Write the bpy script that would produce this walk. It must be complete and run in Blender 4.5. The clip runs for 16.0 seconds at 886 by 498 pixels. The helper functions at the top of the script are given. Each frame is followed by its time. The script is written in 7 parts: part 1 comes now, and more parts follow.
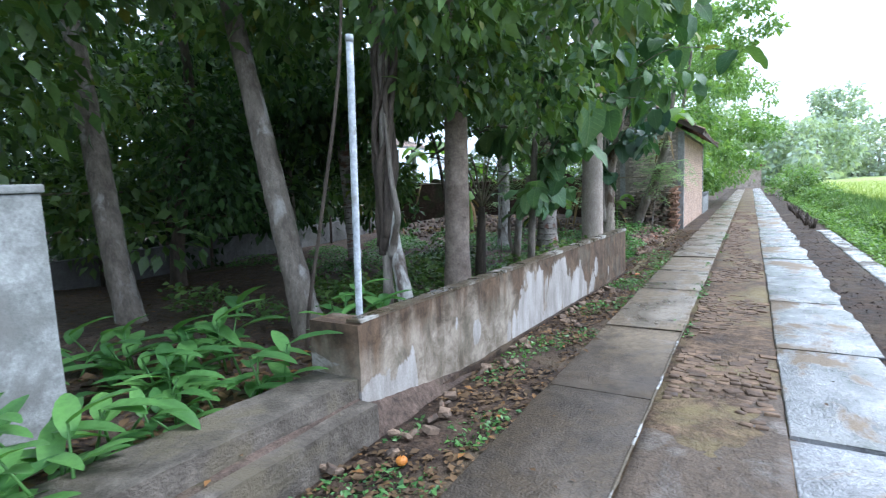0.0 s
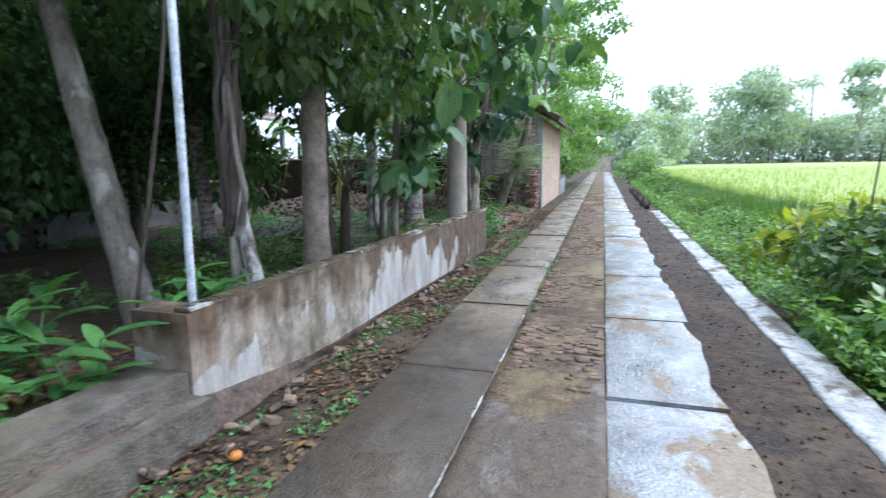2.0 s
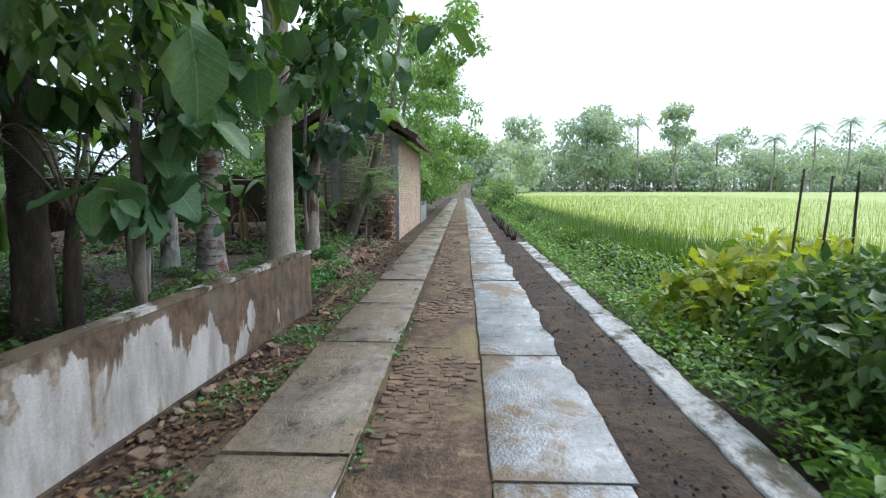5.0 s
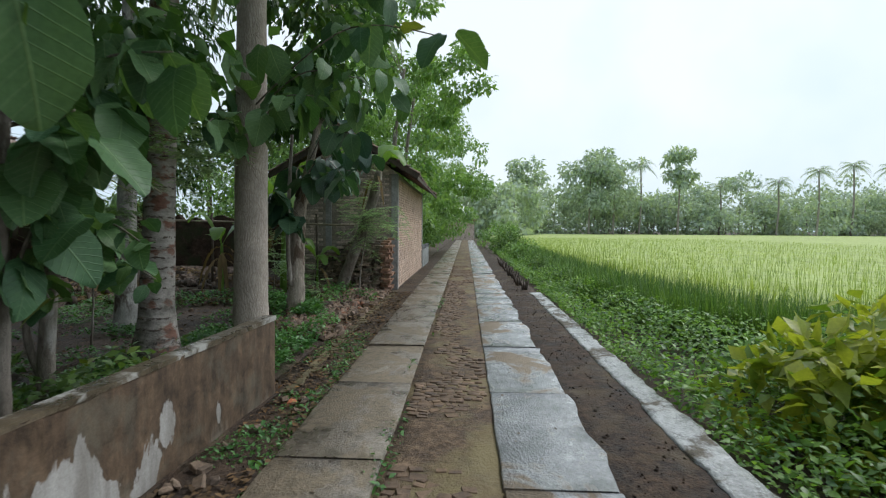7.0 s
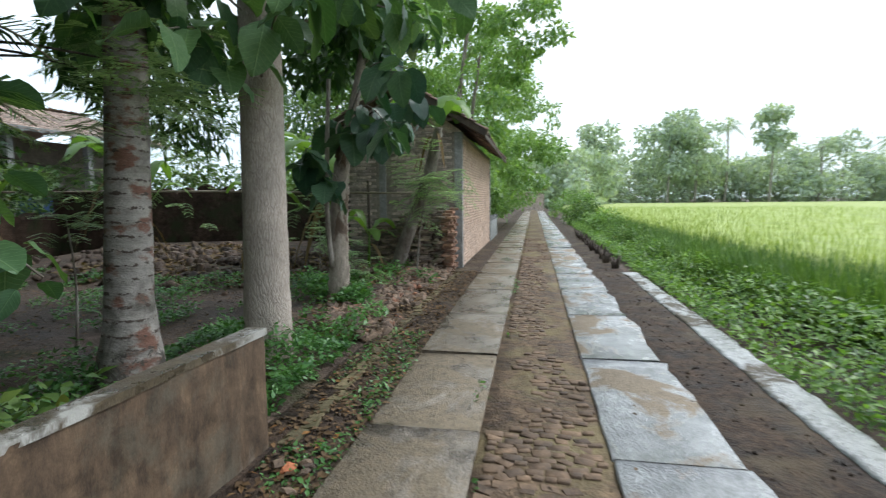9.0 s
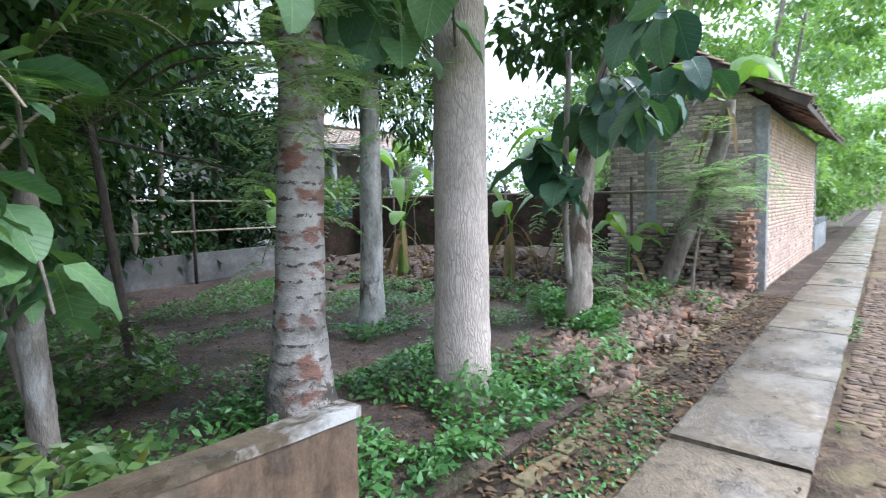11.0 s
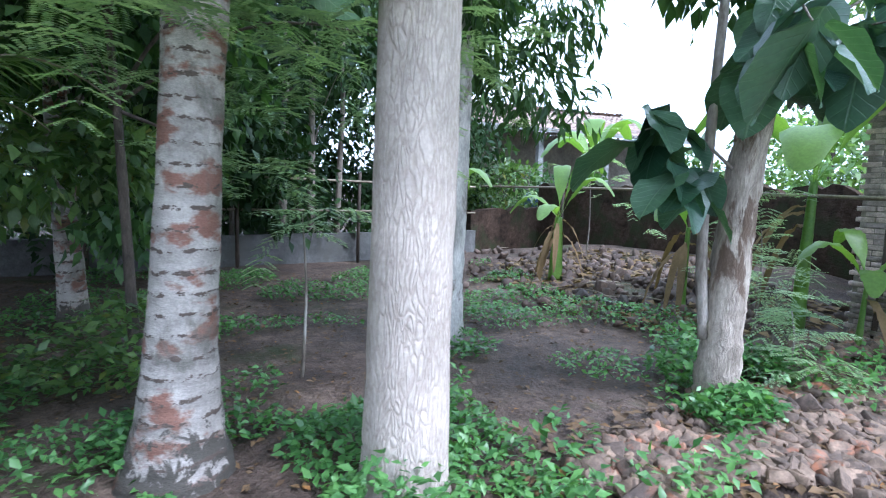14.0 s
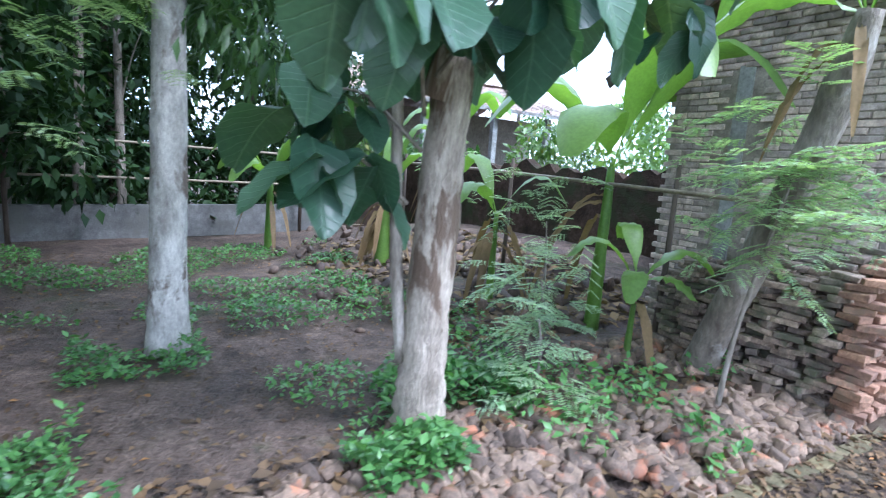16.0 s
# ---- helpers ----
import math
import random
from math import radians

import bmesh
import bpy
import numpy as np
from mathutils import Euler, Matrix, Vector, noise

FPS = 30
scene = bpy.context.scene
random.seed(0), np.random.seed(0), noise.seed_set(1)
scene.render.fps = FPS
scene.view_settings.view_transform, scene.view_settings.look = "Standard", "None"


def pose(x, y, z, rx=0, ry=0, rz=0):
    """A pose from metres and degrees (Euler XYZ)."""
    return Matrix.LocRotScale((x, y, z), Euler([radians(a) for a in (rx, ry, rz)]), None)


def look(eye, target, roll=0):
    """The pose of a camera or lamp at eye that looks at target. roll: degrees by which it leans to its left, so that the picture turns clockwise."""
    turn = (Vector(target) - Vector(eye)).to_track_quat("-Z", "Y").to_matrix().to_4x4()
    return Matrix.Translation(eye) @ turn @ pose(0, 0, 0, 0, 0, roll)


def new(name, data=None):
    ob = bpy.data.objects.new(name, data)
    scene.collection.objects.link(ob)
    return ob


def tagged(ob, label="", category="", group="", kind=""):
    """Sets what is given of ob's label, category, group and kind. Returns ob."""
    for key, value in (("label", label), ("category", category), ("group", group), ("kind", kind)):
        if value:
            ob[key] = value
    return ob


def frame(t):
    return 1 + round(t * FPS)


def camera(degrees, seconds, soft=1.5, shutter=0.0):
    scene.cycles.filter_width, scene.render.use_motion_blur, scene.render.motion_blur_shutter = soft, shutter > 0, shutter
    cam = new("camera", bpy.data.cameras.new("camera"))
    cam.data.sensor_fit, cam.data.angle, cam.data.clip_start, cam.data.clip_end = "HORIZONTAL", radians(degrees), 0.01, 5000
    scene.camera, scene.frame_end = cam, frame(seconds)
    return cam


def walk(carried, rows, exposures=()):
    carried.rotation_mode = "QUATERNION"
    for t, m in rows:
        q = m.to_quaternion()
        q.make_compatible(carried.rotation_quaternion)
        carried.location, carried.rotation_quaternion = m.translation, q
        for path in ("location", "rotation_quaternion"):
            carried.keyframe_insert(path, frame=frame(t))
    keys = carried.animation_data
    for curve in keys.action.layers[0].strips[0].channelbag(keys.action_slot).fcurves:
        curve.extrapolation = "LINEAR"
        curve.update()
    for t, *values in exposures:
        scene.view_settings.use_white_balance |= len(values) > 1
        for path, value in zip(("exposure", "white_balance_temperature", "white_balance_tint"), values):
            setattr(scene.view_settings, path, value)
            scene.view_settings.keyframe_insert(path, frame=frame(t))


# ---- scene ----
cam = camera(81.4, 16.0, 1.15, 0.4)
PATH = [
    (0, (0.06, 0.135, 1.528), (-0.961, 1.839, 1.297), -2.5),
    (0.5, (0.072, 0.174, 1.518), (-0.872, 1.917, 1.25), -2.4),
    (1, (0.085, 0.169, 1.518), (-0.827, 1.912, 1.158), -2.6),
    (1.5, (0.125, 0.203, 1.527), (-0.682, 1.995, 1.153), -2.2),
    (2, (0.223, 0.266, 1.532), (-0.362, 2.15, 1.204), -1.0),
    (2.5, (0.276, 0.484, 1.509), (-0.097, 2.422, 1.184), -0.3),
    (3, (0.222, 0.936, 1.506), (-0.028, 2.898, 1.209), -0.1),
    (3.5, (0.218, 1.438, 1.491), (-0.017, 3.402, 1.194), -0.0),
    (4, (0.186, 1.922, 1.486), (0.058, 3.896, 1.187), 0.2),
    (4.5, (0.159, 2.446, 1.497), (0.075, 4.429, 1.251), 0.2),
    (4.7, (0.149, 2.661, 1.498), (0.071, 4.644, 1.25), -0.0),
    (6.8, (0.056, 4.196, 1.586), (-0.031, 6.193, 1.511), 0.4),
    (7, (0.05, 4.391, 1.571), (-0.039, 6.388, 1.49), 0.4),
    (7.5, (-0.017, 4.893, 1.545), (-0.112, 6.888, 1.442), 0.3),
    (8, (-0.088, 5.383, 1.525), (-0.189, 7.374, 1.366), 0.2),
    (8.5, (-0.112, 5.876, 1.507), (-0.314, 7.857, 1.317), 0.0),
    (9, (-0.164, 6.342, 1.492), (-0.509, 8.302, 1.301), -0.5),
    (9.5, (-0.192, 6.794, 1.449), (-0.899, 8.657, 1.272), -1.2),
    (10, (-0.202, 7.157, 1.468), (-1.202, 8.88, 1.293), -0.5),
    (10.2, (-0.207, 7.318, 1.48), (-1.276, 8.999, 1.301), -0.5),
    (12.3, (-0.289, 8.818, 1.484), (-1.868, 10.04, 1.356), -1.6),
    (12.5, (-0.277, 8.983, 1.481), (-1.886, 10.163, 1.346), -1.1),
    (13, (-0.287, 9.404, 1.525), (-1.974, 10.466, 1.359), -0.5),
    (13.5, (-0.27, 9.814, 1.55), (-2.054, 10.697, 1.358), 0.1),
    (14, (-0.322, 10.211, 1.567), (-2.154, 10.984, 1.347), 1.8),
    (14.5, (-0.356, 10.603, 1.602), (-2.2, 11.347, 1.382), 1.9),
    (15, (-0.362, 11.157, 1.622), (-2.161, 11.99, 1.36), 2.5),
    (15.5, (-0.41, 11.676, 1.631), (-2.106, 12.685, 1.305), 3.6),
    (16, (-0.395, 12.175, 1.733), (-2.074, 13.213, 1.413), 4.1),
]
EXPOSURES = [(0, 1.36, 5450, 15), (2, 1.3, 5450, 15), (4.5, 0.97, 5750, 14), (7, 0.2, 6150, 10), (8.5, 0.46, 6150, 10), (10, 1.33, 5850, 14), (12.5, 2.02, 5250, 18), (13.5, 2.02, 5200, 18), (16, 2.18, 5150, 18)]
walk(cam, [(t, look(eye, target, roll)) for t, eye, target, roll in PATH], EXPOSURES)

# ---- world, sun, exposure ----
SUN_EL, SUN_ROT = radians(52), radians(60)
world = bpy.data.worlds.new("overcast_sky")
scene.world = world
world.use_nodes = True
wn, wl = world.node_tree.nodes, world.node_tree.links
sky = wn.new("ShaderNodeTexSky")
sky.sky_type = "NISHITA"
sky.sun_disc = False
sky.sun_elevation, sky.sun_rotation = SUN_EL, SUN_ROT
sky.air_density, sky.dust_density = 1.0, 3.0
cloud_pos = wn.new("ShaderNodeTexCoord")
cloud_noise = wn.new("ShaderNodeTexNoise")
cloud_noise.inputs["Scale"].default_value = 1.6
cloud_noise.inputs["Detail"].default_value = 5.0
cloud_ramp = wn.new("ShaderNodeValToRGB")
cloud_ramp.color_ramp.elements[0].position, cloud_ramp.color_ramp.elements[0].color = 0.3, (4.6, 5.9, 6.7, 1)
cloud_ramp.color_ramp.elements[1].position, cloud_ramp.color_ramp.elements[1].color = 0.62, (7.6, 8.0, 8.2, 1)
mix_sky = wn.new("ShaderNodeMix")
mix_sky.data_type = "RGBA"
mix_sky.inputs[0].default_value = 0.88
wl.new(cloud_pos.outputs["Generated"], cloud_noise.inputs["Vector"])
wl.new(cloud_noise.outputs["Fac"], cloud_ramp.inputs["Fac"])
wl.new(sky.outputs["Color"], mix_sky.inputs[6])
wl.new(cloud_ramp.outputs["Color"], mix_sky.inputs[7])
back = wn["Background"]
back.inputs["Strength"].default_value = 0.12
wl.new(mix_sky.outputs[2], back.inputs["Color"])

sun = new("sun", bpy.data.lights.new("sun", "SUN"))
sun.data.energy, sun.data.angle, sun.data.color = 1.5, radians(22), (1.0, 0.97, 0.92)
sun.matrix_basis = look((0, 0, 40), Vector((0, 0, 40)) - Vector((math.sin(SUN_ROT) * math.cos(SUN_EL), math.cos(SUN_ROT) * math.cos(SUN_EL), math.sin(SUN_EL))))

# ---- materials ----
def nodes_of(name):
    m = bpy.data.materials.new(name)
    m.use_nodes = True
    return m, m.node_tree.nodes, m.node_tree.links, m.node_tree.nodes["Principled BSDF"]


def noise_tex(n, l, scale, detail=4.0, rough=0.6, stretch=None, warp=0.0):
    pos = n.new("ShaderNodeTexCoord")
    tex = n.new("ShaderNodeTexNoise")
    tex.inputs["Scale"].default_value, tex.inputs["Detail"].default_value = scale, detail
    tex.inputs["Roughness"].default_value, tex.inputs["Distortion"].default_value = rough, warp
    geo = n.new("ShaderNodeNewGeometry")
    if stretch:
        mp = n.new("ShaderNodeMapping")
        mp.inputs["Scale"].default_value = stretch
        l.new(geo.outputs["Position"], mp.inputs["Vector"])
        l.new(mp.outputs["Vector"], tex.inputs["Vector"])
    else:
        l.new(geo.outputs["Position"], tex.inputs["Vector"])
    n.remove(pos)
    return tex


def ramp(n, l, source, stops):
    r = n.new("ShaderNodeValToRGB")
    e = r.color_ramp.elements
    while len(e) < len(stops):
        e.new(0.5)
    for el, (p, c) in zip(e, stops):
        el.position = p
        el.color = (*c, 1) if len(c) == 3 else c
    l.new(source, r.inputs["Fac"])
    return r


def blend(n, l, fac, a, b, mode="MIX"):
    m = n.new("ShaderNodeMix")
    m.data_type, m.blend_type = "RGBA", mode
    for sock, v in ((0, fac), (6, a), (7, b)):
        if isinstance(v, (int, float)):
            m.inputs[sock].default_value = v
        elif isinstance(v, tuple):
            m.inputs[sock].default_value = (*v, 1)
        else:
            l.new(v, m.inputs[sock])
    return m.outputs[2]


def bump(n, l, height, bsdf, strength, dist):
    b = n.new("ShaderNodeBump")
    b.inputs["Strength"].default_value, b.inputs["Distance"].default_value = strength, dist
    l.new(height, b.inputs["Height"])
    l.new(b.outputs["Normal"], bsdf.inputs["Normal"])


def surface(name, dark, light, scale=6.0, fine=60.0, rough=(0.7, 0.95), bump_d=0.004, stain=None, stain_scale=1.2, stain_at=(0.5, 0.62), stretch=None, island=0.0, obj_random=0.0, spec=0.4, contrast=0.28):
    """A grained surface: two scales of noise in colour, roughness and relief, stains with soft outlines, and a tint for each piece."""
    m, n, l, b = nodes_of(name)
    big, small = noise_tex(n, l, scale, 5, 0.6, stretch), noise_tex(n, l, fine, 3, 0.7, stretch)
    col = ramp(n, l, big.outputs["Fac"], [(0.3, dark), (0.7, light)]).outputs["Color"]
    grain = ramp(n, l, small.outputs["Fac"], [(0.25, (1 - contrast,) * 3), (0.75, (1 + 0.7 * contrast,) * 3)]).outputs["Color"]
    col = blend(n, l, 1.0, col, grain, "MULTIPLY")
    mid = noise_tex(n, l, math.sqrt(scale * fine), 4, 0.65, stretch)
    blot = ramp(n, l, mid.outputs["Fac"], [(0.32, (1 - 0.9 * contrast,) * 3), (0.66, (1 + 0.6 * contrast,) * 3)]).outputs["Color"]
    col = blend(n, l, 1.0, col, blot, "MULTIPLY")
    if stain:
        st = noise_tex(n, l, stain_scale, 6, 0.65, stretch, 0.4)
        mask = ramp(n, l, st.outputs["Fac"], [(stain_at[0], (0, 0, 0)), (stain_at[1], (1, 1, 1))]).outputs["Color"]
        col = blend(n, l, mask, col, stain)
    if island or obj_random:
        if island:
            src = n.new("ShaderNodeNewGeometry").outputs["Random Per Island"]
        else:
            src = n.new("ShaderNodeObjectInfo").outputs["Random"]
        k = island or obj_random
        v = ramp(n, l, src, [(0.0, (1 - k, 1 - k, 1 - k * 0.9)), (1.0, (1 + k, 1 + k * 0.85, 1 + k * 0.7))]).outputs["Color"]
        col = blend(n, l, 1.0, col, v, "MULTIPLY")
    l.new(col, b.inputs["Base Color"])
    rr = ramp(n, l, big.outputs["Fac"], [(0.3, (rough[0],) * 3), (0.7, (rough[1],) * 3)])
    l.new(rr.outputs["Color"], b.inputs["Roughness"])
    b.inputs["Specular IOR Level"].default_value = spec
    both = n.new("ShaderNodeMath")
    both.operation = "ADD"
    l.new(big.outputs["Fac"], both.inputs[0])
    l.new(small.outputs["Fac"], both.inputs[1])
    bump(n, l, both.outputs[0], b, 0.7, bump_d)
    return m


def leafy(name, dark, light, rough=0.42, through_it=0.3, spec=0.5, old=None, vein=0.0):
    """Leaves: each leaf its own tint, thin enough to let light through."""
    m, n, l, b = nodes_of(name)
    geo = n.new("ShaderNodeNewGeometry")
    stops = [(0.0, dark), (0.75, light)]
    if old:
        stops += [(0.93, light), (1.0, old)]
    col = ramp(n, l, geo.outputs["Random Per Island"], stops).outputs["Color"]
    patch = noise_tex(n, l, 1.3, 3)
    tint = ramp(n, l, patch.outputs["Fac"], [(0.3, (0.7, 0.75, 0.75)), (0.7, (1.2, 1.15, 1.0))]).outputs["Color"]
    col = blend(n, l, 1.0, col, tint, "MULTIPLY")
    fine = noise_tex(n, l, 35, 3)
    spots = ramp(n, l, fine.outputs["Fac"], [(0.3, (0.82, 0.84, 0.8)), (0.7, (1.12, 1.1, 1.05))]).outputs["Color"]
    col = blend(n, l, 1.0, col, spots, "MULTIPLY")
    if vein:
        at = n.new("ShaderNodeAttribute")
        at.attribute_name = "on_leaf"
        sep = n.new("ShaderNodeSeparateXYZ")
        l.new(at.outputs["Vector"], sep.inputs[0])

        def calc(op, a, c):
            q = n.new("ShaderNodeMath")
            q.operation = op
            for k, w in ((0, a), (1, c)):
                if isinstance(w, (int, float)):
                    q.inputs[k].default_value = w
                else:
                    l.new(w, q.inputs[k])
            return q.outputs[0]
        off = calc("ABSOLUTE", sep.outputs["X"], 0.0)
        rib = ramp(n, l, off, [(0.006, (1, 1, 1)), (0.016, (0, 0, 0))]).outputs["Color"]
        run = calc("PINGPONG", calc("SUBTRACT", sep.outputs["Y"], calc("MULTIPLY", off, 0.75)), 0.055)
        side = ramp(n, l, run, [(0.002, (0.6, 0.6, 0.6)), (0.009, (0, 0, 0))]).outputs["Color"]
        line = blend(n, l, 1.0, rib, side, "LIGHTEN")
        pale = blend(n, l, 1.0, col, (1.7, 1.45, 1.5), "MULTIPLY")
        col = blend(n, l, line, col, pale)
        bump(n, l, line, b, 0.5, 0.006)
    l.new(col, b.inputs["Base Color"])
    b.inputs["Roughness"].default_value = rough
    b.inputs["Specular IOR Level"].default_value = spec
    tr = n.new("ShaderNodeBsdfTranslucent")
    warm = blend(n, l, 1.0, col, (1.5, 1.6, 0.6), "MULTIPLY")
    l.new(warm, tr.inputs["Color"])
    mixs = n.new("ShaderNodeMixShader")
    mixs.inputs[0].default_value = through_it
    l.new(b.outputs[0], mixs.inputs[1])
    l.new(tr.outputs[0], mixs.inputs[2])
    l.new(mixs.outputs[0], n["Material Output"].inputs["Surface"])
    return m


def low_wall_material():
    """Cement render: brown weather stains below the coping, pale bare patches with ragged edges, damp along the foot."""
    m, n, l, b = nodes_of("weathered_cement_render")
    big, fine = noise_tex(n, l, 3.0, 6, 0.65), noise_tex(n, l, 70, 4, 0.7)
    drip = noise_tex(n, l, 1.0, 5, 0.6, (2.0, 4.5, 0.7))
    patchy = noise_tex(n, l, 1.0, 5, 0.6, (1.2, 3.6, 1.5), 0.5)
    col = ramp(n, l, big.outputs["Fac"], [(0.3, (0.18, 0.148, 0.108)), (0.7, (0.32, 0.275, 0.22))]).outputs["Color"]
    geo = n.new("ShaderNodeNewGeometry")
    sep = n.new("ShaderNodeSeparateXYZ")
    l.new(geo.outputs["Position"], sep.inputs[0])
    hi = n.new("ShaderNodeMath")
    hi.operation = "MULTIPLY_ADD"
    l.new(sep.outputs["Z"], hi.inputs[0])
    hi.inputs[1].default_value = 0.75
    damp = n.new("ShaderNodeMapRange")
    damp.inputs["From Min"].default_value, damp.inputs["From Max"].default_value = 5.4, 7.4
    damp.inputs["To Min"].default_value, damp.inputs["To Max"].default_value = 0.0, 0.5
    l.new(sep.outputs["Y"], damp.inputs["Value"])
    wetter = n.new("ShaderNodeMath")
    l.new(drip.outputs["Fac"], wetter.inputs[0])
    l.new(damp.outputs["Result"], wetter.inputs[1])
    l.new(wetter.outputs[0], hi.inputs[2])
    stain = ramp(n, l, hi.outputs[0], [(0.76, (0, 0, 0)), (0.98, (1, 1, 1))]).outputs["Color"]
    mottle = ramp(n, l, noise_tex(n, l, 1.0, 6, 0.7, (3, 9, 2.2)).outputs["Fac"], [(0.35, (0.05, 0.031, 0.018)), (0.65, (0.135, 0.086, 0.05))]).outputs["Color"]
    col = blend(n, l, stain, col, mottle)
    pale = ramp(n, l, noise_tex(n, l, 1.0, 5, 0.65, (3, 7, 1.6)).outputs["Fac"], [(0.35, (0.25, 0.23, 0.205)), (0.62, (0.43, 0.41, 0.385))]).outputs["Color"]

    def fallen(cy, cz, ry, rz, level):
        """A patch where the skin of the render fell off, round (cy, cz), with a ragged rim."""
        loud = n.new("ShaderNodeMath")
        loud.operation = "MULTIPLY_ADD"
        l.new(patchy.outputs["Fac"], loud.inputs[0])
        loud.inputs[1].default_value, loud.inputs[2].default_value = 2.4, -0.7
        total = loud.outputs[0]
        for axis, c, r in (("Y", cy, ry), ("Z", cz, rz)):
            d = n.new("ShaderNodeMath")
            d.operation = "SUBTRACT"
            l.new(sep.outputs[axis], d.inputs[0])
            d.inputs[1].default_value = c
            sq = n.new("ShaderNodeMath")
            sq.operation = "MULTIPLY"
            l.new(d.outputs[0], sq.inputs[0])
            l.new(d.outputs[0], sq.inputs[1])
            away = n.new("ShaderNodeMath")
            away.operation = "MULTIPLY_ADD"
            l.new(sq.outputs[0], away.inputs[0])
            away.inputs[1].default_value = -0.4 / (r * r)
            l.new(total, away.inputs[2])
            total = away.outputs[0]
        return ramp(n, l, total, [(level, (0, 0, 0)), (level + 0.045, (1, 1, 1))]).outputs["Color"]

    cloud = ramp(n, l, noise_tex(n, l, 5.5, 6, 0.72, None, 0.5).outputs["Fac"], [(0.36, (0.5, 0.48, 0.42)), (0.5, (1, 1, 1)), (0.62, (1.35, 1.38, 1.4))]).outputs["Color"]
    col = blend(n, l, 1.0, col, cloud, "MULTIPLY")
    moss = ramp(n, l, noise_tex(n, l, 2.6, 6, 0.7, None, 0.3).outputs["Fac"], [(0.52, (0, 0, 0)), (0.66, (0.65, 0.65, 0.65))]).outputs["Color"]
    col = blend(n, l, moss, col, (0.12, 0.104, 0.073))
    for cy, cz, ry, rz, level in ((5.75, 0.26, 0.72, 0.4, 0.2), (5.3, 0.0, 0.7, 0.3, 0.2), (6.6, 0.14, 0.75, 0.34, 0.2), (2.85, 0.12, 0.42, 0.3, 0.22), (4.06, 0.24, 0.07, 0.13, 0.25), (3.75, 0.42, 0.04, 0.1, 0.3), (7.5, 0.34, 0.09, 0.2, 0.3), (8.1, 0.22, 0.04, 0.12, 0.3)):
        col = blend(n, l, fallen(cy, cz, ry, rz, level), col, pale)
    grain = ramp(n, l, fine.outputs["Fac"], [(0.25, (0.78, 0.78, 0.78)), (0.75, (1.16, 1.16, 1.16))]).outputs["Color"]
    col = blend(n, l, 1.0, col, grain, "MULTIPLY")
    l.new(col, b.inputs["Base Color"])
    b.inputs["Roughness"].default_value = 0.8
    bump(n, l, fine.outputs["Fac"], b, 0.6, 0.004)
    return m


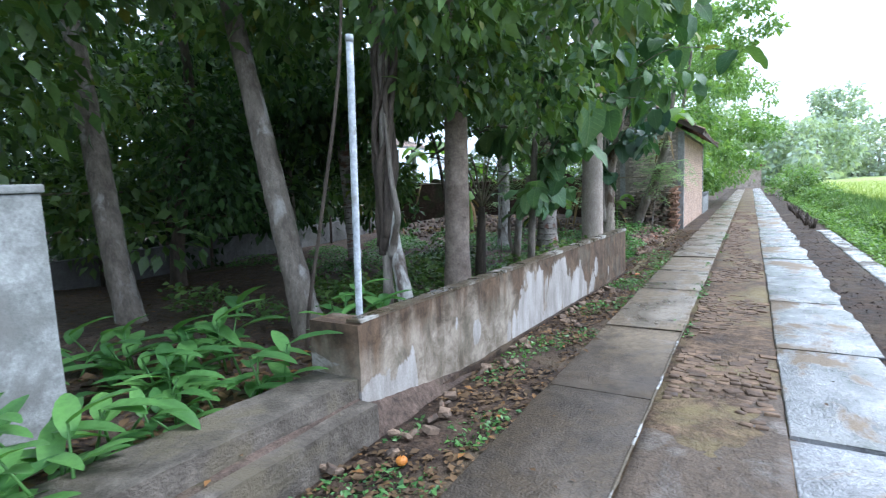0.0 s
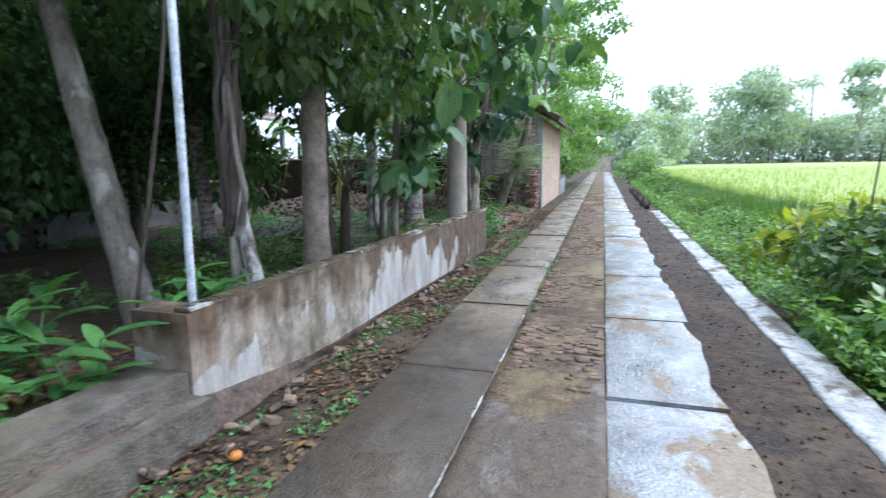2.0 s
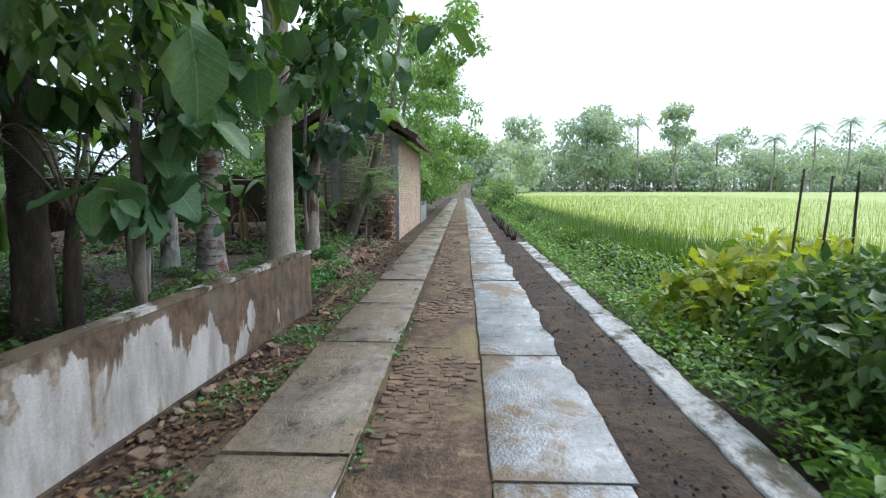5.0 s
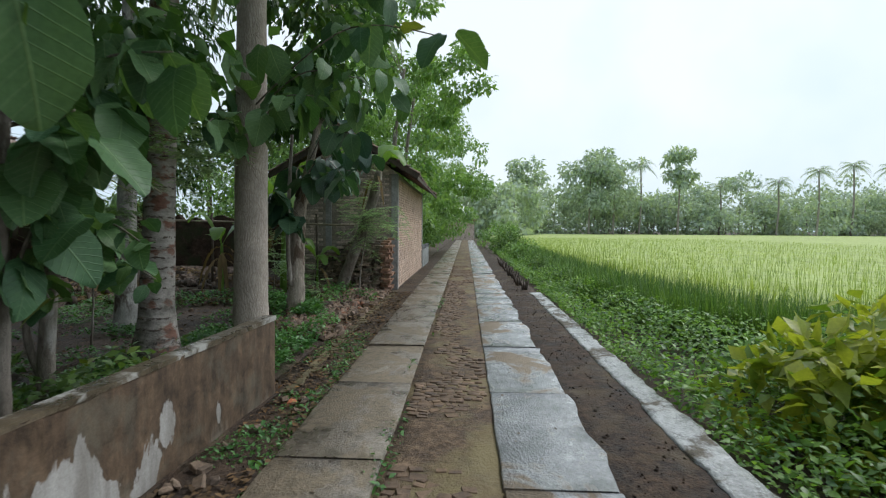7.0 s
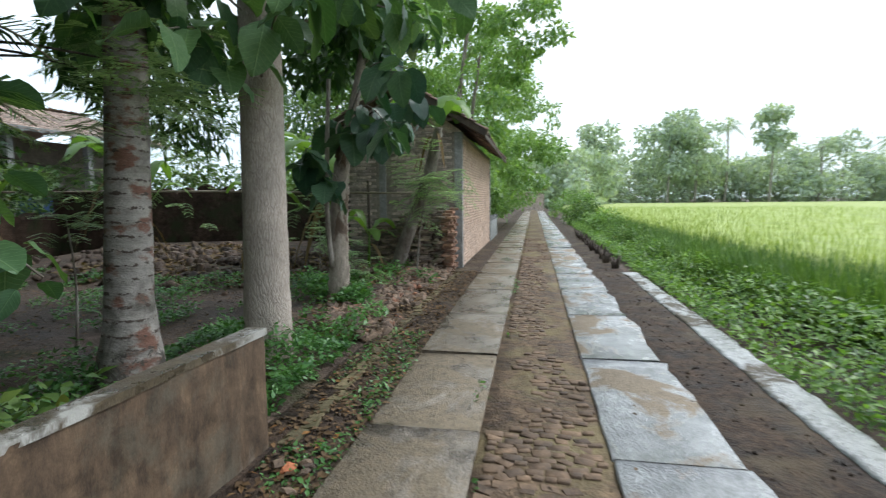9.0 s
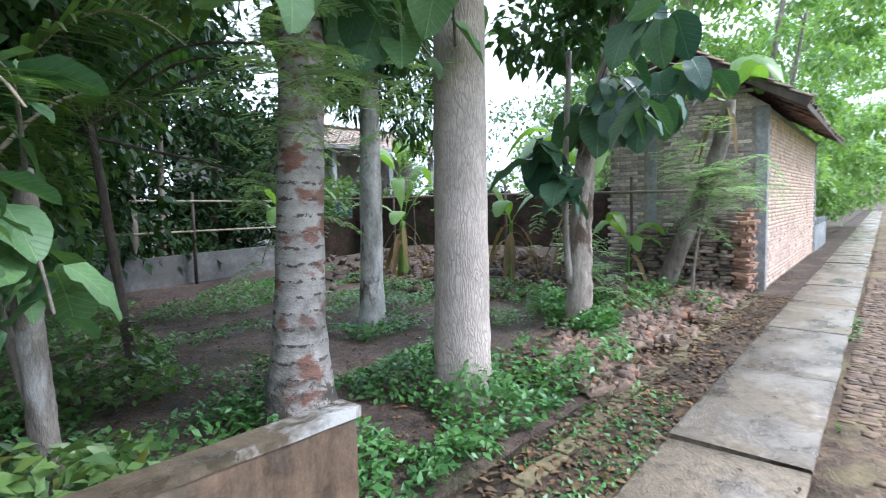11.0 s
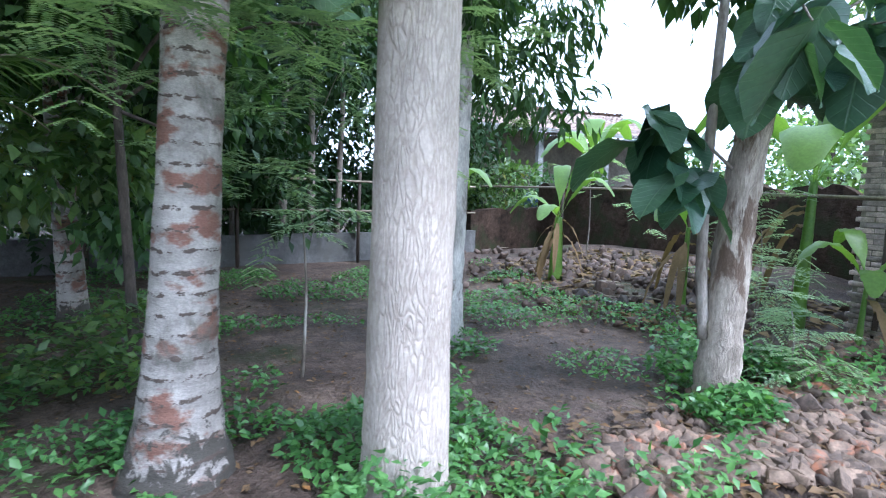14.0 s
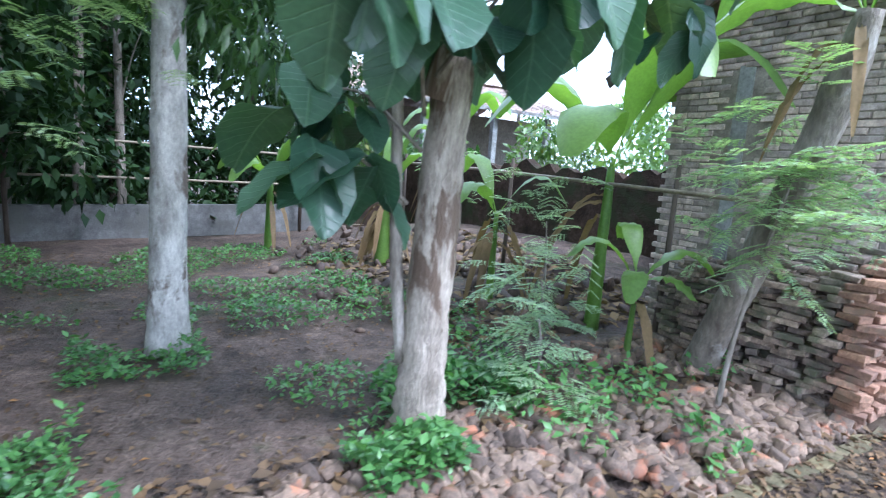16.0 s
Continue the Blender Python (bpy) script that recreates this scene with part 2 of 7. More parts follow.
def wet_concrete(name, dry, wet, brown, shine, at, pits=90, scar=1.0, soaked=None):
    """Cast concrete after rain: standing film with low roughness, drier brown patches with no film."""
    m, n, l, b = nodes_of(name)
    big, fine = noise_tex(n, l, 2.2, 6, 0.62, (1, 0.7, 1)), noise_tex(n, l, pits, 3, 0.6)
    mud = noise_tex(n, l, 1.1, 6, 0.68, (1.3, 1.0, 1), 0.5)
    info = n.new("ShaderNodeObjectInfo")
    each = n.new("ShaderNodeMath")
    each.operation = "MULTIPLY_ADD"
    l.new(info.outputs["Random"], each.inputs[0])
    each.inputs[1].default_value = 0.12
    l.new(mud.outputs["Fac"], each.inputs[2])
    mask = ramp(n, l, each.outputs[0], [(at, (0, 0, 0)), (at + 0.07, (1, 1, 1))]).outputs["Color"]
    col = ramp(n, l, big.outputs["Fac"], [(0.34, wet), (0.62, dry)]).outputs["Color"]
    col = blend(n, l, mask, col, brown)
    worn = ramp(n, l, noise_tex(n, l, 12, 6, 0.72, (1.2, 1, 1), 0.6).outputs["Fac"], [(0.34, (0.55, 0.53, 0.5)), (0.5, (0.98, 0.98, 0.98)), (0.68, (1.22, 1.2, 1.18))]).outputs["Color"]
    col = blend(n, l, scar, col, worn, "MULTIPLY")
    tint = ramp(n, l, info.outputs["Random"], [(0, (0.88, 0.88, 0.88)), (1, (1.1, 1.1, 1.1))]).outputs["Color"]
    col = blend(n, l, 1.0, col, tint, "MULTIPLY")
    grain = ramp(n, l, fine.outputs["Fac"], [(0.25, (0.75, 0.75, 0.75)), (0.75, (1.15, 1.15, 1.15))]).outputs["Color"]
    col = blend(n, l, 1.0, col, grain, "MULTIPLY")
    l.new(col, b.inputs["Base Color"])
    puddle = None
    if soaked:
        sep = n.new("ShaderNodeSeparateXYZ")
        l.new(n.new("ShaderNodeNewGeometry").outputs["Position"], sep.inputs[0])
        edge = n.new("ShaderNodeMath")
        edge.operation = "MULTIPLY_ADD"
        l.new(mud.outputs["Fac"], edge.inputs[0])
        edge.inputs[1].default_value = 3.5
        l.new(sep.outputs["Y"], edge.inputs[2])
        puddle = n.new("ShaderNodeMapRange")
        puddle.inputs["From Min"].default_value, puddle.inputs["From Max"].default_value = soaked[0] + 1.75, soaked[1] + 1.75
        puddle.inputs["To Min"].default_value, puddle.inputs["To Max"].default_value = 1.0, 0.0
        l.new(edge.outputs[0], puddle.inputs["Value"])
        col = blend(n, l, puddle.outputs["Result"], col, blend(n, l, 1.0, col, (0.4, 0.37, 0.34), "MULTIPLY"))
        l.new(col, b.inputs["Base Color"])
    film = ramp(n, l, big.outputs["Fac"], [(0.3, (shine[0],) * 3), (0.65, (shine[1],) * 3)]).outputs["Color"]
    rough = blend(n, l, mask, film, (0.75, 0.75, 0.75))
    if puddle:
        rough = blend(n, l, puddle.outputs["Result"], rough, (0.6, 0.6, 0.6))
    l.new(rough, b.inputs["Roughness"])
    b.inputs["Specular IOR Level"].default_value = 0.55
    bump(n, l, fine.outputs["Fac"], b, 0.9, 0.017)
    return m


def ringed_bark(name, pale, dark, rust, ring=9.0):
    """Palm bark: broken dark leaf-scar rings on pale grey, rusty blotches."""
    m, n, l, b = nodes_of(name)
    warp = noise_tex(n, l, 5, 4)
    geo = n.new("ShaderNodeNewGeometry")
    sep = n.new("ShaderNodeSeparateXYZ")
    l.new(geo.outputs["Position"], sep.inputs[0])
    add = n.new("ShaderNodeMath")
    add.operation = "MULTIPLY_ADD"
    l.new(warp.outputs["Fac"], add.inputs[0])
    add.inputs[1].default_value = 0.05
    l.new(sep.outputs["Z"], add.inputs[2])
    wav = n.new("ShaderNodeMath")
    wav.operation = "MULTIPLY"
    l.new(add.outputs[0], wav.inputs[0])
    wav.inputs[1].default_value = ring * 6.283
    sn = n.new("ShaderNodeMath")
    sn.operation = "SINE"
    l.new(wav.outputs[0], sn.inputs[0])
    breaks = noise_tex(n, l, 13, 4, 0.7, (1, 1, 2.2))
    cut = n.new("ShaderNodeMath")
    cut.operation = "MULTIPLY_ADD"
    l.new(breaks.outputs["Fac"], cut.inputs[0])
    cut.inputs[1].default_value = 3.6
    l.new(sn.outputs[0], cut.inputs[2])
    rings = ramp(n, l, cut.outputs[0], [(0.0, (0, 0, 0)), (1.0, (1, 1, 1))])
    rings.color_ramp.elements[0].position, rings.color_ramp.elements[1].position = 0.965, 1.0
    sc = n.new("ShaderNodeMath")
    sc.operation = "MULTIPLY"
    l.new(cut.outputs[0], sc.inputs[0])
    sc.inputs[1].default_value = 0.35
    l.new(sc.outputs[0], rings.inputs["Fac"])
    big, fine = noise_tex(n, l, 6, 5), noise_tex(n, l, 80, 3)
    col = ramp(n, l, big.outputs["Fac"], [(0.35, tuple(c * 0.62 for c in pale)), (0.65, pale)]).outputs["Color"]
    rusty = ramp(n, l, noise_tex(n, l, 4, 5, 0.6, (1, 1, 1.8)).outputs["Fac"], [(0.52, (0, 0, 0)), (0.6, (1, 1, 1))]).outputs["Color"]
    col = blend(n, l, rusty, col, rust)
    grime = ramp(n, l, noise_tex(n, l, 2.4, 6, 0.7, (1, 1, 0.8), 0.5).outputs["Fac"], [(0.53, (0, 0, 0)), (0.64, (0.8, 0.8, 0.8))]).outputs["Color"]
    col = blend(n, l, grime, col, (0.12, 0.11, 0.09))
    foot = n.new("ShaderNodeMath")
    foot.operation = "MULTIPLY_ADD"
    l.new(noise_tex(n, l, 7, 6, 0.7, (1, 1, 0.7), 0.6).outputs["Fac"], foot.inputs[0])
    foot.inputs[1].default_value = 1.6
    l.new(sep.outputs["Z"], foot.inputs[2])
    moss = ramp(n, l, foot.outputs[0], [(0.0, (1, 1, 1)), (0.92, (1, 1, 1)), (1.0, (0, 0, 0))]).outputs["Color"]
    col = blend(n, l, moss, col, (0.07, 0.062, 0.05))
    col = blend(n, l, rings.outputs["Color"], col, dark)
    grain = ramp(n, l, fine.outputs["Fac"], [(0.25, (0.75, 0.75, 0.75)), (0.75, (1.15, 1.15, 1.15))]).outputs["Color"]
    col = blend(n, l, 1.0, col, grain, "MULTIPLY")
    l.new(col, b.inputs["Base Color"])
    b.inputs["Roughness"].default_value = 0.85
    bump(n, l, cut.outputs[0], b, 0.5, 0.008)
    return m


def flaky_bark(name, pale, dark, scale=16.0):
    """Teak bark: pale long plates parted by dark vertical fissures."""
    m, n, l, b = nodes_of(name)
    geo = n.new("ShaderNodeNewGeometry")
    mp = n.new("ShaderNodeMapping")
    mp.inputs["Scale"].default_value = (1, 1, 0.22)
    l.new(geo.outputs["Position"], mp.inputs["Vector"])
    wob = n.new("ShaderNodeTexNoise")
    wob.inputs["Scale"].default_value = 9
    l.new(mp.outputs["Vector"], wob.inputs["Vector"])
    shift = n.new("ShaderNodeMix")
    shift.data_type = "RGBA"
    shift.inputs[0].default_value = 0.12
    l.new(mp.outputs["Vector"], shift.inputs[6])
    l.new(wob.outputs["Color"], shift.inputs[7])
    vor = n.new("ShaderNodeTexVoronoi")
    vor.feature = "DISTANCE_TO_EDGE"
    vor.inputs["Scale"].default_value = scale * 1.7
    l.new(shift.outputs[2], vor.inputs["Vector"])
    gaps = ramp(n, l, vor.outputs["Distance"], [(0.0, (0, 0, 0)), (0.2, (1, 1, 1))])
    big, fine = noise_tex(n, l, 4, 5), noise_tex(n, l, 60, 4, 0.7, (1, 1, 0.6))
    col = ramp(n, l, big.outputs["Fac"], [(0.3, tuple(c * 0.72 for c in pale)), (0.65, pale)]).outputs["Color"]
    thin = blend(n, l, 0.4, (1.0, 1.0, 1.0), gaps.outputs["Color"])
    col = blend(n, l, thin, dark, col)
    grain = ramp(n, l, fine.outputs["Fac"], [(0.25, (0.75, 0.74, 0.72)), (0.75, (1.15, 1.15, 1.15))]).outputs["Color"]
    col = blend(n, l, 1.0, col, grain, "MULTIPLY")
    l.new(col, b.inputs["Base Color"])
    b.inputs["Roughness"].default_value = 0.9
    add = n.new("ShaderNodeMath")
    add.operation = "ADD"
    l.new(gaps.outputs["Color"], add.inputs[0])
    l.new(fine.outputs["Fac"], add.inputs[1])
    bump(n, l, add.outputs[0], b, 0.8, 0.006)
    return m


M = {}
M["soil"] = surface("damp_garden_soil", (0.05, 0.035, 0.027), (0.16, 0.116, 0.09), 1.6, 30, (0.6, 0.95), 0.05, stain=(0.05, 0.055, 0.024), stain_scale=0.8, stain_at=(0.56, 0.68), contrast=0.5, spec=0.25)
M["path_soil"] = surface("muddy_path_soil", (0.06, 0.038, 0.025), (0.21, 0.145, 0.092), 3.5, 34, (0.5, 0.92), 0.035, stain=(0.2, 0.16, 0.08), stain_scale=1.0, stain_at=(0.47, 0.62), contrast=0.55, spec=0.25)
M["dark_soil"] = surface("dark_wet_soil", (0.024, 0.016, 0.011), (0.096, 0.063, 0.042), 3.5, 36, (0.62, 0.95), 0.035, stain=(0.1, 0.075, 0.046), stain_scale=1.4, stain_at=(0.5, 0.64), contrast=0.6, spec=0.3)
M["left_slab"] = wet_concrete("damp_brown_concrete", (0.29, 0.247, 0.195), (0.085, 0.068, 0.05), (0.2, 0.158, 0.105), (0.16, 0.42), 0.55, 60, soaked=(4.6, 5.6))
M["right_slab"] = wet_concrete("rain_wet_pale_concrete", (0.46, 0.465, 0.47), (0.25, 0.255, 0.26), (0.25, 0.195, 0.135), (0.1, 0.32), 0.578, 48, 0.55)
M["cement_wash"] = wet_concrete("wet_cement_wash", (0.16, 0.134, 0.11), (0.062, 0.048, 0.038), (0.1, 0.073, 0.05), (0.18, 0.5), 0.53, 50)
M["kerb"] = wet_concrete("wet_kerb_concrete", (0.5, 0.5, 0.49), (0.3, 0.3, 0.29), (0.11, 0.09, 0.06), (0.15, 0.4), 0.565, 34)
M["lowwall"] = low_wall_material()
M["ledge"] = surface("worn_ledge_concrete", (0.055, 0.046, 0.035), (0.175, 0.152, 0.124), 4, 40, (0.6, 0.9), 0.02, stain=(0.13, 0.11, 0.075), stain_scale=2.2, stain_at=(0.52, 0.64))
# The pale stain paints wet sky glints over the mossy colour.
M["coping"] = surface("mossy_coping_with_glints", (0.045, 0.036, 0.022), (0.14, 0.105, 0.066), 5, 60, (0.12, 0.6), 0.006, stain=(0.42, 0.41, 0.38), stain_scale=1.6, stain_at=(0.54, 0.6), spec=0.5)
M["pillar"] = surface("limewashed_pillar", (0.15, 0.16, 0.15), (0.37, 0.385, 0.375), 2.5, 50, (0.7, 0.95), 0.005, stain=(0.16, 0.16, 0.15), stain_scale=3.0, stain_at=(0.5, 0.66))
M["brick"] = surface("old_red_brick", (0.38, 0.31, 0.265), (0.58, 0.495, 0.43), 7, 70, (0.75, 0.95), 0.006, stain=(0.2, 0.175, 0.14), stain_scale=3.5, stain_at=(0.5, 0.66), obj_random=0.35)
M["brick_many"] = surface("old_red_brick_joined", (0.38, 0.31, 0.265), (0.58, 0.495, 0.43), 7, 70, (0.75, 0.95), 0.006, stain=(0.2, 0.175, 0.14), stain_scale=3.5, stain_at=(0.5, 0.66), island=0.35)
M["rubble"] = surface("rubble_brick_and_stone", (0.08, 0.058, 0.04), (0.255, 0.19, 0.138), 9, 60, (0.7, 0.95), 0.008, stain=(0.3, 0.13, 0.07), stain_scale=5, stain_at=(0.6, 0.7), obj_random=0.4)
M["rubble_many"] = surface("rubble_joined", (0.075, 0.054, 0.038), (0.235, 0.172, 0.126), 9, 60, (0.7, 0.95), 0.008, stain=(0.28, 0.12, 0.065), stain_scale=5, stain_at=(0.55, 0.66), island=0.4)
M["stack_brick"] = surface("mossy_stacked_brick", (0.14, 0.11, 0.085), (0.37, 0.295, 0.235), 8, 60, (0.75, 0.95), 0.012, stain=(0.1, 0.1, 0.065), stain_scale=4, stain_at=(0.5, 0.62), obj_random=0.4, contrast=0.4)
M["stack_many"] = surface("mossy_stacked_brick_joined", (0.14, 0.11, 0.085), (0.37, 0.295, 0.235), 8, 60, (0.75, 0.95), 0.012, stain=(0.1, 0.1, 0.065), stain_scale=4, stain_at=(0.5, 0.62), island=0.4, contrast=0.4)
M["stack_red"] = surface("crumbling_red_stacked_brick", (0.2, 0.11, 0.072), (0.37, 0.225, 0.15), 8, 60, (0.75, 0.95), 0.012, stain=(0.2, 0.14, 0.095), stain_scale=5, stain_at=(0.54, 0.64), obj_random=0.3, contrast=0.35)
M["mossy"] = surface("mossy_edging_brick", (0.075, 0.07, 0.03), (0.19, 0.155, 0.088), 9, 70, (0.8, 0.95), 0.006, obj_random=0.25)
M["house_front"] = surface("tan_brick_front", (0.42, 0.3, 0.22), (0.6, 0.46, 0.36), 4, 60, (0.75, 0.95), 0.006, stain=(0.25, 0.17, 0.12), stain_scale=1.5, stain_at=(0.56, 0.7), obj_random=0.14)
M["mortar"] = surface("grey_mortar", (0.2, 0.17, 0.14), (0.34, 0.3, 0.25), 5, 60, (0.8, 0.95), 0.006)
M["post_cement"] = surface("bare_cement_post", (0.2, 0.2, 0.19), (0.34, 0.34, 0.33), 4, 60, (0.7, 0.95), 0.005)
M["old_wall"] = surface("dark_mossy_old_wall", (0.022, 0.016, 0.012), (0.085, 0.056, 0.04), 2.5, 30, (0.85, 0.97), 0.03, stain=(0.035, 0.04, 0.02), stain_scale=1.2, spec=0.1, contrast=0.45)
M["grey_wall"] = surface("grey_block_wall", (0.075, 0.075, 0.072), (0.17, 0.17, 0.165), 2.0, 40, (0.75, 0.95), 0.01, stain=(0.1, 0.1, 0.09), stain_scale=1.5)
M["roof_tile"] = surface("weathered_clay_tile", (0.1, 0.06, 0.045), (0.24, 0.16, 0.12), 4, 50, (0.75, 0.95), 0.01, stain=(0.07, 0.065, 0.055), stain_scale=1.2, island=0.25)
M["roof_pale"] = surface("pale_clay_tile", (0.3, 0.22, 0.18), (0.48, 0.38, 0.32), 4, 50, (0.75, 0.95), 0.01, stain=(0.22, 0.19, 0.16), stain_scale=1.0, island=0.2)
M["dark_wood"] = surface("dark_old_timber", (0.04, 0.03, 0.024), (0.1, 0.075, 0.055), 5, 50, (0.7, 0.9), 0.006, stretch=(1, 1, 0.2))
M["bamboo"] = surface("grey_weathered_bamboo", (0.16, 0.13, 0.09), (0.33, 0.28, 0.2), 4, 50, (0.6, 0.85), 0.004)
M["pipe"] = surface("galvanised_pipe", (0.42, 0.46, 0.5), (0.62, 0.66, 0.7), 6, 60, (0.35, 0.55), 0.001, stain=(0.3, 0.31, 0.3), stain_scale=7, stain_at=(0.56, 0.66))
# Plaster base colour is darkened to hold the porch's shade.
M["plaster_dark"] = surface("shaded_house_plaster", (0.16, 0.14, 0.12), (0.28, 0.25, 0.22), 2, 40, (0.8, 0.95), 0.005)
M["bark_grey"] = surface("grey_brown_bark", (0.11, 0.09, 0.07), (0.27, 0.235, 0.195), 7, 45, (0.8, 0.95), 0.02, stretch=(1, 1, 0.4), stain=(0.36, 0.34, 0.31), stain_scale=4, stain_at=(0.56, 0.66))
M["bark_dark"] = surface("dark_wet_bark", (0.045, 0.036, 0.028), (0.14, 0.11, 0.088), 7, 45, (0.75, 0.95), 0.02, stretch=(1, 1, 0.35))
M["bark_fig"] = surface("pale_fig_bark", (0.2, 0.17, 0.14), (0.44, 0.4, 0.35), 6, 40, (0.75, 0.95), 0.012, stretch=(1, 1, 0.35), stain=(0.11, 0.09, 0.07), stain_scale=3.5)
M["bark_dead"] = surface("peeling_dead_bark", (0.2, 0.165, 0.13), (0.47, 0.41, 0.34), 5, 40, (0.8, 0.95), 0.025, stretch=(1.4, 1.4, 0.35), stain=(0.12, 0.085, 0.06), stain_scale=4.5, stain_at=(0.54, 0.6))
M["bark_teak"] = flaky_bark("pale_teak_bark", (0.53, 0.46, 0.4), (0.24, 0.185, 0.145), 25.0)
M["bark_palm"] = ringed_bark("coconut_bark", (0.42, 0.38, 0.34), (0.085, 0.063, 0.05), (0.2, 0.1, 0.07))
M["bark_spotted"] = surface("pale_brown_spotted_bark", (0.19, 0.145, 0.115), (0.41, 0.335, 0.275), 4, 45, (0.8, 0.95), 0.012, stain=(0.1, 0.075, 0.06), stain_scale=9, stain_at=(0.62, 0.68))
M["heap"] = surface("dark_heap_rubble", (0.045, 0.034, 0.027), (0.15, 0.11, 0.085), 6, 40, (0.7, 0.95), 0.01, island=0.4)
M["chip"] = surface("trodden_brick_chip", (0.085, 0.057, 0.037), (0.23, 0.158, 0.103), 7, 50, (0.6, 0.95), 0.006, obj_random=0.3)
M["chip_many"] = surface("trodden_brick_chip_joined", (0.085, 0.057, 0.037), (0.23, 0.158, 0.103), 7, 50, (0.6, 0.95), 0.006, island=0.3)
M["bark_white"] = surface("white_lichen_bark", (0.28, 0.265, 0.24), (0.66, 0.645, 0.6), 5, 50, (0.8, 0.95), 0.012, stretch=(1, 1, 0.5), stain=(0.13, 0.1, 0.08), stain_scale=3.5, stain_at=(0.54, 0.62))
M["leaf_dark"] = leafy("dark_canopy_leaf", (0.028, 0.07, 0.03), (0.075, 0.15, 0.055), 0.4, 0.32, 0.35)
# Darker copy of the canopy leaf, with deep shade put into its colour.
M["leaf_shade"] = leafy("shade_toned_canopy_leaf", (0.014, 0.035, 0.016), (0.038, 0.076, 0.031), 0.5, 0.2, 0.15)
M["leaf_mid"] = leafy("mid_green_leaf", (0.05, 0.11, 0.036), (0.135, 0.225, 0.072), 0.38, 0.32, old=(0.16, 0.17, 0.03))
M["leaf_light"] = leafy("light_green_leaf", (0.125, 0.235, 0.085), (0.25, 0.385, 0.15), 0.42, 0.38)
M["leaf_teak"] = leafy("broad_teak_leaf", (0.045, 0.11, 0.06), (0.12, 0.22, 0.1), 0.46, 0.2, 0.3, old=(0.22, 0.24, 0.04), vein=1.0)
# Darker blue-green teak leaf; its backlit shade is part of the colour.
M["leaf_teak_backlit"] = leafy("backlit_dark_teak_leaf", (0.018, 0.055, 0.042), (0.06, 0.125, 0.08), 0.34, 0.22, old=(0.13, 0.19, 0.06), vein=1.0)
M["leaf_feather"] = leafy("feathery_blue_green_leaf", (0.2, 0.31, 0.22), (0.34, 0.46, 0.33), 0.55, 0.4)
M["leaf_banana"] = leafy("banana_leaf", (0.09, 0.19, 0.045), (0.17, 0.29, 0.07), 0.4, 0.4)
M["leaf_dry"] = leafy("dry_brown_leaf", (0.085, 0.057, 0.034), (0.21, 0.145, 0.085), 0.8, 0.15, 0.2)
M["leaf_litter"] = leafy("fallen_leaf", (0.055, 0.035, 0.022), (0.16, 0.1, 0.056), 0.7, 0.05, 0.3, old=(0.27, 0.13, 0.045))
M["leaf_yellow"] = leafy("yellow_green_leaf", (0.13, 0.21, 0.03), (0.42, 0.44, 0.07), 0.45, 0.38)
M["weed"] = leafy("ground_weed_leaf", (0.05, 0.14, 0.045), (0.12, 0.27, 0.085), 0.4, 0.3)
M["weed_r"] = leafy("roadside_weed_leaf", (0.06, 0.15, 0.035), (0.22, 0.37, 0.09), 0.4, 0.38)
M["rice"] = leafy("rice_blade", (0.19, 0.27, 0.075), (0.33, 0.4, 0.13), 0.5, 0.4)
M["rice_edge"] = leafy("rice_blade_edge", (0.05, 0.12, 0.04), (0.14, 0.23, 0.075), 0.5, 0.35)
M["rice_top"] = surface("rice_canopy", (0.34, 0.41, 0.125), (0.43, 0.49, 0.17), 0.35, 9, (0.7, 0.9), 0.08, stretch=(1, 0.5, 1))
# Distance haze is mixed into this pale blue-grey leaf colour.
M["far_leaf_haze"] = leafy("hazed_far_tree_leaf", (0.33, 0.4, 0.42), (0.47, 0.54, 0.56), 0.7, 0.35, 0.2)
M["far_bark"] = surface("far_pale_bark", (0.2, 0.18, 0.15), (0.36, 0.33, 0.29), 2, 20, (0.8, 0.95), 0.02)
M["blue_tarp"] = surface("blue_plastic_tarp", (0.02, 0.05, 0.13), (0.04, 0.09, 0.2), 2, 20, (0.4, 0.6), 0.02)
M["fruit"] = surface("orange_fruit_skin", (0.4, 0.12, 0.02), (0.6, 0.25, 0.04), 9, 60, (0.4, 0.6), 0.002)
M["red_brick_chip"] = surface("fresh_brick_chip", (0.38, 0.12, 0.05), (0.5, 0.19, 0.09), 9, 60, (0.7, 0.9), 0.003)

# ---- mesh tools ----
rng = np.random.default_rng(7)


def mesh_from(name, verts, faces, mat, smooth=False):
    """A mesh from arrays of corners and of faces with 3 or 4 corners each."""
    me = bpy.data.meshes.new(name)
    verts = np.asarray(verts, dtype=np.float32)
    if isinstance(faces, np.ndarray):
        k = faces.shape[1]
        me.vertices.add(len(verts))
        me.vertices.foreach_set("co", verts.ravel())
        me.loops.add(faces.size)
        me.loops.foreach_set("vertex_index", faces.astype(np.int32).ravel())
        me.polygons.add(len(faces))
        me.polygons.foreach_set("loop_start", np.arange(0, faces.size, k, dtype=np.int32))
        me.update(calc_edges=True)
    else:
        me.from_pydata([tuple(map(float, v)) for v in verts], [], [tuple(map(int, f)) for f in faces])
    if smooth:
        me.polygons.foreach_set("use_smooth", np.ones(len(me.polygons), dtype=bool))
    me.materials.append(mat)
    return me


def thing(name, label, category, at=(0, 0, 0), group="", kind=""):
    ob = new(name)
    ob.location = at
    ob.empty_display_size = 0.1
    return tagged(ob, label, category, group, kind)


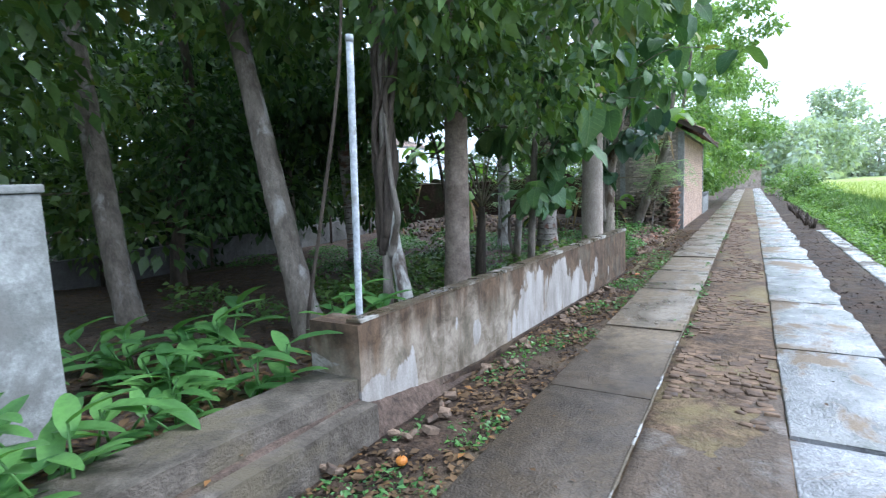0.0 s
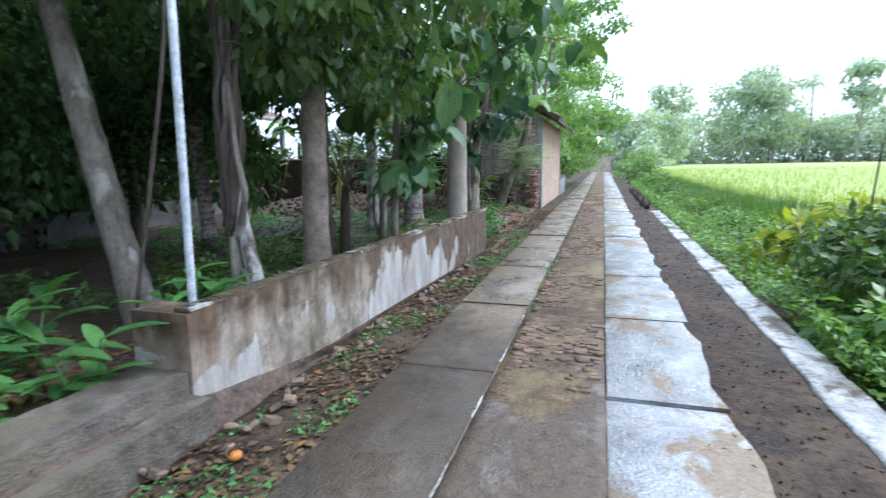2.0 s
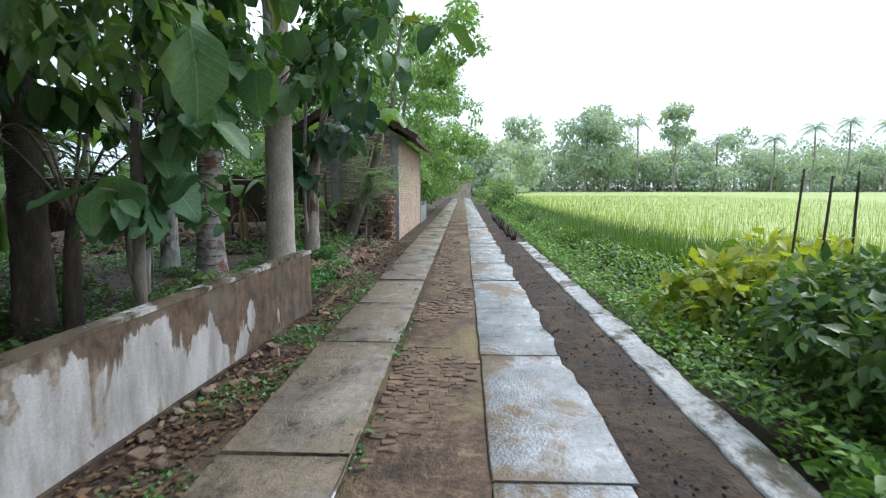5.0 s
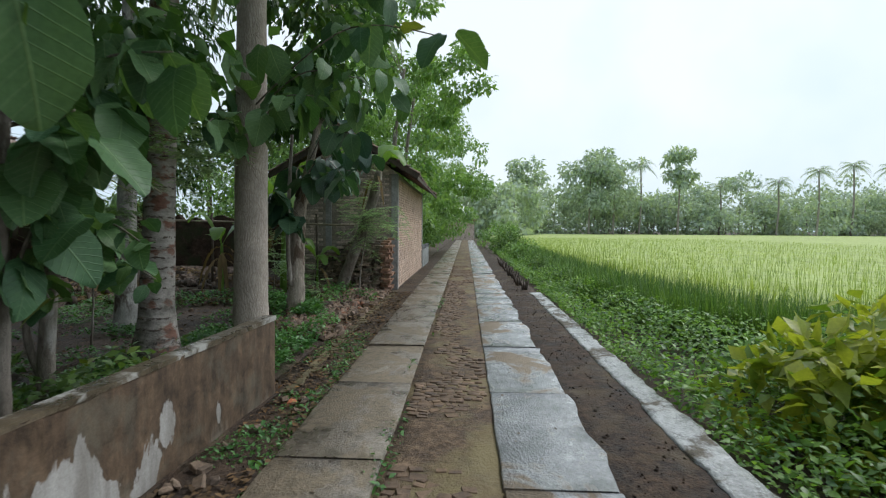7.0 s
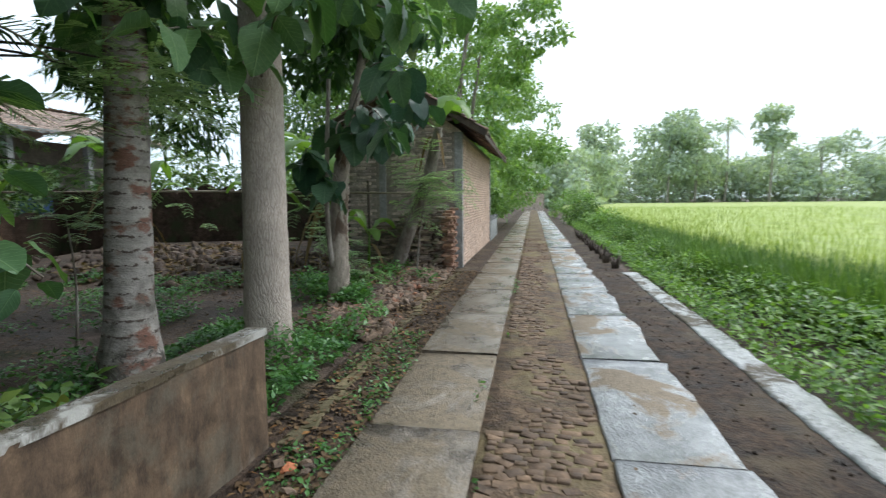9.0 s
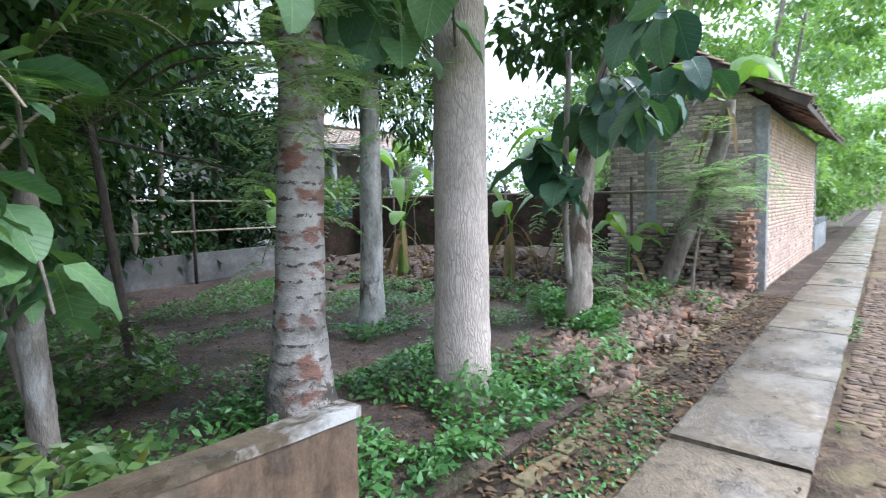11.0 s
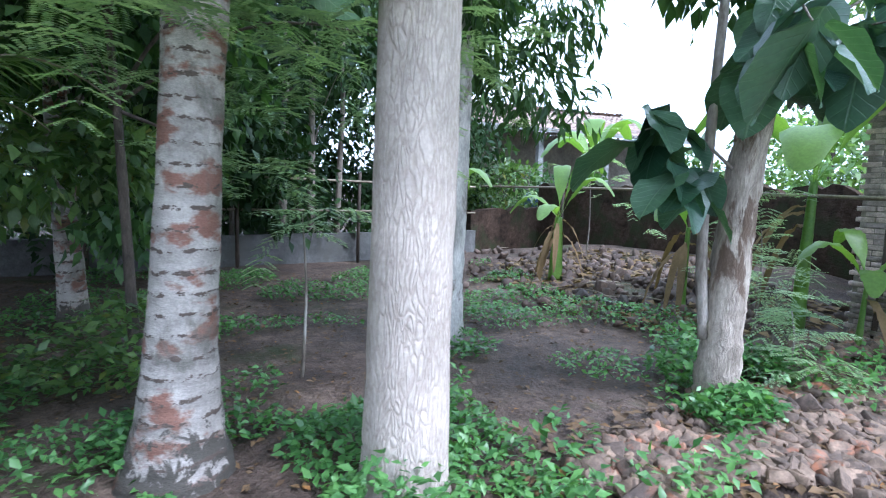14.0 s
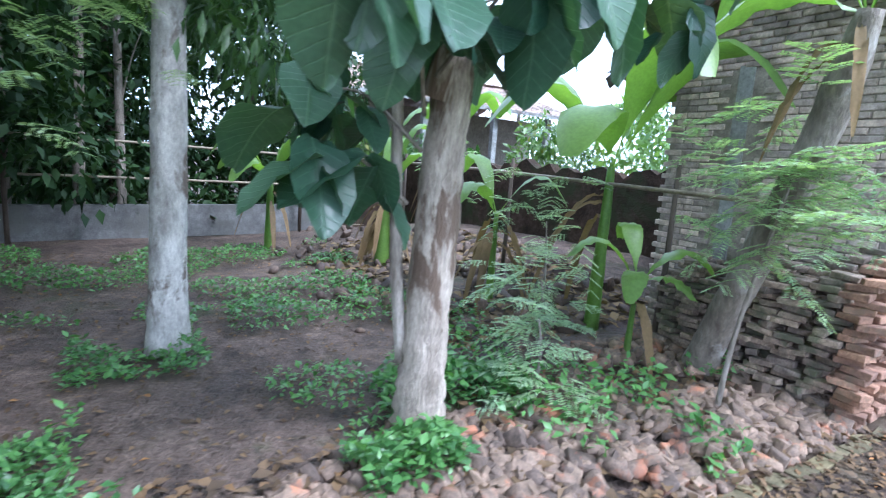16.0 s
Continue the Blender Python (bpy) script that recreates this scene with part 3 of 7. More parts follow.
def part(name, data, material, parent, label=""):
    """One mesh object under a thing or a part; data in world places, or a bmesh."""
    if isinstance(data, bmesh.types.BMesh):
        me = bpy.data.meshes.new(name)
        data.to_mesh(me)
        data.free()
        me.materials.append(material)
        data = me
    ob = new(name, data)
    ob.parent = parent
    up, shift = parent, Vector((0, 0, 0))
    while up is not None:
        shift += up.location
        up = up.parent
    ob.location = -shift
    return tagged(ob, label)


def solo(name, me, label, category, group="", kind=""):
    return tagged(new(name, me), label, category, group, kind)


def joined(chunks):
    """Joins (verts, faces) arrays with faces of one size."""
    vs, fs, k = [], [], 0
    for v, f in chunks:
        vs.append(v)
        fs.append(f + k)
        k += len(v)
    return np.concatenate(vs), np.concatenate(fs)


def tube(points, radii, segs=10, rough=0.0, seed=0, cap=True):
    """A round limb along points, with lumps; quads (the caps are quads folded to a centre)."""
    r = np.random.default_rng(seed)
    pts, rad = np.array(points, float), np.array(radii, float)
    d = np.gradient(pts, axis=0)
    d /= np.linalg.norm(d, axis=1)[:, None]
    ref = np.array((1.0, 0, 0)) if abs(d[0, 0]) < 0.8 else np.array((0, 1.0, 0))
    s = ref - d * (d @ ref)[:, None]
    s /= np.linalg.norm(s, axis=1)[:, None]
    t = np.cross(d, s)
    a = np.linspace(0, 2 * np.pi, segs, endpoint=False)
    lump = 1 + rough * (r.random((len(pts), segs)) - 0.5) * 2
    ring = pts[:, None] + (rad[:, None] * lump)[..., None] * (np.cos(a)[None, :, None] * s[:, None] + np.sin(a)[None, :, None] * t[:, None])
    v = np.concatenate([ring.reshape(-1, 3), pts[:1], pts[-1:]])
    i, j = np.meshgrid(np.arange(len(pts) - 1), np.arange(segs), indexing="ij")
    n = (j + 1) % segs
    f = np.stack([i * segs + j, i * segs + n, (i + 1) * segs + n, (i + 1) * segs + j], -1).reshape(-1, 4)
    if cap:
        j = np.arange(0, segs, 2)
        top, b0, b1 = (len(pts) - 1) * segs, len(ring.reshape(-1, 3)), len(ring.reshape(-1, 3)) + 1
        f = np.concatenate([f, np.stack([np.full(len(j), b0), (j + 2) % segs, (j + 1) % segs, j], -1), np.stack([np.full(len(j), b1), top + j, top + (j + 1) % segs, top + (j + 2) % segs], -1)])
    return v, f


def smooth_line(points, n):
    p = np.array(points, float)
    t = np.linspace(0, len(p) - 1, n)
    out = np.empty((n, p.shape[1]))
    for k, u in enumerate(t):
        i = min(int(u), len(p) - 2)
        w = u - i
        a, b, c, e = p[max(i - 1, 0)], p[i], p[i + 1], p[min(i + 2, len(p) - 1)]
        out[k] = 0.5 * (2 * b + (c - a) * w + (2 * a - 5 * b + 4 * c - e) * w * w + (3 * b - a - 3 * c + e) * w ** 3)
    return out


def box_mesh(x0, x1, y0, y1, z0, z1, bevel=0.0, rough=0.0, cuts=0, seed=1):
    bm = bmesh.new()
    bmesh.ops.create_cube(bm, size=1)
    bmesh.ops.scale(bm, vec=(x1 - x0, y1 - y0, z1 - z0), verts=bm.verts)
    bmesh.ops.translate(bm, vec=((x0 + x1) / 2, (y0 + y1) / 2, (z0 + z1) / 2), verts=bm.verts)
    if bevel:
        bmesh.ops.bevel(bm, geom=bm.edges[:], offset=bevel, segments=2, affect="EDGES", profile=0.6)
    if cuts:
        bmesh.ops.subdivide_edges(bm, edges=[e for e in bm.edges if e.calc_length() > 0.3], cuts=cuts, use_grid_fill=True)
    if rough:
        for v in bm.verts:
            v.co += rough * noise.noise_vector(v.co * 3.1 + Vector((seed, 0, 0)))
    return bm


# Leaf shapes: x across, y along, z up; length 1.
SMALL = (np.array([(0, 0, 0), (0.26, 0.42, 0.07), (0, 1, -0.12), (-0.26, 0.42, 0.07), (0, 0.45, 0)]), np.array([(0, 1, 4), (1, 2, 4), (2, 3, 4), (3, 0, 4)]))
SLIM = (np.array([(0, 0, 0), (0.12, 0.4, 0.03), (0, 1, -0.25), (-0.12, 0.4, 0.03), (0, 0.45, -0.01)]), np.array([(0, 1, 4), (1, 2, 4), (2, 3, 4), (3, 0, 4)]))


def broad_shape(width, curl, droop, wave, rows=8):
    """A broad leaf as a grid of 4 by rows quads, folded along the rib, with a wavy rim."""
    v = []
    for i in range(rows + 1):
        t = 0.5 - 0.5 * math.cos(math.pi * i / rows)
        w = width * max(0.002, math.sin(math.pi * (0.012 + 0.986 * t))) ** 0.6 * (1.1 - 0.25 * t)
        for k in (-1, -0.5, 0, 0.5, 1):
            v.append((w * k, t, curl * w * abs(k) - droop * t * t + wave * abs(k) * math.sin(t * 15 + k * 2)))
    f = [(5 * i + j, 5 * i + j + 1, 5 * i + j + 6, 5 * i + j + 5) for i in range(rows) for j in range(4)]
    return np.array(v), np.array(f)


TEAK_SHAPES = [broad_shape(0.36, 0.25, 0.25, 0.03, 10), broad_shape(0.4, 0.1, 0.45, 0.04, 10), broad_shape(0.33, 0.35, 0.1, 0.03, 10)]
BLADE = (np.array([(-0.012, 0, 0), (0.012, 0, 0), (0.011, 0.55, 0.04), (-0.011, 0.55, 0.04), (0.002, 1, 0.24), (-0.002, 1, 0.24)]), np.array([(0, 1, 2, 3), (3, 2, 4, 5)]))


def turned(along, up):
    """Matrices that lay a leaf's y along one way and its z near another."""
    y = along / np.linalg.norm(along, axis=1)[:, None]
    x = np.cross(y, up)
    x /= np.linalg.norm(x, axis=1)[:, None] + 1e-9
    z = np.cross(x, y)
    return np.stack([x, y, z], -1)


def scatter(shape, at, along, up, size):
    v, f = shape
    m = turned(along, up)
    out = np.einsum("nij,kj->nki", m, v) * np.asarray(size)[:, None, None] + at[:, None]
    faces = f[None] + (np.arange(len(at)) * len(v))[:, None, None]
    return out.reshape(-1, 3), faces.reshape(-1, f.shape[1])


def clump_points(clumps, n, r, shell=0.55):
    """Places and outward ways in ellipsoid clumps (x, y, z, rx, ry, rz), more near the skin."""
    c = np.array(clumps, float)
    vol = (c[:, 3] * c[:, 4] * c[:, 5]) ** 0.75
    k = r.choice(len(c), n, p=vol / vol.sum())
    d = r.normal(size=(n, 3))
    d /= np.linalg.norm(d, axis=1)[:, None]
    rad = shell + (1 - shell) * r.random(n) ** 0.6
    rad *= 1 + 0.25 * r.normal(size=n) * (r.random(n) < 0.35)
    return c[k, :3] + d * rad[:, None] * c[k, 3:], d


def on_leaf(me, local):
    """Keeps each corner's place on its own leaf, for ribs and veins."""
    if len(local) and len(local) == len(me.vertices):
        at = me.attributes.new("on_leaf", "FLOAT_VECTOR", "POINT")
        at.data.foreach_set("vector", np.asarray(local, dtype=np.float32).ravel())
    return me


def crown_mesh(name, clumps, n, size, mat, shape=SMALL, droop=0.5, seed=1, shell=0.5):
    r = np.random.default_rng(seed)
    p, d = clump_points(clumps, n, r, shell)
    along = d * 0.6 + r.normal(size=(n, 3)) * 0.55 - np.array((0, 0, droop))
    up = np.array((0, 0, 1.0)) + r.normal(size=(n, 3)) * 0.5
    v, f = scatter(shape, p, along, up, size * (0.6 + 0.8 * r.random(n)))
    return on_leaf(mesh_from(name, v, f, mat, len(shape[0]) > 20), np.tile(shape[0], (n, 1)))


def crown_clumps(x, y, z0, z1, rad, n, size, seed):
    r = np.random.default_rng(seed)
    out = []
    for k in range(n):
        t = r.random()
        a, q = r.random() * 6.283, rad * math.sqrt(r.random()) * (0.55 + 0.75 * math.sin(math.pi * (0.15 + 0.75 * t)))
        s = size * (0.6 + 0.8 * r.random())
        out.append((x + q * math.cos(a), y + q * math.sin(a), z0 + (z1 - z0) * t, s, s, s * 0.7))
    return out


def tree(label, base, top, r0, r1, bark, clumps, n, leaf_size, leaf, shape=SMALL, droop=0.5, seed=1, bend=0.0, limbs=5, flare=1.35, rough=0.06, category="tree", name="tree", segs=14, group=""):
    """A tapered trunk from base to top, limbs that reach into the crown's clumps, and a crown of single leaves."""
    r = np.random.default_rng(seed)
    b, e = np.array(base, float), np.array(top, float)
    side = r.normal(size=3) * bend
    side[2] = 0
    mids = [b - (0, 0, 0.12), b + (e - b) * 0.12, b + (e - b) * 0.35 + side * 0.5, b + (e - b) * 0.68 + side, e]
    line = smooth_line(mids, 40)
    up = (line[:, 2] - b[2]) / max(0.3, e[2] - b[2]) * np.linalg.norm(e - b)
    rad = np.interp(up, [-0.1, 0.0, 0.25, 0.7, 1.6, np.linalg.norm(e - b)], [r0 * flare * 1.15, r0 * flare, r0 * (0.45 + 0.55 * flare), r0 * (0.85 + 0.15 * flare), r0, r1])
    root = thing(name, label, category, tuple(b), group)
    v, f = tube(line, rad, segs, rough, seed)
    part("trunk", mesh_from("trunk", v, f, bark, True), bark, root)
    if clumps:
        order = np.argsort([math.hypot(c[0] - e[0], c[1] - e[1]) - 0.25 * c[2] for c in clumps])[:limbs]
        for k in order:
            c = np.array(clumps[k][:3])
            u = min(0.97, max(0.35, (c[2] - 0.9 - b[2]) / max(0.5, e[2] - b[2])))
            s = line[int(u * 39)]
            q = smooth_line([s, s + (c - s) * 0.45 + (0, 0, 0.12 * np.linalg.norm(c - s)), c], 9)
            rr = max(0.01, 0.32 * np.interp(u, [0, 1], [r0, r1]))
            v, f = tube(q, np.linspace(rr, 0.3 * rr, 9), 7, 0.05, seed + int(k))
            part("limb", mesh_from("limb", v, f, bark, True), bark, root)
        part("crown", crown_mesh("crown", clumps, n, leaf_size, leaf, shape, droop, seed + 3), leaf, root)
    return root

# ---- ground, path, walls ----
def ground_height(x, y):
    z = -0.05
    if x < -2.0:
        back = min(1.0, max(0.0, (5.5 - y) / 3.0))
        z += 0.27 * back
        z += -0.06 * min(1.0, max(0.0, (-3.5 - x) / 3.0)) * (1 - back)
        if 14.0 < y < 24 and x < -4.5:
            z += 0.45 * min(1.0, max(0.0, (y - 14.5) / 4.0)) * min(1.0, max(0.0, (-4.5 - x) / 2.0)) * min(1.0, max(0, (x + 14) / 3.0))
    if -4.6 < x < -1.9 and 13.5 < y < 17.3:
        z += 0.09 * min(1.0, (y - 13.5) / 1.8) * min(1.0, (-1.9 - x) / 0.6) * min(1.0, (x + 4.6) / 0.8)
    if x > 1.85:
        z -= 0.42 * min(1.0, (x - 1.85) / 0.7)
    amp = 0.0 if -1.9 < x < 1.75 else (0.035 if -16 < x < 12 and y < 45 else 0.0)
    return z + amp * noise.noise((x * 0.9, y * 0.9, 0.3)) + amp * 0.5 * noise.noise((x * 3.1, y * 3.1, 4.0))


def steps(points):
    out = []
    for a, b, s in points:
        out += list(np.arange(a, b, s))
    return np.array(out)


gx = steps([(-700, -60, 80), (-60, -16, 4), (-16, -7, 0.4), (-7, 3.2, 0.12), (3.2, 12, 0.5), (12, 60, 6), (60, 760, 70)])
gy = steps([(-300, -20, 40), (-20, -2, 1.5), (-2, 18.5, 0.14), (18.5, 45, 0.8), (45, 130, 8), (130, 900, 60)])
gv = np.array([(x, y, ground_height(x, y)) for y in gy for x in gx])
gi, gj = np.meshgrid(np.arange(len(gy) - 1), np.arange(len(gx) - 1), indexing="ij")
w_ = len(gx)
gf = np.stack([gi * w_ + gj, gi * w_ + gj + 1, (gi + 1) * w_ + gj + 1, (gi + 1) * w_ + gj], -1).reshape(-1, 4)
solo("ground", mesh_from("ground", gv, gf, M["soil"], True), "damp dark brown garden soil with mossy patches", "ground", kind="structure")


def strip_mesh(name, x0, x1, y0, y1, z, mat, wob=0.03, step=0.12, rise=0.0, nx=7, seed=3.0, smooth=True):
    """A strip of made ground along the path with wavering sides."""
    ys = np.arange(y0, y1, step)
    v = []
    for y in ys:
        a = x0 + wob * noise.noise((y * 0.9, seed, 0)) + wob * 0.5 * noise.noise((y * 4.3, seed, 2))
        b = x1 + wob * noise.noise((y * 1.1, seed, 5)) + wob * 0.6 * noise.noise((y * 5.1, seed, 7))
        for k in range(nx):
            t = 0.0 if k == 0 else 1.0 if k == nx - 1 else 0.025 + 0.95 * (k - 1) / (nx - 3)
            x = a + (b - a) * t
            edge = 0.0 if 0 < k < nx - 1 else 1.0
            v.append((x, y, z + rise * math.sin(math.pi * t) + 0.012 * noise.noise((x * 5, y * 5, seed)) - 0.05 * edge))
    n = len(ys)
    i, j = np.meshgrid(np.arange(n - 1), np.arange(nx - 1), indexing="ij")
    f = np.stack([i * nx + j, i * nx + j + 1, (i + 1) * nx + j + 1, (i + 1) * nx + j], -1).reshape(-1, 4)
    return mesh_from(name, np.array(v), f, mat, smooth)


middle = solo("path_middle", strip_mesh("path_middle", -0.56, 0.34, -6, 75, -0.022, M["path_soil"], 0.03, rise=0.012), "muddy middle strip of the path with brick chips", "path", kind="structure")
solo("path_shoulder", strip_mesh("path_shoulder", 0.9, 1.72, -6, 75, -0.02, M["dark_soil"], 0.03, rise=0.0, seed=9.0), "dark wet soil shoulder between slab and kerb", "path", kind="structure")
solo("path_verge", strip_mesh("path_verge", -1.95, -1.15, -6, 75, -0.03, M["dark_soil"], 0.05, rise=0.01, seed=12.0), "earth verge with leaves and rubble along the wall", "path", kind="structure")

wash = strip_mesh("cement_wash", -0.5, 0.3, -5.9, 4.6, -0.006, M["cement_wash"], 0.0, 0.1, 0.0, 15, 31.0)
for v in wash.vertices:
    v.co.z -= 0.016 * max(0.0, v.co.y - 3.0 + 1.2 * noise.noise((v.co.x * 2.5, v.co.y * 1.8, 4.0)))
solo("cement_wash", wash, "thin wet cement wash over the middle of the path", "paving", kind="structure")
v_, f_ = tube([(-0.497 + 0.012 * noise.noise((k * 0.35, 3.0, 0)), -1.0 + 0.08 * k, 0.002 + 0.003 * noise.noise((k * 0.7, 9.0, 0))) for k in range(88)], np.array([0.009 + 0.006 * noise.noise((k * 0.9, 1.0, 5.0)) for k in range(88)]), 8, 0.2, 5)
solo("mortar_seam", mesh_from("mortar_seam", v_, f_, M["kerb"], True), "pale ragged mortar seam along the slabs' edge", "mortar", kind="structure")

# The low wall runs slightly askew to the path.
WALL_A, WALL_B = Vector((-2.06, 2.62, 0)), Vector((-1.73, 9.1, 0))


def wall_x(y):
    return WALL_A.x + (WALL_B.x - WALL_A.x) * (y - WALL_A.y) / (WALL_B.y - WALL_A.y)


def skew_block(y0, y1, d0, d1, z0, z1, ny, nz, rough, seed, z_end=None):
    """A block along the wall's line: d is the distance behind its face."""
    bm = bmesh.new()
    rows = []
    for i in range(ny + 1):
        y = y0 + (y1 - y0) * i / ny
        top = z1 if z_end is None else z1 + (z_end - z1) * i / ny
        ring = [(d0, z0 + (top - z0) * k / nz) for k in range(nz + 1)] + [(d1, z0 + (top - z0) * k / nz) for k in range(nz, -1, -1)]
        row = []
        for d, z in ring:
            p = Vector((wall_x(y) - d, y, z))
            q = rough * noise.noise((y * 2.3, z * 3 + seed, d * 4)) + rough * 0.6 * noise.noise((y * 9, z * 9 + seed, d * 4))
            row.append(bm.verts.new((p.x + q, p.y, p.z + (0.6 * q if z == top else 0))))
        rows.append(row)
    m = len(rows[0])
    for a, b in zip(rows, rows[1:]):
        for k in range(m):
            bm.faces.new((a[k], a[(k + 1) % m], b[(k + 1) % m], b[k]))
    bm.faces.new(rows[0][::-1])
    bm.faces.new(rows[-1])
    bmesh.ops.recalc_face_normals(bm, faces=bm.faces[:])
    return bm


low_wall = thing("garden_wall", "low grey cement garden wall with brown stains and pale bare patches", "wall", tuple(WALL_A), kind="structure")
part("wall_body", skew_block(2.62, 9.1, 0.0, 0.105, -0.1, 0.7, 90, 8, 0.006, 1, 0.725), M["lowwall"], low_wall)
part("coping", skew_block(2.6, 9.12, -0.006, 0.111, 0.702, 0.718, 90, 1, 0.009, 2, 0.742), M["coping"], low_wall, "mossy coping, wet on top, with pale glints in its colour")
part("footing", skew_block(2.3, 9.1, -0.035, -0.002, -0.1, 0.012, 90, 2, 0.022, 5), M["dark_soil"], low_wall)
part("end_pier", skew_block(2.58, 2.8, 0.0, 0.42, -0.1, 0.69, 6, 8, 0.008, 3), M["lowwall"], low_wall)

ledge = thing("entrance_kerb", "worn stepped concrete kerb at the garden entrance, cracked", "kerb", (-2.1, 1.0, 0), kind="structure")
part("upper_step", skew_block(-2.5, 2.575, 0.02, 0.4, -0.1, 0.34, 60, 4, 0.016, 6), M["ledge"], ledge)
part("lower_step", skew_block(-2.5, 2.575, -0.14, 0.016, -0.1, 0.2, 60, 3, 0.02, 7), M["ledge"], ledge)

pillar = thing("gate_pillar", "square limewashed gate pillar, grey and stained", "pillar", (-3.45, 1.23, 0.15))
part("shaft", box_mesh(-3.66, -3.24, 1.02, 1.44, 0.0, 1.6, 0.015, 0.008, 3), M["pillar"], pillar)
part("cap", box_mesh(-3.675, -3.225, 1.005, 1.455, 1.602, 1.65, 0.012, 0.006, 2), M["pillar"], pillar)

pole = thing("pipe_pole", "bare galvanised steel pipe standing behind the wall's end", "pole", (-2.33, 2.9, 0.2))
v_, f_ = tube(smooth_line([(-2.33, 2.9, 0.15), (-2.29, 2.9, 1.4), (-2.25, 2.9, 2.53)], 10), np.full(10, 0.025), 14, 0.0)
part("pipe", mesh_from("pipe", v_, f_, M["pipe"], True), M["pipe"], pole)
v_, f_ = tube([(-2.25, 2.9, 2.525), (-2.249, 2.9, 2.57)], [0.029, 0.027], 14)
part("pipe_cap", mesh_from("pipe_cap", v_, f_, M["pipe"], True), M["pipe"], pole)

# Kerb towards the field.
kerb = solo("field_kerb", strip_mesh("field_kerb", 1.63, 1.92, -6, 17.2, -0.004, M["kerb"], 0.055, 0.06, 0.0, 9, 21.0, True), "pale wet concrete kerb along the field, chipped edges", "kerb", kind="structure")

# Young wall past the house.
lw2 = thing("roadside_parapet", "short pale concrete parapet beyond the brick house", "wall", (-1.75, 26.5, 0), kind="structure")
part("parapet_body", box_mesh(-1.85, -1.7, 25.2, 28.5, -0.1, 0.7, 0.01, 0.006, 3), M["pillar"], lw2)
for k in range(5):
    part("parapet_post", box_mesh(-1.87, -1.68, 25.2 + k * 0.78, 25.36 + k * 0.78, 0.702, 0.86, 0.01), M["pillar"], lw2)

# ---- the brick house ----
HX0, HX1, HY0, HY1 = -4.3, -1.68, 17.15, 24.6
house = thing("brick_house", "small tan brick house with sagging clay-tile roof", "house", ((HX0 + HX1) / 2, 20.8, 0))
part("back_core", box_mesh(HX0 + 0.05, HX1 - 0.018, HY0 + 0.006, HY1 - 0.005, -0.1, 2.948), M["mortar"], house)
part("corner_post", box_mesh(HX1 - 0.16, HX1 + 0.012, HY0 - 0.012, HY0 + 0.15, -0.1, 2.95, 0.01), M["post_cement"], house, "bare grey cement corner post")
part("far_post", box_mesh(HX1 - 0.16, HX1 + 0.012, HY1 - 0.14, HY1 + 0.012, -0.1, 2.95, 0.01), M["post_cement"], house)
part("middle_post", box_mesh(-3.55, -3.39, HY0 - 0.012, HY0 + 0.14, -0.1, 2.95, 0.01), M["post_cement"], house)
# Gable above the beam.
RIDGE_X, RIDGE_Z, EAVE_Z = -2.99, 4.06, 3.08
bm = bmesh.new()
for y in (HY0 + 0.02, HY0 + 0.12):
    for x, z in ((HX0, 2.952), (HX1, 2.952), (RIDGE_X, RIDGE_Z - 0.12)):
        bm.verts.new((x, y, z))
bm.verts.ensure_lookup_table()
bm.faces.new(bm.verts[0:3])
bm.faces.new(bm.verts[3:6][::-1])
for a, b in ((0, 1), (1, 2), (2, 0)):
    bm.faces.new((bm.verts[a], bm.verts[a + 3], bm.verts[b + 3], bm.verts[b]))
bmesh.ops.recalc_face_normals(bm, faces=bm.faces[:])
part("gable", bm, M["brick_many"], house, "brick gable under the roof")


def tile_slope(x0, z0, x1, z1, y0, y1, across=0.24, down=0.26, thick=0.035, sag=0.05, seed=1):
    """Clay pantiles on one slope, each tile curved and lapped over the next; x0, z0 is the eave."""
    r = np.random.default_rng(seed)
    run = math.hypot(x1 - x0, z1 - z0)
    ux, uz = (x1 - x0) / run, (z1 - z0) / run
    nx_, nz_ = (-uz, ux) if ux > 0 else (uz, -ux)
    vs, fs, k = [], [], 0
    for i in range(int(run / down) + 1):
        for j in range(int((y1 - y0) / across)):
            o = r.normal(size=2) * (0.012, 0.02)
            tilt = r.normal() * 0.012
            for a in (0, 1):
                s = i * down + a * (down + 0.07) + o[1]
                for q in range(5):
                    t = q / 4
                    h = 0.03 * math.sin(t * 6.283) + thick * (1 - a) + tilt * t
                    y = y0 + (j + t * 1.05) * across + o[0]
                    droop = -sag * math.sin(math.pi * (y - y0) / (y1 - y0))
                    for lift in (0, -0.014):
                        vs.append((x0 + ux * s + nx_ * (h + lift), y, z0 + uz * s + nz_ * (h + lift) + droop))
            for q in range(4):
                b0 = k + 2 * q
                fs += [(b0, b0 + 2, b0 + 12, b0 + 10), (b0 + 1, b0 + 11, b0 + 13, b0 + 3), (b0, b0 + 1, b0 + 3, b0 + 2)]
            fs += [(k, k + 10, k + 11, k + 1), (k + 8, k + 9, k + 19, k + 18)]
            k += 20
    return np.array(vs), np.array(fs)


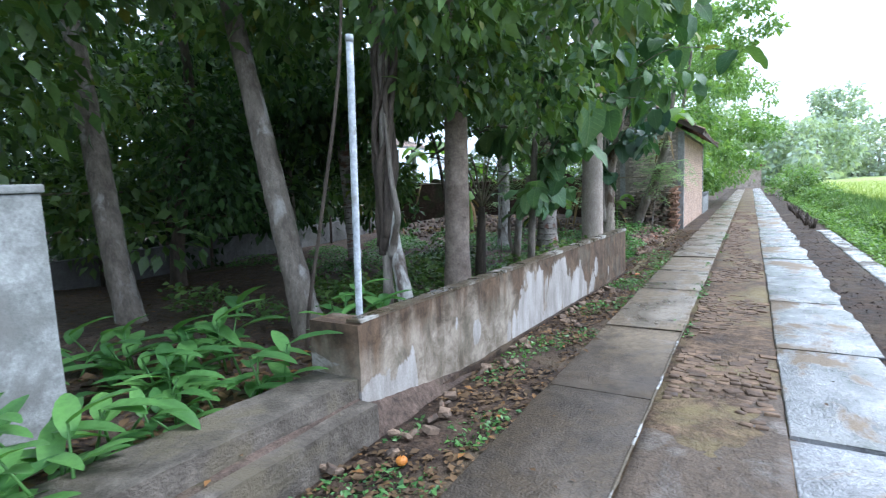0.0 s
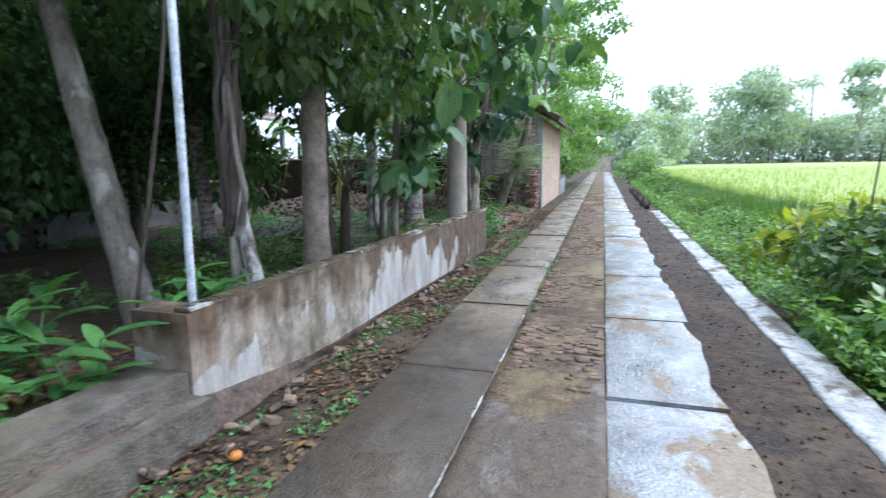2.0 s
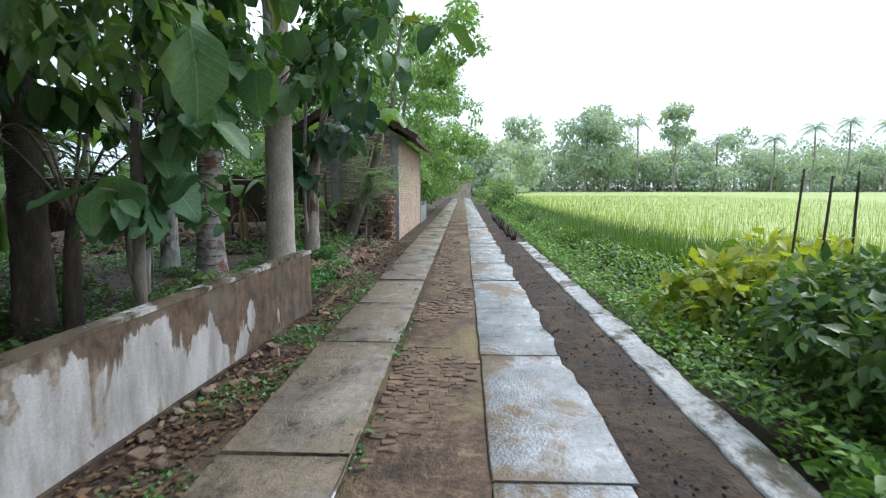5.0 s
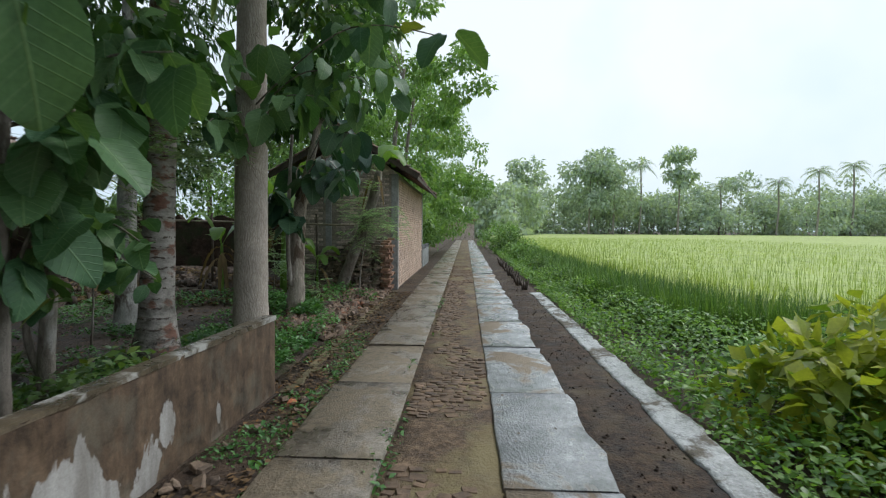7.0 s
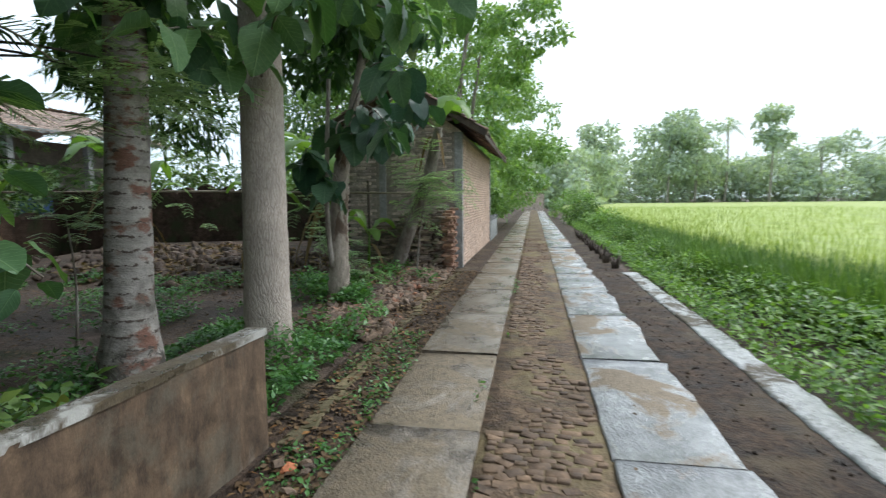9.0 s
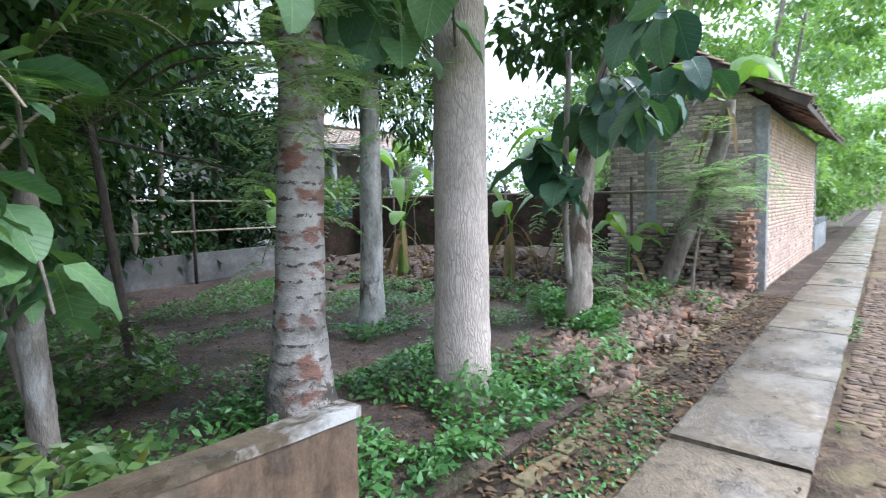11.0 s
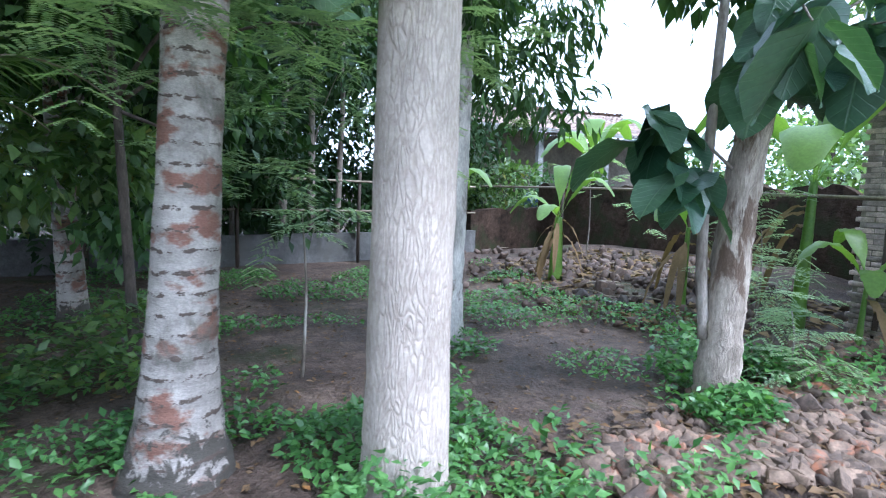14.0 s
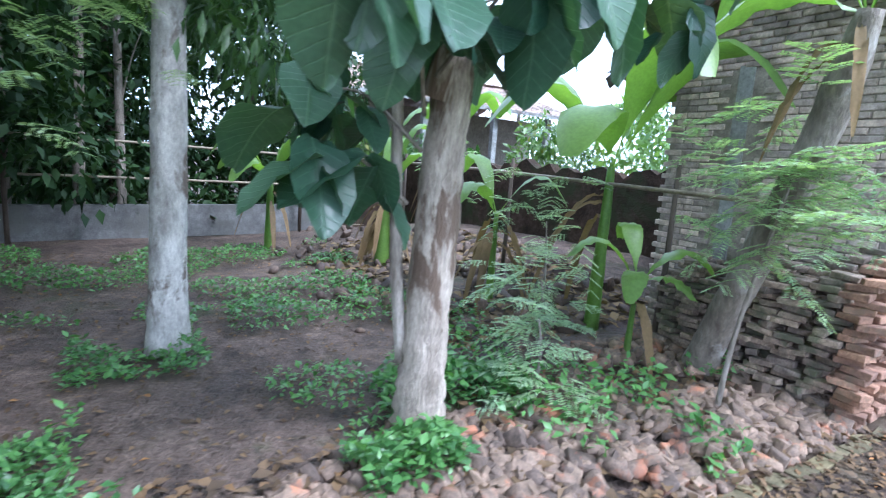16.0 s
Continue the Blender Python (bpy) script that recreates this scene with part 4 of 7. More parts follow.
v_, f_ = tile_slope(-1.13, EAVE_Z - 0.16, RIDGE_X, RIDGE_Z, 16.65, 25.1, seed=3, sag=0.1)
roof_e = part("roof", mesh_from("roof", v_, f_, M["roof_tile"]), M["roof_tile"], house, "weathered dark clay tiles")
tagged(roof_e, kind="stuff")
v_, f_ = tile_slope(-4.85, EAVE_Z - 0.16, RIDGE_X, RIDGE_Z, 16.65, 25.1, seed=4, sag=0.1)
roof_w = part("roof", mesh_from("roof", v_, f_, M["roof_tile"]), M["roof_tile"], house, "weathered dark clay tiles")
tagged(roof_w, kind="stuff")
v_, f_ = tube(smooth_line([(RIDGE_X, 16.6, RIDGE_Z + 0.03), (RIDGE_X, 20.8, RIDGE_Z - 0.06), (RIDGE_X, 25.15, RIDGE_Z + 0.03)], 20), np.full(20, 0.075), 10, 0.08)
part("ridge_cap", mesh_from("ridge_cap", v_, f_, M["roof_tile"], True), M["roof_tile"], house)


def plank(p, q, w, h):
    """A sawn board from p to q."""
    d = (Vector(q) - Vector(p))
    bm_ = box_mesh(-w / 2, w / 2, 0, d.length, -h / 2, h / 2, 0.006)
    bmesh.ops.transform(bm_, matrix=Matrix.Translation(p) @ d.to_track_quat("Y", "Z").to_matrix().to_4x4(), verts=bm_.verts)
    return bm_


part("verge_board", plank((-1.1, 16.7, EAVE_Z - 0.24), (RIDGE_X, 16.7, RIDGE_Z - 0.08), 0.03, 0.14), M["dark_wood"], house)
part("verge_board", plank((-4.88, 16.7, EAVE_Z - 0.24), (RIDGE_X, 16.7, RIDGE_Z - 0.08), 0.03, 0.14), M["dark_wood"], house)
part("eave_board", plank((-1.14, 16.7, EAVE_Z - 0.26), (-1.14, 25.05, EAVE_Z - 0.26), 0.03, 0.1), M["dark_wood"], house)
for k in range(9):
    part("rafter", plank((-1.16, 17.2 + k * 0.9, EAVE_Z - 0.2), (-1.75, 17.2 + k * 0.9, EAVE_Z + 0.14), 0.06, 0.08), M["dark_wood"], house)

# ---- garden boundary ----
def slanted_wall(name, a, b, h, thick, mat, parent, rough=0.02, seed=1, n=40, ragged=0.0):
    a, b = Vector(a), Vector(b)
    d = (b - a)
    nrm = Vector((-d.y, d.x, 0)).normalized() * thick / 2
    bm_ = bmesh.new()
    rows = []
    for i in range(n + 1):
        p = a + d * i / n
        top = h + ragged * noise.noise((i * 0.35, seed, 0)) + ragged * 0.6 * noise.noise((i * 1.3, seed, 3))
        row = []
        for s in (-1, 1):
            for t in ((0, 0.25, 0.5, 0.75, 1) if s < 0 else (1, 0.75, 0.5, 0.25, 0)):
                q = p + s * nrm
                q += nrm.normalized() * rough * noise.noise((i * 0.7, t * 3, seed + s))
                row.append(bm_.verts.new((q.x, q.y, p.z + top * t)))
        rows.append(row)
    for r0_, r1_ in zip(rows, rows[1:]):
        for k in range(10):
            bm_.faces.new((r0_[k], r0_[(k + 1) % 10], r1_[(k + 1) % 10], r1_[k]))
    bm_.faces.new(rows[0])
    bm_.faces.new(rows[-1][::-1])
    bmesh.ops.recalc_face_normals(bm_, faces=bm_.faces[:])
    return part(name, bm_, mat, parent)


back_wall = thing("back_wall", "low grey block wall at the back of the garden", "wall", (-12.2, 12, 0), kind="structure")
slanted_wall("block_course", (-10.6, 3.0, -0.15), (-12.9, 16.4, -0.1), 0.66, 0.2, M["grey_wall"], back_wall, 0.015, 2)
old_wall = thing("old_wall", "dark mossy crumbling brick wall behind the banana plants", "wall", (-9, 20.4, 0), kind="structure")
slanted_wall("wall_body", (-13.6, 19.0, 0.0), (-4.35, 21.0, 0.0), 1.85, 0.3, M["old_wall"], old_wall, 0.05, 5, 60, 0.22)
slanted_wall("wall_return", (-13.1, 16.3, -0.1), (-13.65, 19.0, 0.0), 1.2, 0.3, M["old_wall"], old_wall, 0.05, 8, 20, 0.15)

# ---- neighbour's house beyond the garden ----
nb = thing("neighbour_house", "single-storey house with pale clay-tile roof and open porch", "house", (-21, 22, 0))
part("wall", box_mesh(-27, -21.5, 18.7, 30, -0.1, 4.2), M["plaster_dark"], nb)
part("porch_floor", box_mesh(-21.49, -19, 18.7, 30, -0.1, 0.2), M["grey_wall"], nb)
for y in (18.9, 22.4, 25.9, 29.0):
    part("porch_post", box_mesh(-19.4, -19.15, y, y + 0.25, 0.2, 4.2, 0.01), M["pillar"], nb)
v_, f_ = tile_slope(-18.6, 4.3, -23.5, 6.0, 18.1, 30.5, 0.3, 0.34, seed=6, sag=0.1)
tagged(part("roof", mesh_from("roof", v_, f_, M["roof_pale"]), M["roof_pale"], nb, "pale clay tiles"), kind="stuff")
v_, f_ = tile_slope(-28.4, 4.3, -23.5, 6.0, 18.1, 30.5, 0.3, 0.34, seed=7, sag=0.1)
tagged(part("roof", mesh_from("roof", v_, f_, M["roof_pale"]), M["roof_pale"], nb, "pale clay tiles"), kind="stuff")
part("fascia", plank((-18.62, 18.1, 4.24), (-18.62, 30.5, 4.24), 0.04, 0.16), M["pillar"], nb)
part("door", box_mesh(-21.49, -21.44, 22.0, 22.9, 0.2, 2.25, 0.01), M["dark_wood"], nb)
part("window", box_mesh(-21.49, -21.44, 24.8, 26.2, 1.1, 2.2, 0.01), M["dark_wood"], nb)
tarp = solo("blue_tarp", mesh_from("blue_tarp", np.array([(-15.5 + 0.1 * math.sin(i * 2.1 + k), 19.6 + i * 0.16, 0.0 + k * 0.33 + 0.03 * math.sin(i * 1.3)) for k in range(6) for i in range(11)]), np.array([(11 * k + i, 11 * k + i + 1, 11 * k + i + 12, 11 * k + i + 11) for k in range(5) for i in range(10)]), M["blue_tarp"], True), "blue plastic tarp hung over the fence", "tarp")
far_hut = thing("far_shed", "far small shed with red brick wall by the path's end", "house", (-1.0, 78, 0))
part("wall", box_mesh(-3.2, 1.2, 77, 81, -0.1, 2.4, 0.02), M["brick_many"], far_hut)
part("roof", plank((-1.0, 76.5, 2.75), (-1.0, 81.5, 2.75), 5.2, 0.25), M["roof_tile"], far_hut)

fence = thing("bamboo_fence", "weathered bamboo rail fence at the back of the garden", "fence", (-11.6, 12, 0))
for i, y in enumerate((5.2, 7.9, 10.4, 13.0, 15.6)):
    v_, f_ = tube([(-10.3 - 0.17 * (y - 3), y, -0.2), (-10.3 - 0.17 * (y - 3) + 0.03, y, 1.0), (-10.33 - 0.17 * (y - 3), y + 0.04, 1.95)], [0.04, 0.04, 0.035], 8, 0.05, i)
    part("post", mesh_from("post", v_, f_, M["dark_wood"], True), M["dark_wood"], fence)
for z in (1.05, 1.72):
    v_, f_ = tube(smooth_line([(-10.2, 3.0, z), (-11.4, 9.5, z + 0.04), (-12.45, 16.2, z)], 16), np.full(16, 0.024), 8, 0.06, 4)
    part("rail", mesh_from("rail", v_, f_, M["bamboo"], True), M["bamboo"], fence)
rail2 = thing("bamboo_rail", "long grey bamboo rail tied across by the house", "fence", (-7, 17.6, 0))
v_, f_ = tube(smooth_line([(-12.5, 16.4, 1.75), (-7.5, 16.9, 1.72), (-2.6, 16.55, 1.62)], 20), np.full(20, 0.022), 8, 0.06, 6)
part("rail", mesh_from("rail", v_, f_, M["bamboo"], True), M["bamboo"], rail2)
for x in (-9.5, -6.2, -3.6):
    v_, f_ = tube([(x, 16.78, -0.1), (x + 0.02, 16.8, 0.9), (x, 16.82, 1.9)], [0.03, 0.03, 0.025], 8, 0.05)
    part("post", mesh_from("post", v_, f_, M["dark_wood"], True), M["dark_wood"], rail2)

# ---- trees of the garden ----
tree("leaning pale-barked tree by the garden entrance", (-3.78, 3.85, 0.2), (-5.9, 4.1, 6.4), 0.125, 0.07, M["bark_grey"], crown_clumps(-6.0, 4.0, 3.4, 8.0, 2.4, 22, 0.8, 11), 4600, 0.18, M["leaf_mid"], seed=11, bend=0.12)
tree("leaning grey tree deeper in the garden", (-6.1, 3.3, 0.2), (-8.2, 3.5, 6.2), 0.14, 0.08, M["bark_grey"], crown_clumps(-8.0, 3.2, 2.6, 7.5, 2.6, 24, 0.8, 12), 4600, 0.18, M["leaf_mid"], seed=12, bend=0.2, flare=1.12)
tree("straight shaded tree behind the gate pillar", (-5.1, 1.75, 0.2), (-5.2, 1.7, 6.5), 0.16, 0.09, M["bark_grey"], crown_clumps(-5.6, 1.3, 2.6, 7.5, 2.2, 18, 0.8, 13), 3400, 0.18, M["leaf_mid"], seed=13)
fig = tree("fig tree with pale twisted stems fused into one dark trunk", (-3.2, 4.4, 0.0), (-3.08, 4.5, 5.5), 0.05, 0.07, M["bark_fig"], crown_clumps(-3.0, 4.6, 2.6, 7.0, 1.8, 24, 0.6, 14), 7560, 0.16, M["leaf_mid"], seed=14, droop=0.7, bend=0.03, rough=0.14)
v_, f_ = tube(smooth_line([(-2.92, 4.38, -0.1), (-2.96, 4.4, 0.35), (-3.05, 4.42, 0.8), (-3.13, 4.44, 1.25), (-3.16, 4.46, 2.0)], 20), np.interp(np.arange(20), [0, 5, 12, 19], [0.105, 0.078, 0.07, 0.05]), 12, 0.12, 3)
part("stem", mesh_from("stem", v_, f_, M["bark_white"], True), M["bark_white"], fig, "white lichen-covered stem")
v_, f_ = tube(smooth_line([(-3.1, 4.38, 0.85), (-3.0, 4.34, 1.15), (-2.94, 4.3, 1.3), (-3.0, 4.3, 1.7), (-3.08, 4.36, 2.3)], 16), np.linspace(0.04, 0.02, 16), 8, 0.15, 4)
part("stem", mesh_from("stem", v_, f_, M["bark_fig"], True), M["bark_fig"], fig, "pale crooked stem")
rg = np.random.default_rng(141)
for k in range(9):
    a, low = k * 0.7 + 0.3 * rg.random(), 0.75 + 0.5 * rg.random()
    line = []
    for q in range(9):
        u = q / 8
        ang, rad = a + 2.2 * u + 0.3 * rg.normal(), 0.085 + 0.02 * rg.normal() + 0.05 * u * u
        line.append((-3.18 + 0.06 * u + rad * math.cos(ang), 4.42 + 0.05 * u + rad * math.sin(ang), low + (3.4 - low) * u))
    v_, f_ = tube(smooth_line(line, 30), np.linspace(0.034, 0.022, 30) * (0.7 + 0.5 * rg.random()), 8, 0.15, k)
    part("aerial_root", mesh_from("aerial_root", v_, f_, M["bark_dark"], True), M["bark_dark"], fig, "thin twisted root clasping the trunk")
tree("tall straight tree with pale spotted bark behind the wall", (-3.2, 5.9, 0.0), (-2.98, 5.9, 7.0), 0.15, 0.12, M["bark_spotted"], crown_clumps(-2.9, 6.4, 3.3, 8.5, 2.3, 26, 0.75, 15), 10800, 0.21, M["leaf_mid"], seed=15, segs=18)
# Clumps from z 6.2 up are an unseen crown added to shade the garden.
tree("dark-barked tree in the middle of the garden", (-4.4, 8.1, -0.05), (-4.3, 8.2, 6.5), 0.17, 0.1, M["bark_dark"], crown_clumps(-4.6, 8.2, 2.6, 8.0, 2.5, 26, 0.75, 16) + crown_clumps(-6.2, 7.4, 6.2, 9.2, 2.2, 12, 0.8, 173), 9500, 0.17, M["leaf_dark"], seed=16, bend=0.08)
coco = tree("thick coconut trunk with dark broken rings and rusty blotches", (-3.4, 9.93, -0.06), (-3.36, 10.45, 8.6), 0.162, 0.125, M["bark_palm"], [], 0, 0.1, M["leaf_mid"], seed=19, flare=1.9, segs=22, rough=0.04, name="coconut_palm", category="palm")
teak = tree("straight teak tree with pale flaking bark at the wall's end", (-2.8, 11.07, -0.04), (-2.73, 11.15, 9.0), 0.212, 0.14, M["bark_teak"], crown_clumps(-2.4, 11.4, 5.2, 9.5, 1.9, 18, 0.7, 20), 2600, 0.2, M["leaf_mid"], seed=20, flare=1.18, segs=22, rough=0.025, name="teak_tree")
# Both clump sets above z 6.4 are out of view, added to block skylight.
white_tree = tree("white-barked tree with a dense dark crown in the garden", (-5.45, 12.45, -0.1), (-5.35, 12.53, 5.5), 0.145, 0.09, M["bark_white"], crown_clumps(-5.4, 12.7, 2.6, 6.0, 0.8, 20, 0.5, 21) + crown_clumps(-5.4, 11.6, 6.4, 9.2, 2.4, 12, 0.8, 171) + crown_clumps(-5.0, 14.4, 6.4, 9.2, 2.0, 10, 0.8, 172), 13500, 0.20, M["leaf_dark"], SLIM, 0.8, 21, segs=18, rough=0.05)
part("lower_crown", crown_mesh("lower_crown", crown_clumps(-5.45, 12.5, 3.0, 4.4, 0.5, 14, 0.38, 211), 2600, 0.2, M["leaf_dark"], SLIM, 0.8, 212), M["leaf_dark"], white_tree)
tree("ringed palm trunk at the shaded side of the garden", (-7.2, 8.6, -0.1), (-7.4, 8.4, 6.0), 0.13, 0.1, M["bark_palm"], crown_clumps(-7.4, 7.9, 0.9, 6.5, 2.1, 34, 0.7, 22), 10800, 0.17, M["leaf_dark"], seed=22, droop=0.8)
crook = tree("young tree with crooked stems and feathery leaves", (-5.2, 9.5, -0.1), (-5.9, 9.2, 3.6), 0.04, 0.02, M["bark_dark"], crown_clumps(-5.9, 9.0, 1.6, 4.4, 1.0, 14, 0.5, 23), 3510, 0.16, M["leaf_mid"], seed=23, bend=0.25)
# Wood further back, dense and dark.
for k, (x, y, r, z0, z1, n) in enumerate([(-9.5, 6.0, 2.6, 0.9, 7.0, 7000), (-9.0, 1.5, 2.6, 0.9, 7.5, 5200), (-12.5, 4.0, 3.0, 0.3, 8.0, 5500), (-13.8, 8.5, 3.0, 0.2, 7.5, 5500), (-10.2, 9.6, 2.0, 1.3, 6.5, 4200), (-16.2, 10.8, 2.6, 0.2, 6.5, 4200), (-7.0, -0.5, 2.4, 0.9, 6.5, 4200), (-17.5, 6.0, 3.6, 0.2, 9.0, 4600), (-16.0, 1.0, 3.4, 0.2, 9.0, 4200), (-15.0, 14.8, 1.6, 0.1, 6.8, 5200), (-14.6, 16.6, 1.3, 2.2, 4.6, 900), (-17.0, 17.2, 1.3, 1.0, 3.6, 1200), (-14.6, 11.9, 2.3, 0.3, 8.0, 4200), (-19.5, 10.0, 3.4, 0.2, 9.0, 4200)]):
    # Beyond y 7 the crowns take the leaf whose colour holds the shade.
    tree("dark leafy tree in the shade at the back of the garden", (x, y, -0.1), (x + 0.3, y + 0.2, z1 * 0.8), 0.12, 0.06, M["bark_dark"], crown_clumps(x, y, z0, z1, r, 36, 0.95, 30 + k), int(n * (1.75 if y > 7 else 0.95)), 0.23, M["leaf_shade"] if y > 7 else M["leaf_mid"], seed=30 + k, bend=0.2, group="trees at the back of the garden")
for k, (x, y) in enumerate([(-12.5, 11.35), (-12.8, 12.05), (-13.0, 12.7), (-12.4, 10.3)]):
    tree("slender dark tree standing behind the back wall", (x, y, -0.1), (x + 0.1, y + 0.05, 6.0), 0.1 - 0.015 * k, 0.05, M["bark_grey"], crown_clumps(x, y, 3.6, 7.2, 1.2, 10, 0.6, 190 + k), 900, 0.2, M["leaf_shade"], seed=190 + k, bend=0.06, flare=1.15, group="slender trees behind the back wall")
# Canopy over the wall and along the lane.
# The light leaf puts a lit, hazy look into these crowns' colour.
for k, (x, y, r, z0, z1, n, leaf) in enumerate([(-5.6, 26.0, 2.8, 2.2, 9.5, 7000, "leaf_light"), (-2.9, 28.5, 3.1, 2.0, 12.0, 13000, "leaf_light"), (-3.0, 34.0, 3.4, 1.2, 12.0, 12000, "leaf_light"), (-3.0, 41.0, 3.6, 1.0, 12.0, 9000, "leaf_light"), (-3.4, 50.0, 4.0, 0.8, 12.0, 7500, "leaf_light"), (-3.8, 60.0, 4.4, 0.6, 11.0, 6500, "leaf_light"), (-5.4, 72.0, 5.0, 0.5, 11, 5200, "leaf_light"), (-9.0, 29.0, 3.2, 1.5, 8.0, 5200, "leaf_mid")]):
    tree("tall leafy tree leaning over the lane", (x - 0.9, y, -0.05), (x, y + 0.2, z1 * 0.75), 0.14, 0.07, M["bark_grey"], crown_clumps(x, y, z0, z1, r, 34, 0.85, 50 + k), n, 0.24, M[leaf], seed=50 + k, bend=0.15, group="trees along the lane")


def leaf_spray(parent, name, stems, leaf, shapes, size, count, seed, spread=0.25, droop=0.55, bark=None):
    """Twigs with broad leaves in pairs along them. stems: lists of points."""
    r = np.random.default_rng(seed)
    chunks, local = [], []
    for k, pts in enumerate(stems):
        line = smooth_line(pts, 14)
        v, f = tube(line, np.linspace(0.013, 0.005, 14), 6, 0.05, seed + k)
        part("twig", mesh_from("twig", v, f, bark or M["bark_grey"], True), bark or M["bark_grey"], parent)
        for q in range(count):
            u = 0.25 + 0.75 * (q + 1) / count
            p = line[min(13, int(u * 13))] + 0.06 * r.normal(size=3)
            a = q * 2.4 + r.random()
            along = np.array([[math.cos(a), math.sin(a), -droop + 0.4 * r.normal()]])
            up = np.array([[0, 0, 1.0]]) + r.normal(size=(1, 3)) * 0.25
            shape = shapes[int(r.integers(len(shapes)))]
            local.append(shape[0])
            chunks.append(scatter(shape, np.array([p]), along, up, [size * (0.42 + 0.75 * r.random())]))
    v, f = joined(chunks)
    return part(name, on_leaf(mesh_from(name, v, f, leaf, True), np.concatenate(local)), leaf, parent)


# Teak sapling whose broad leaves hang over the wall.
sap = tree("teak sapling with broad leaves hanging over the wall", (-2.75, 7.3, 0.0), (-2.5, 7.3, 3.1), 0.05, 0.025, M["bark_grey"], [], 0, 0.1, M["leaf_teak"], seed=70, name="teak_sapling", bend=0.08)
leaf_spray(sap, "leaves", [[(-2.6, 7.3, 1.5), (-2.2, 7.0, 2.0), (-1.75, 6.7, 2.1)], [(-2.55, 7.3, 2.0), (-2.1, 7.3, 2.5), (-1.6, 7.25, 2.55)], [(-2.5, 7.3, 2.6), (-2.2, 6.9, 2.9), (-1.9, 6.3, 2.8)], [(-2.6, 7.3, 1.3), (-2.5, 7.35, 1.6), (-2.4, 7.4, 1.65)], [(-2.5, 7.3, 2.9), (-2.3, 7.3, 3.3), (-1.9, 7.2, 3.2)], [(-2.6, 7.2, 1.2), (-2.4, 6.7, 1.45), (-2.25, 6.2, 1.5)], [(-2.5, 7.3, 2.4), (-2.9, 6.7, 2.8), (-2.8, 6.1, 2.7)], [(-2.5, 7.3, 3.0), (-2.0, 7.2, 3.4), (-1.4, 7.3, 3.3)], [(-2.6, 7.4, 1.6), (-2.3, 7.3, 2.1), (-1.9, 7.3, 2.2)], [(-2.6, 7.3, 1.8), (-3.0, 7.3, 2.3), (-3.3, 7.2, 2.3)]], M["leaf_teak"], TEAK_SHAPES, 0.4, 17, 71, droop=0.9)
leaf_spray(teak, "leaves", [[(-2.75, 11.02, 2.6), (-2.1, 10.2, 3.0), (-1.5, 9.6, 2.9)], [(-2.75, 11.04, 3.0), (-1.9, 10.5, 3.4), (-1.2, 10.4, 3.3)], [(-2.75, 11.02, 3.1), (-1.3, 10.0, 3.7), (-0.15, 9.4, 3.4)], [(-2.8, 11.02, 2.4), (-2.7, 10.2, 2.8), (-2.5, 9.4, 2.6)], [(-2.75, 11.1, 3.0), (-2.0, 11.6, 3.5), (-1.3, 12.0, 3.4)], [(-2.8, 11.02, 3.2), (-3.2, 10.3, 3.6), (-3.4, 9.5, 3.4)]], M["leaf_teak"], TEAK_SHAPES, 0.4, 14, 73, droop=0.85)

part("upper_leaves", crown_mesh("upper_leaves", crown_clumps(-2.6, 6.9, 2.4, 4.6, 0.8, 14, 0.4, 74), 130, 0.32, M["leaf_teak"], TEAK_SHAPES[0], 0.9, 74, 0.2), M["leaf_teak"], sap)
part("upper_leaves", crown_mesh("upper_leaves", crown_clumps(-2.3, 10.4, 3.2, 5.2, 1.3, 14, 0.5, 79), 200, 0.34, M["leaf_teak"], TEAK_SHAPES[1], 0.9, 79, 0.2), M["leaf_teak"], teak)
# Broken trunk with large hanging leaves.
stub = tree("broken pale trunk with peeling bark and large hanging leaves", (-3.1, 13.74, -0.05), (-2.93, 13.74, 2.35), 0.13, 0.105, M["bark_dead"], [], 0, 0.1, M["leaf_teak"], seed=75, rough=0.12, bend=0.05, flare=1.45, segs=16)
v_, f_ = tube(smooth_line([(-3.13, 13.62, 0.5), (-3.16, 13.56, 1.1), (-3.13, 13.5, 1.9), (-3.03, 13.42, 3.2)], 14), np.linspace(0.045, 0.03, 14), 8, 0.08)
part("side_stem", mesh_from("side_stem", v_, f_, M["bark_fig"], True), M["bark_fig"], stub)
v_, f_ = tube(smooth_line([(-2.98, 13.65, 2.1), (-2.8, 13.75, 2.8), (-2.6, 13.95, 4.2), (-2.5, 14.1, 6.0)], 14), np.linspace(0.085, 0.05, 14), 9, 0.08)
part("limb", mesh_from("limb", v_, f_, M["bark_dead"], True), M["bark_dead"], stub)
part("crown", crown_mesh("crown", crown_clumps(-2.7, 14.2, 3.6, 7.0, 1.3, 16, 0.6, 77), 3400, 0.2, M["leaf_dark"], SMALL, 0.6, 78), M["leaf_dark"], stub)
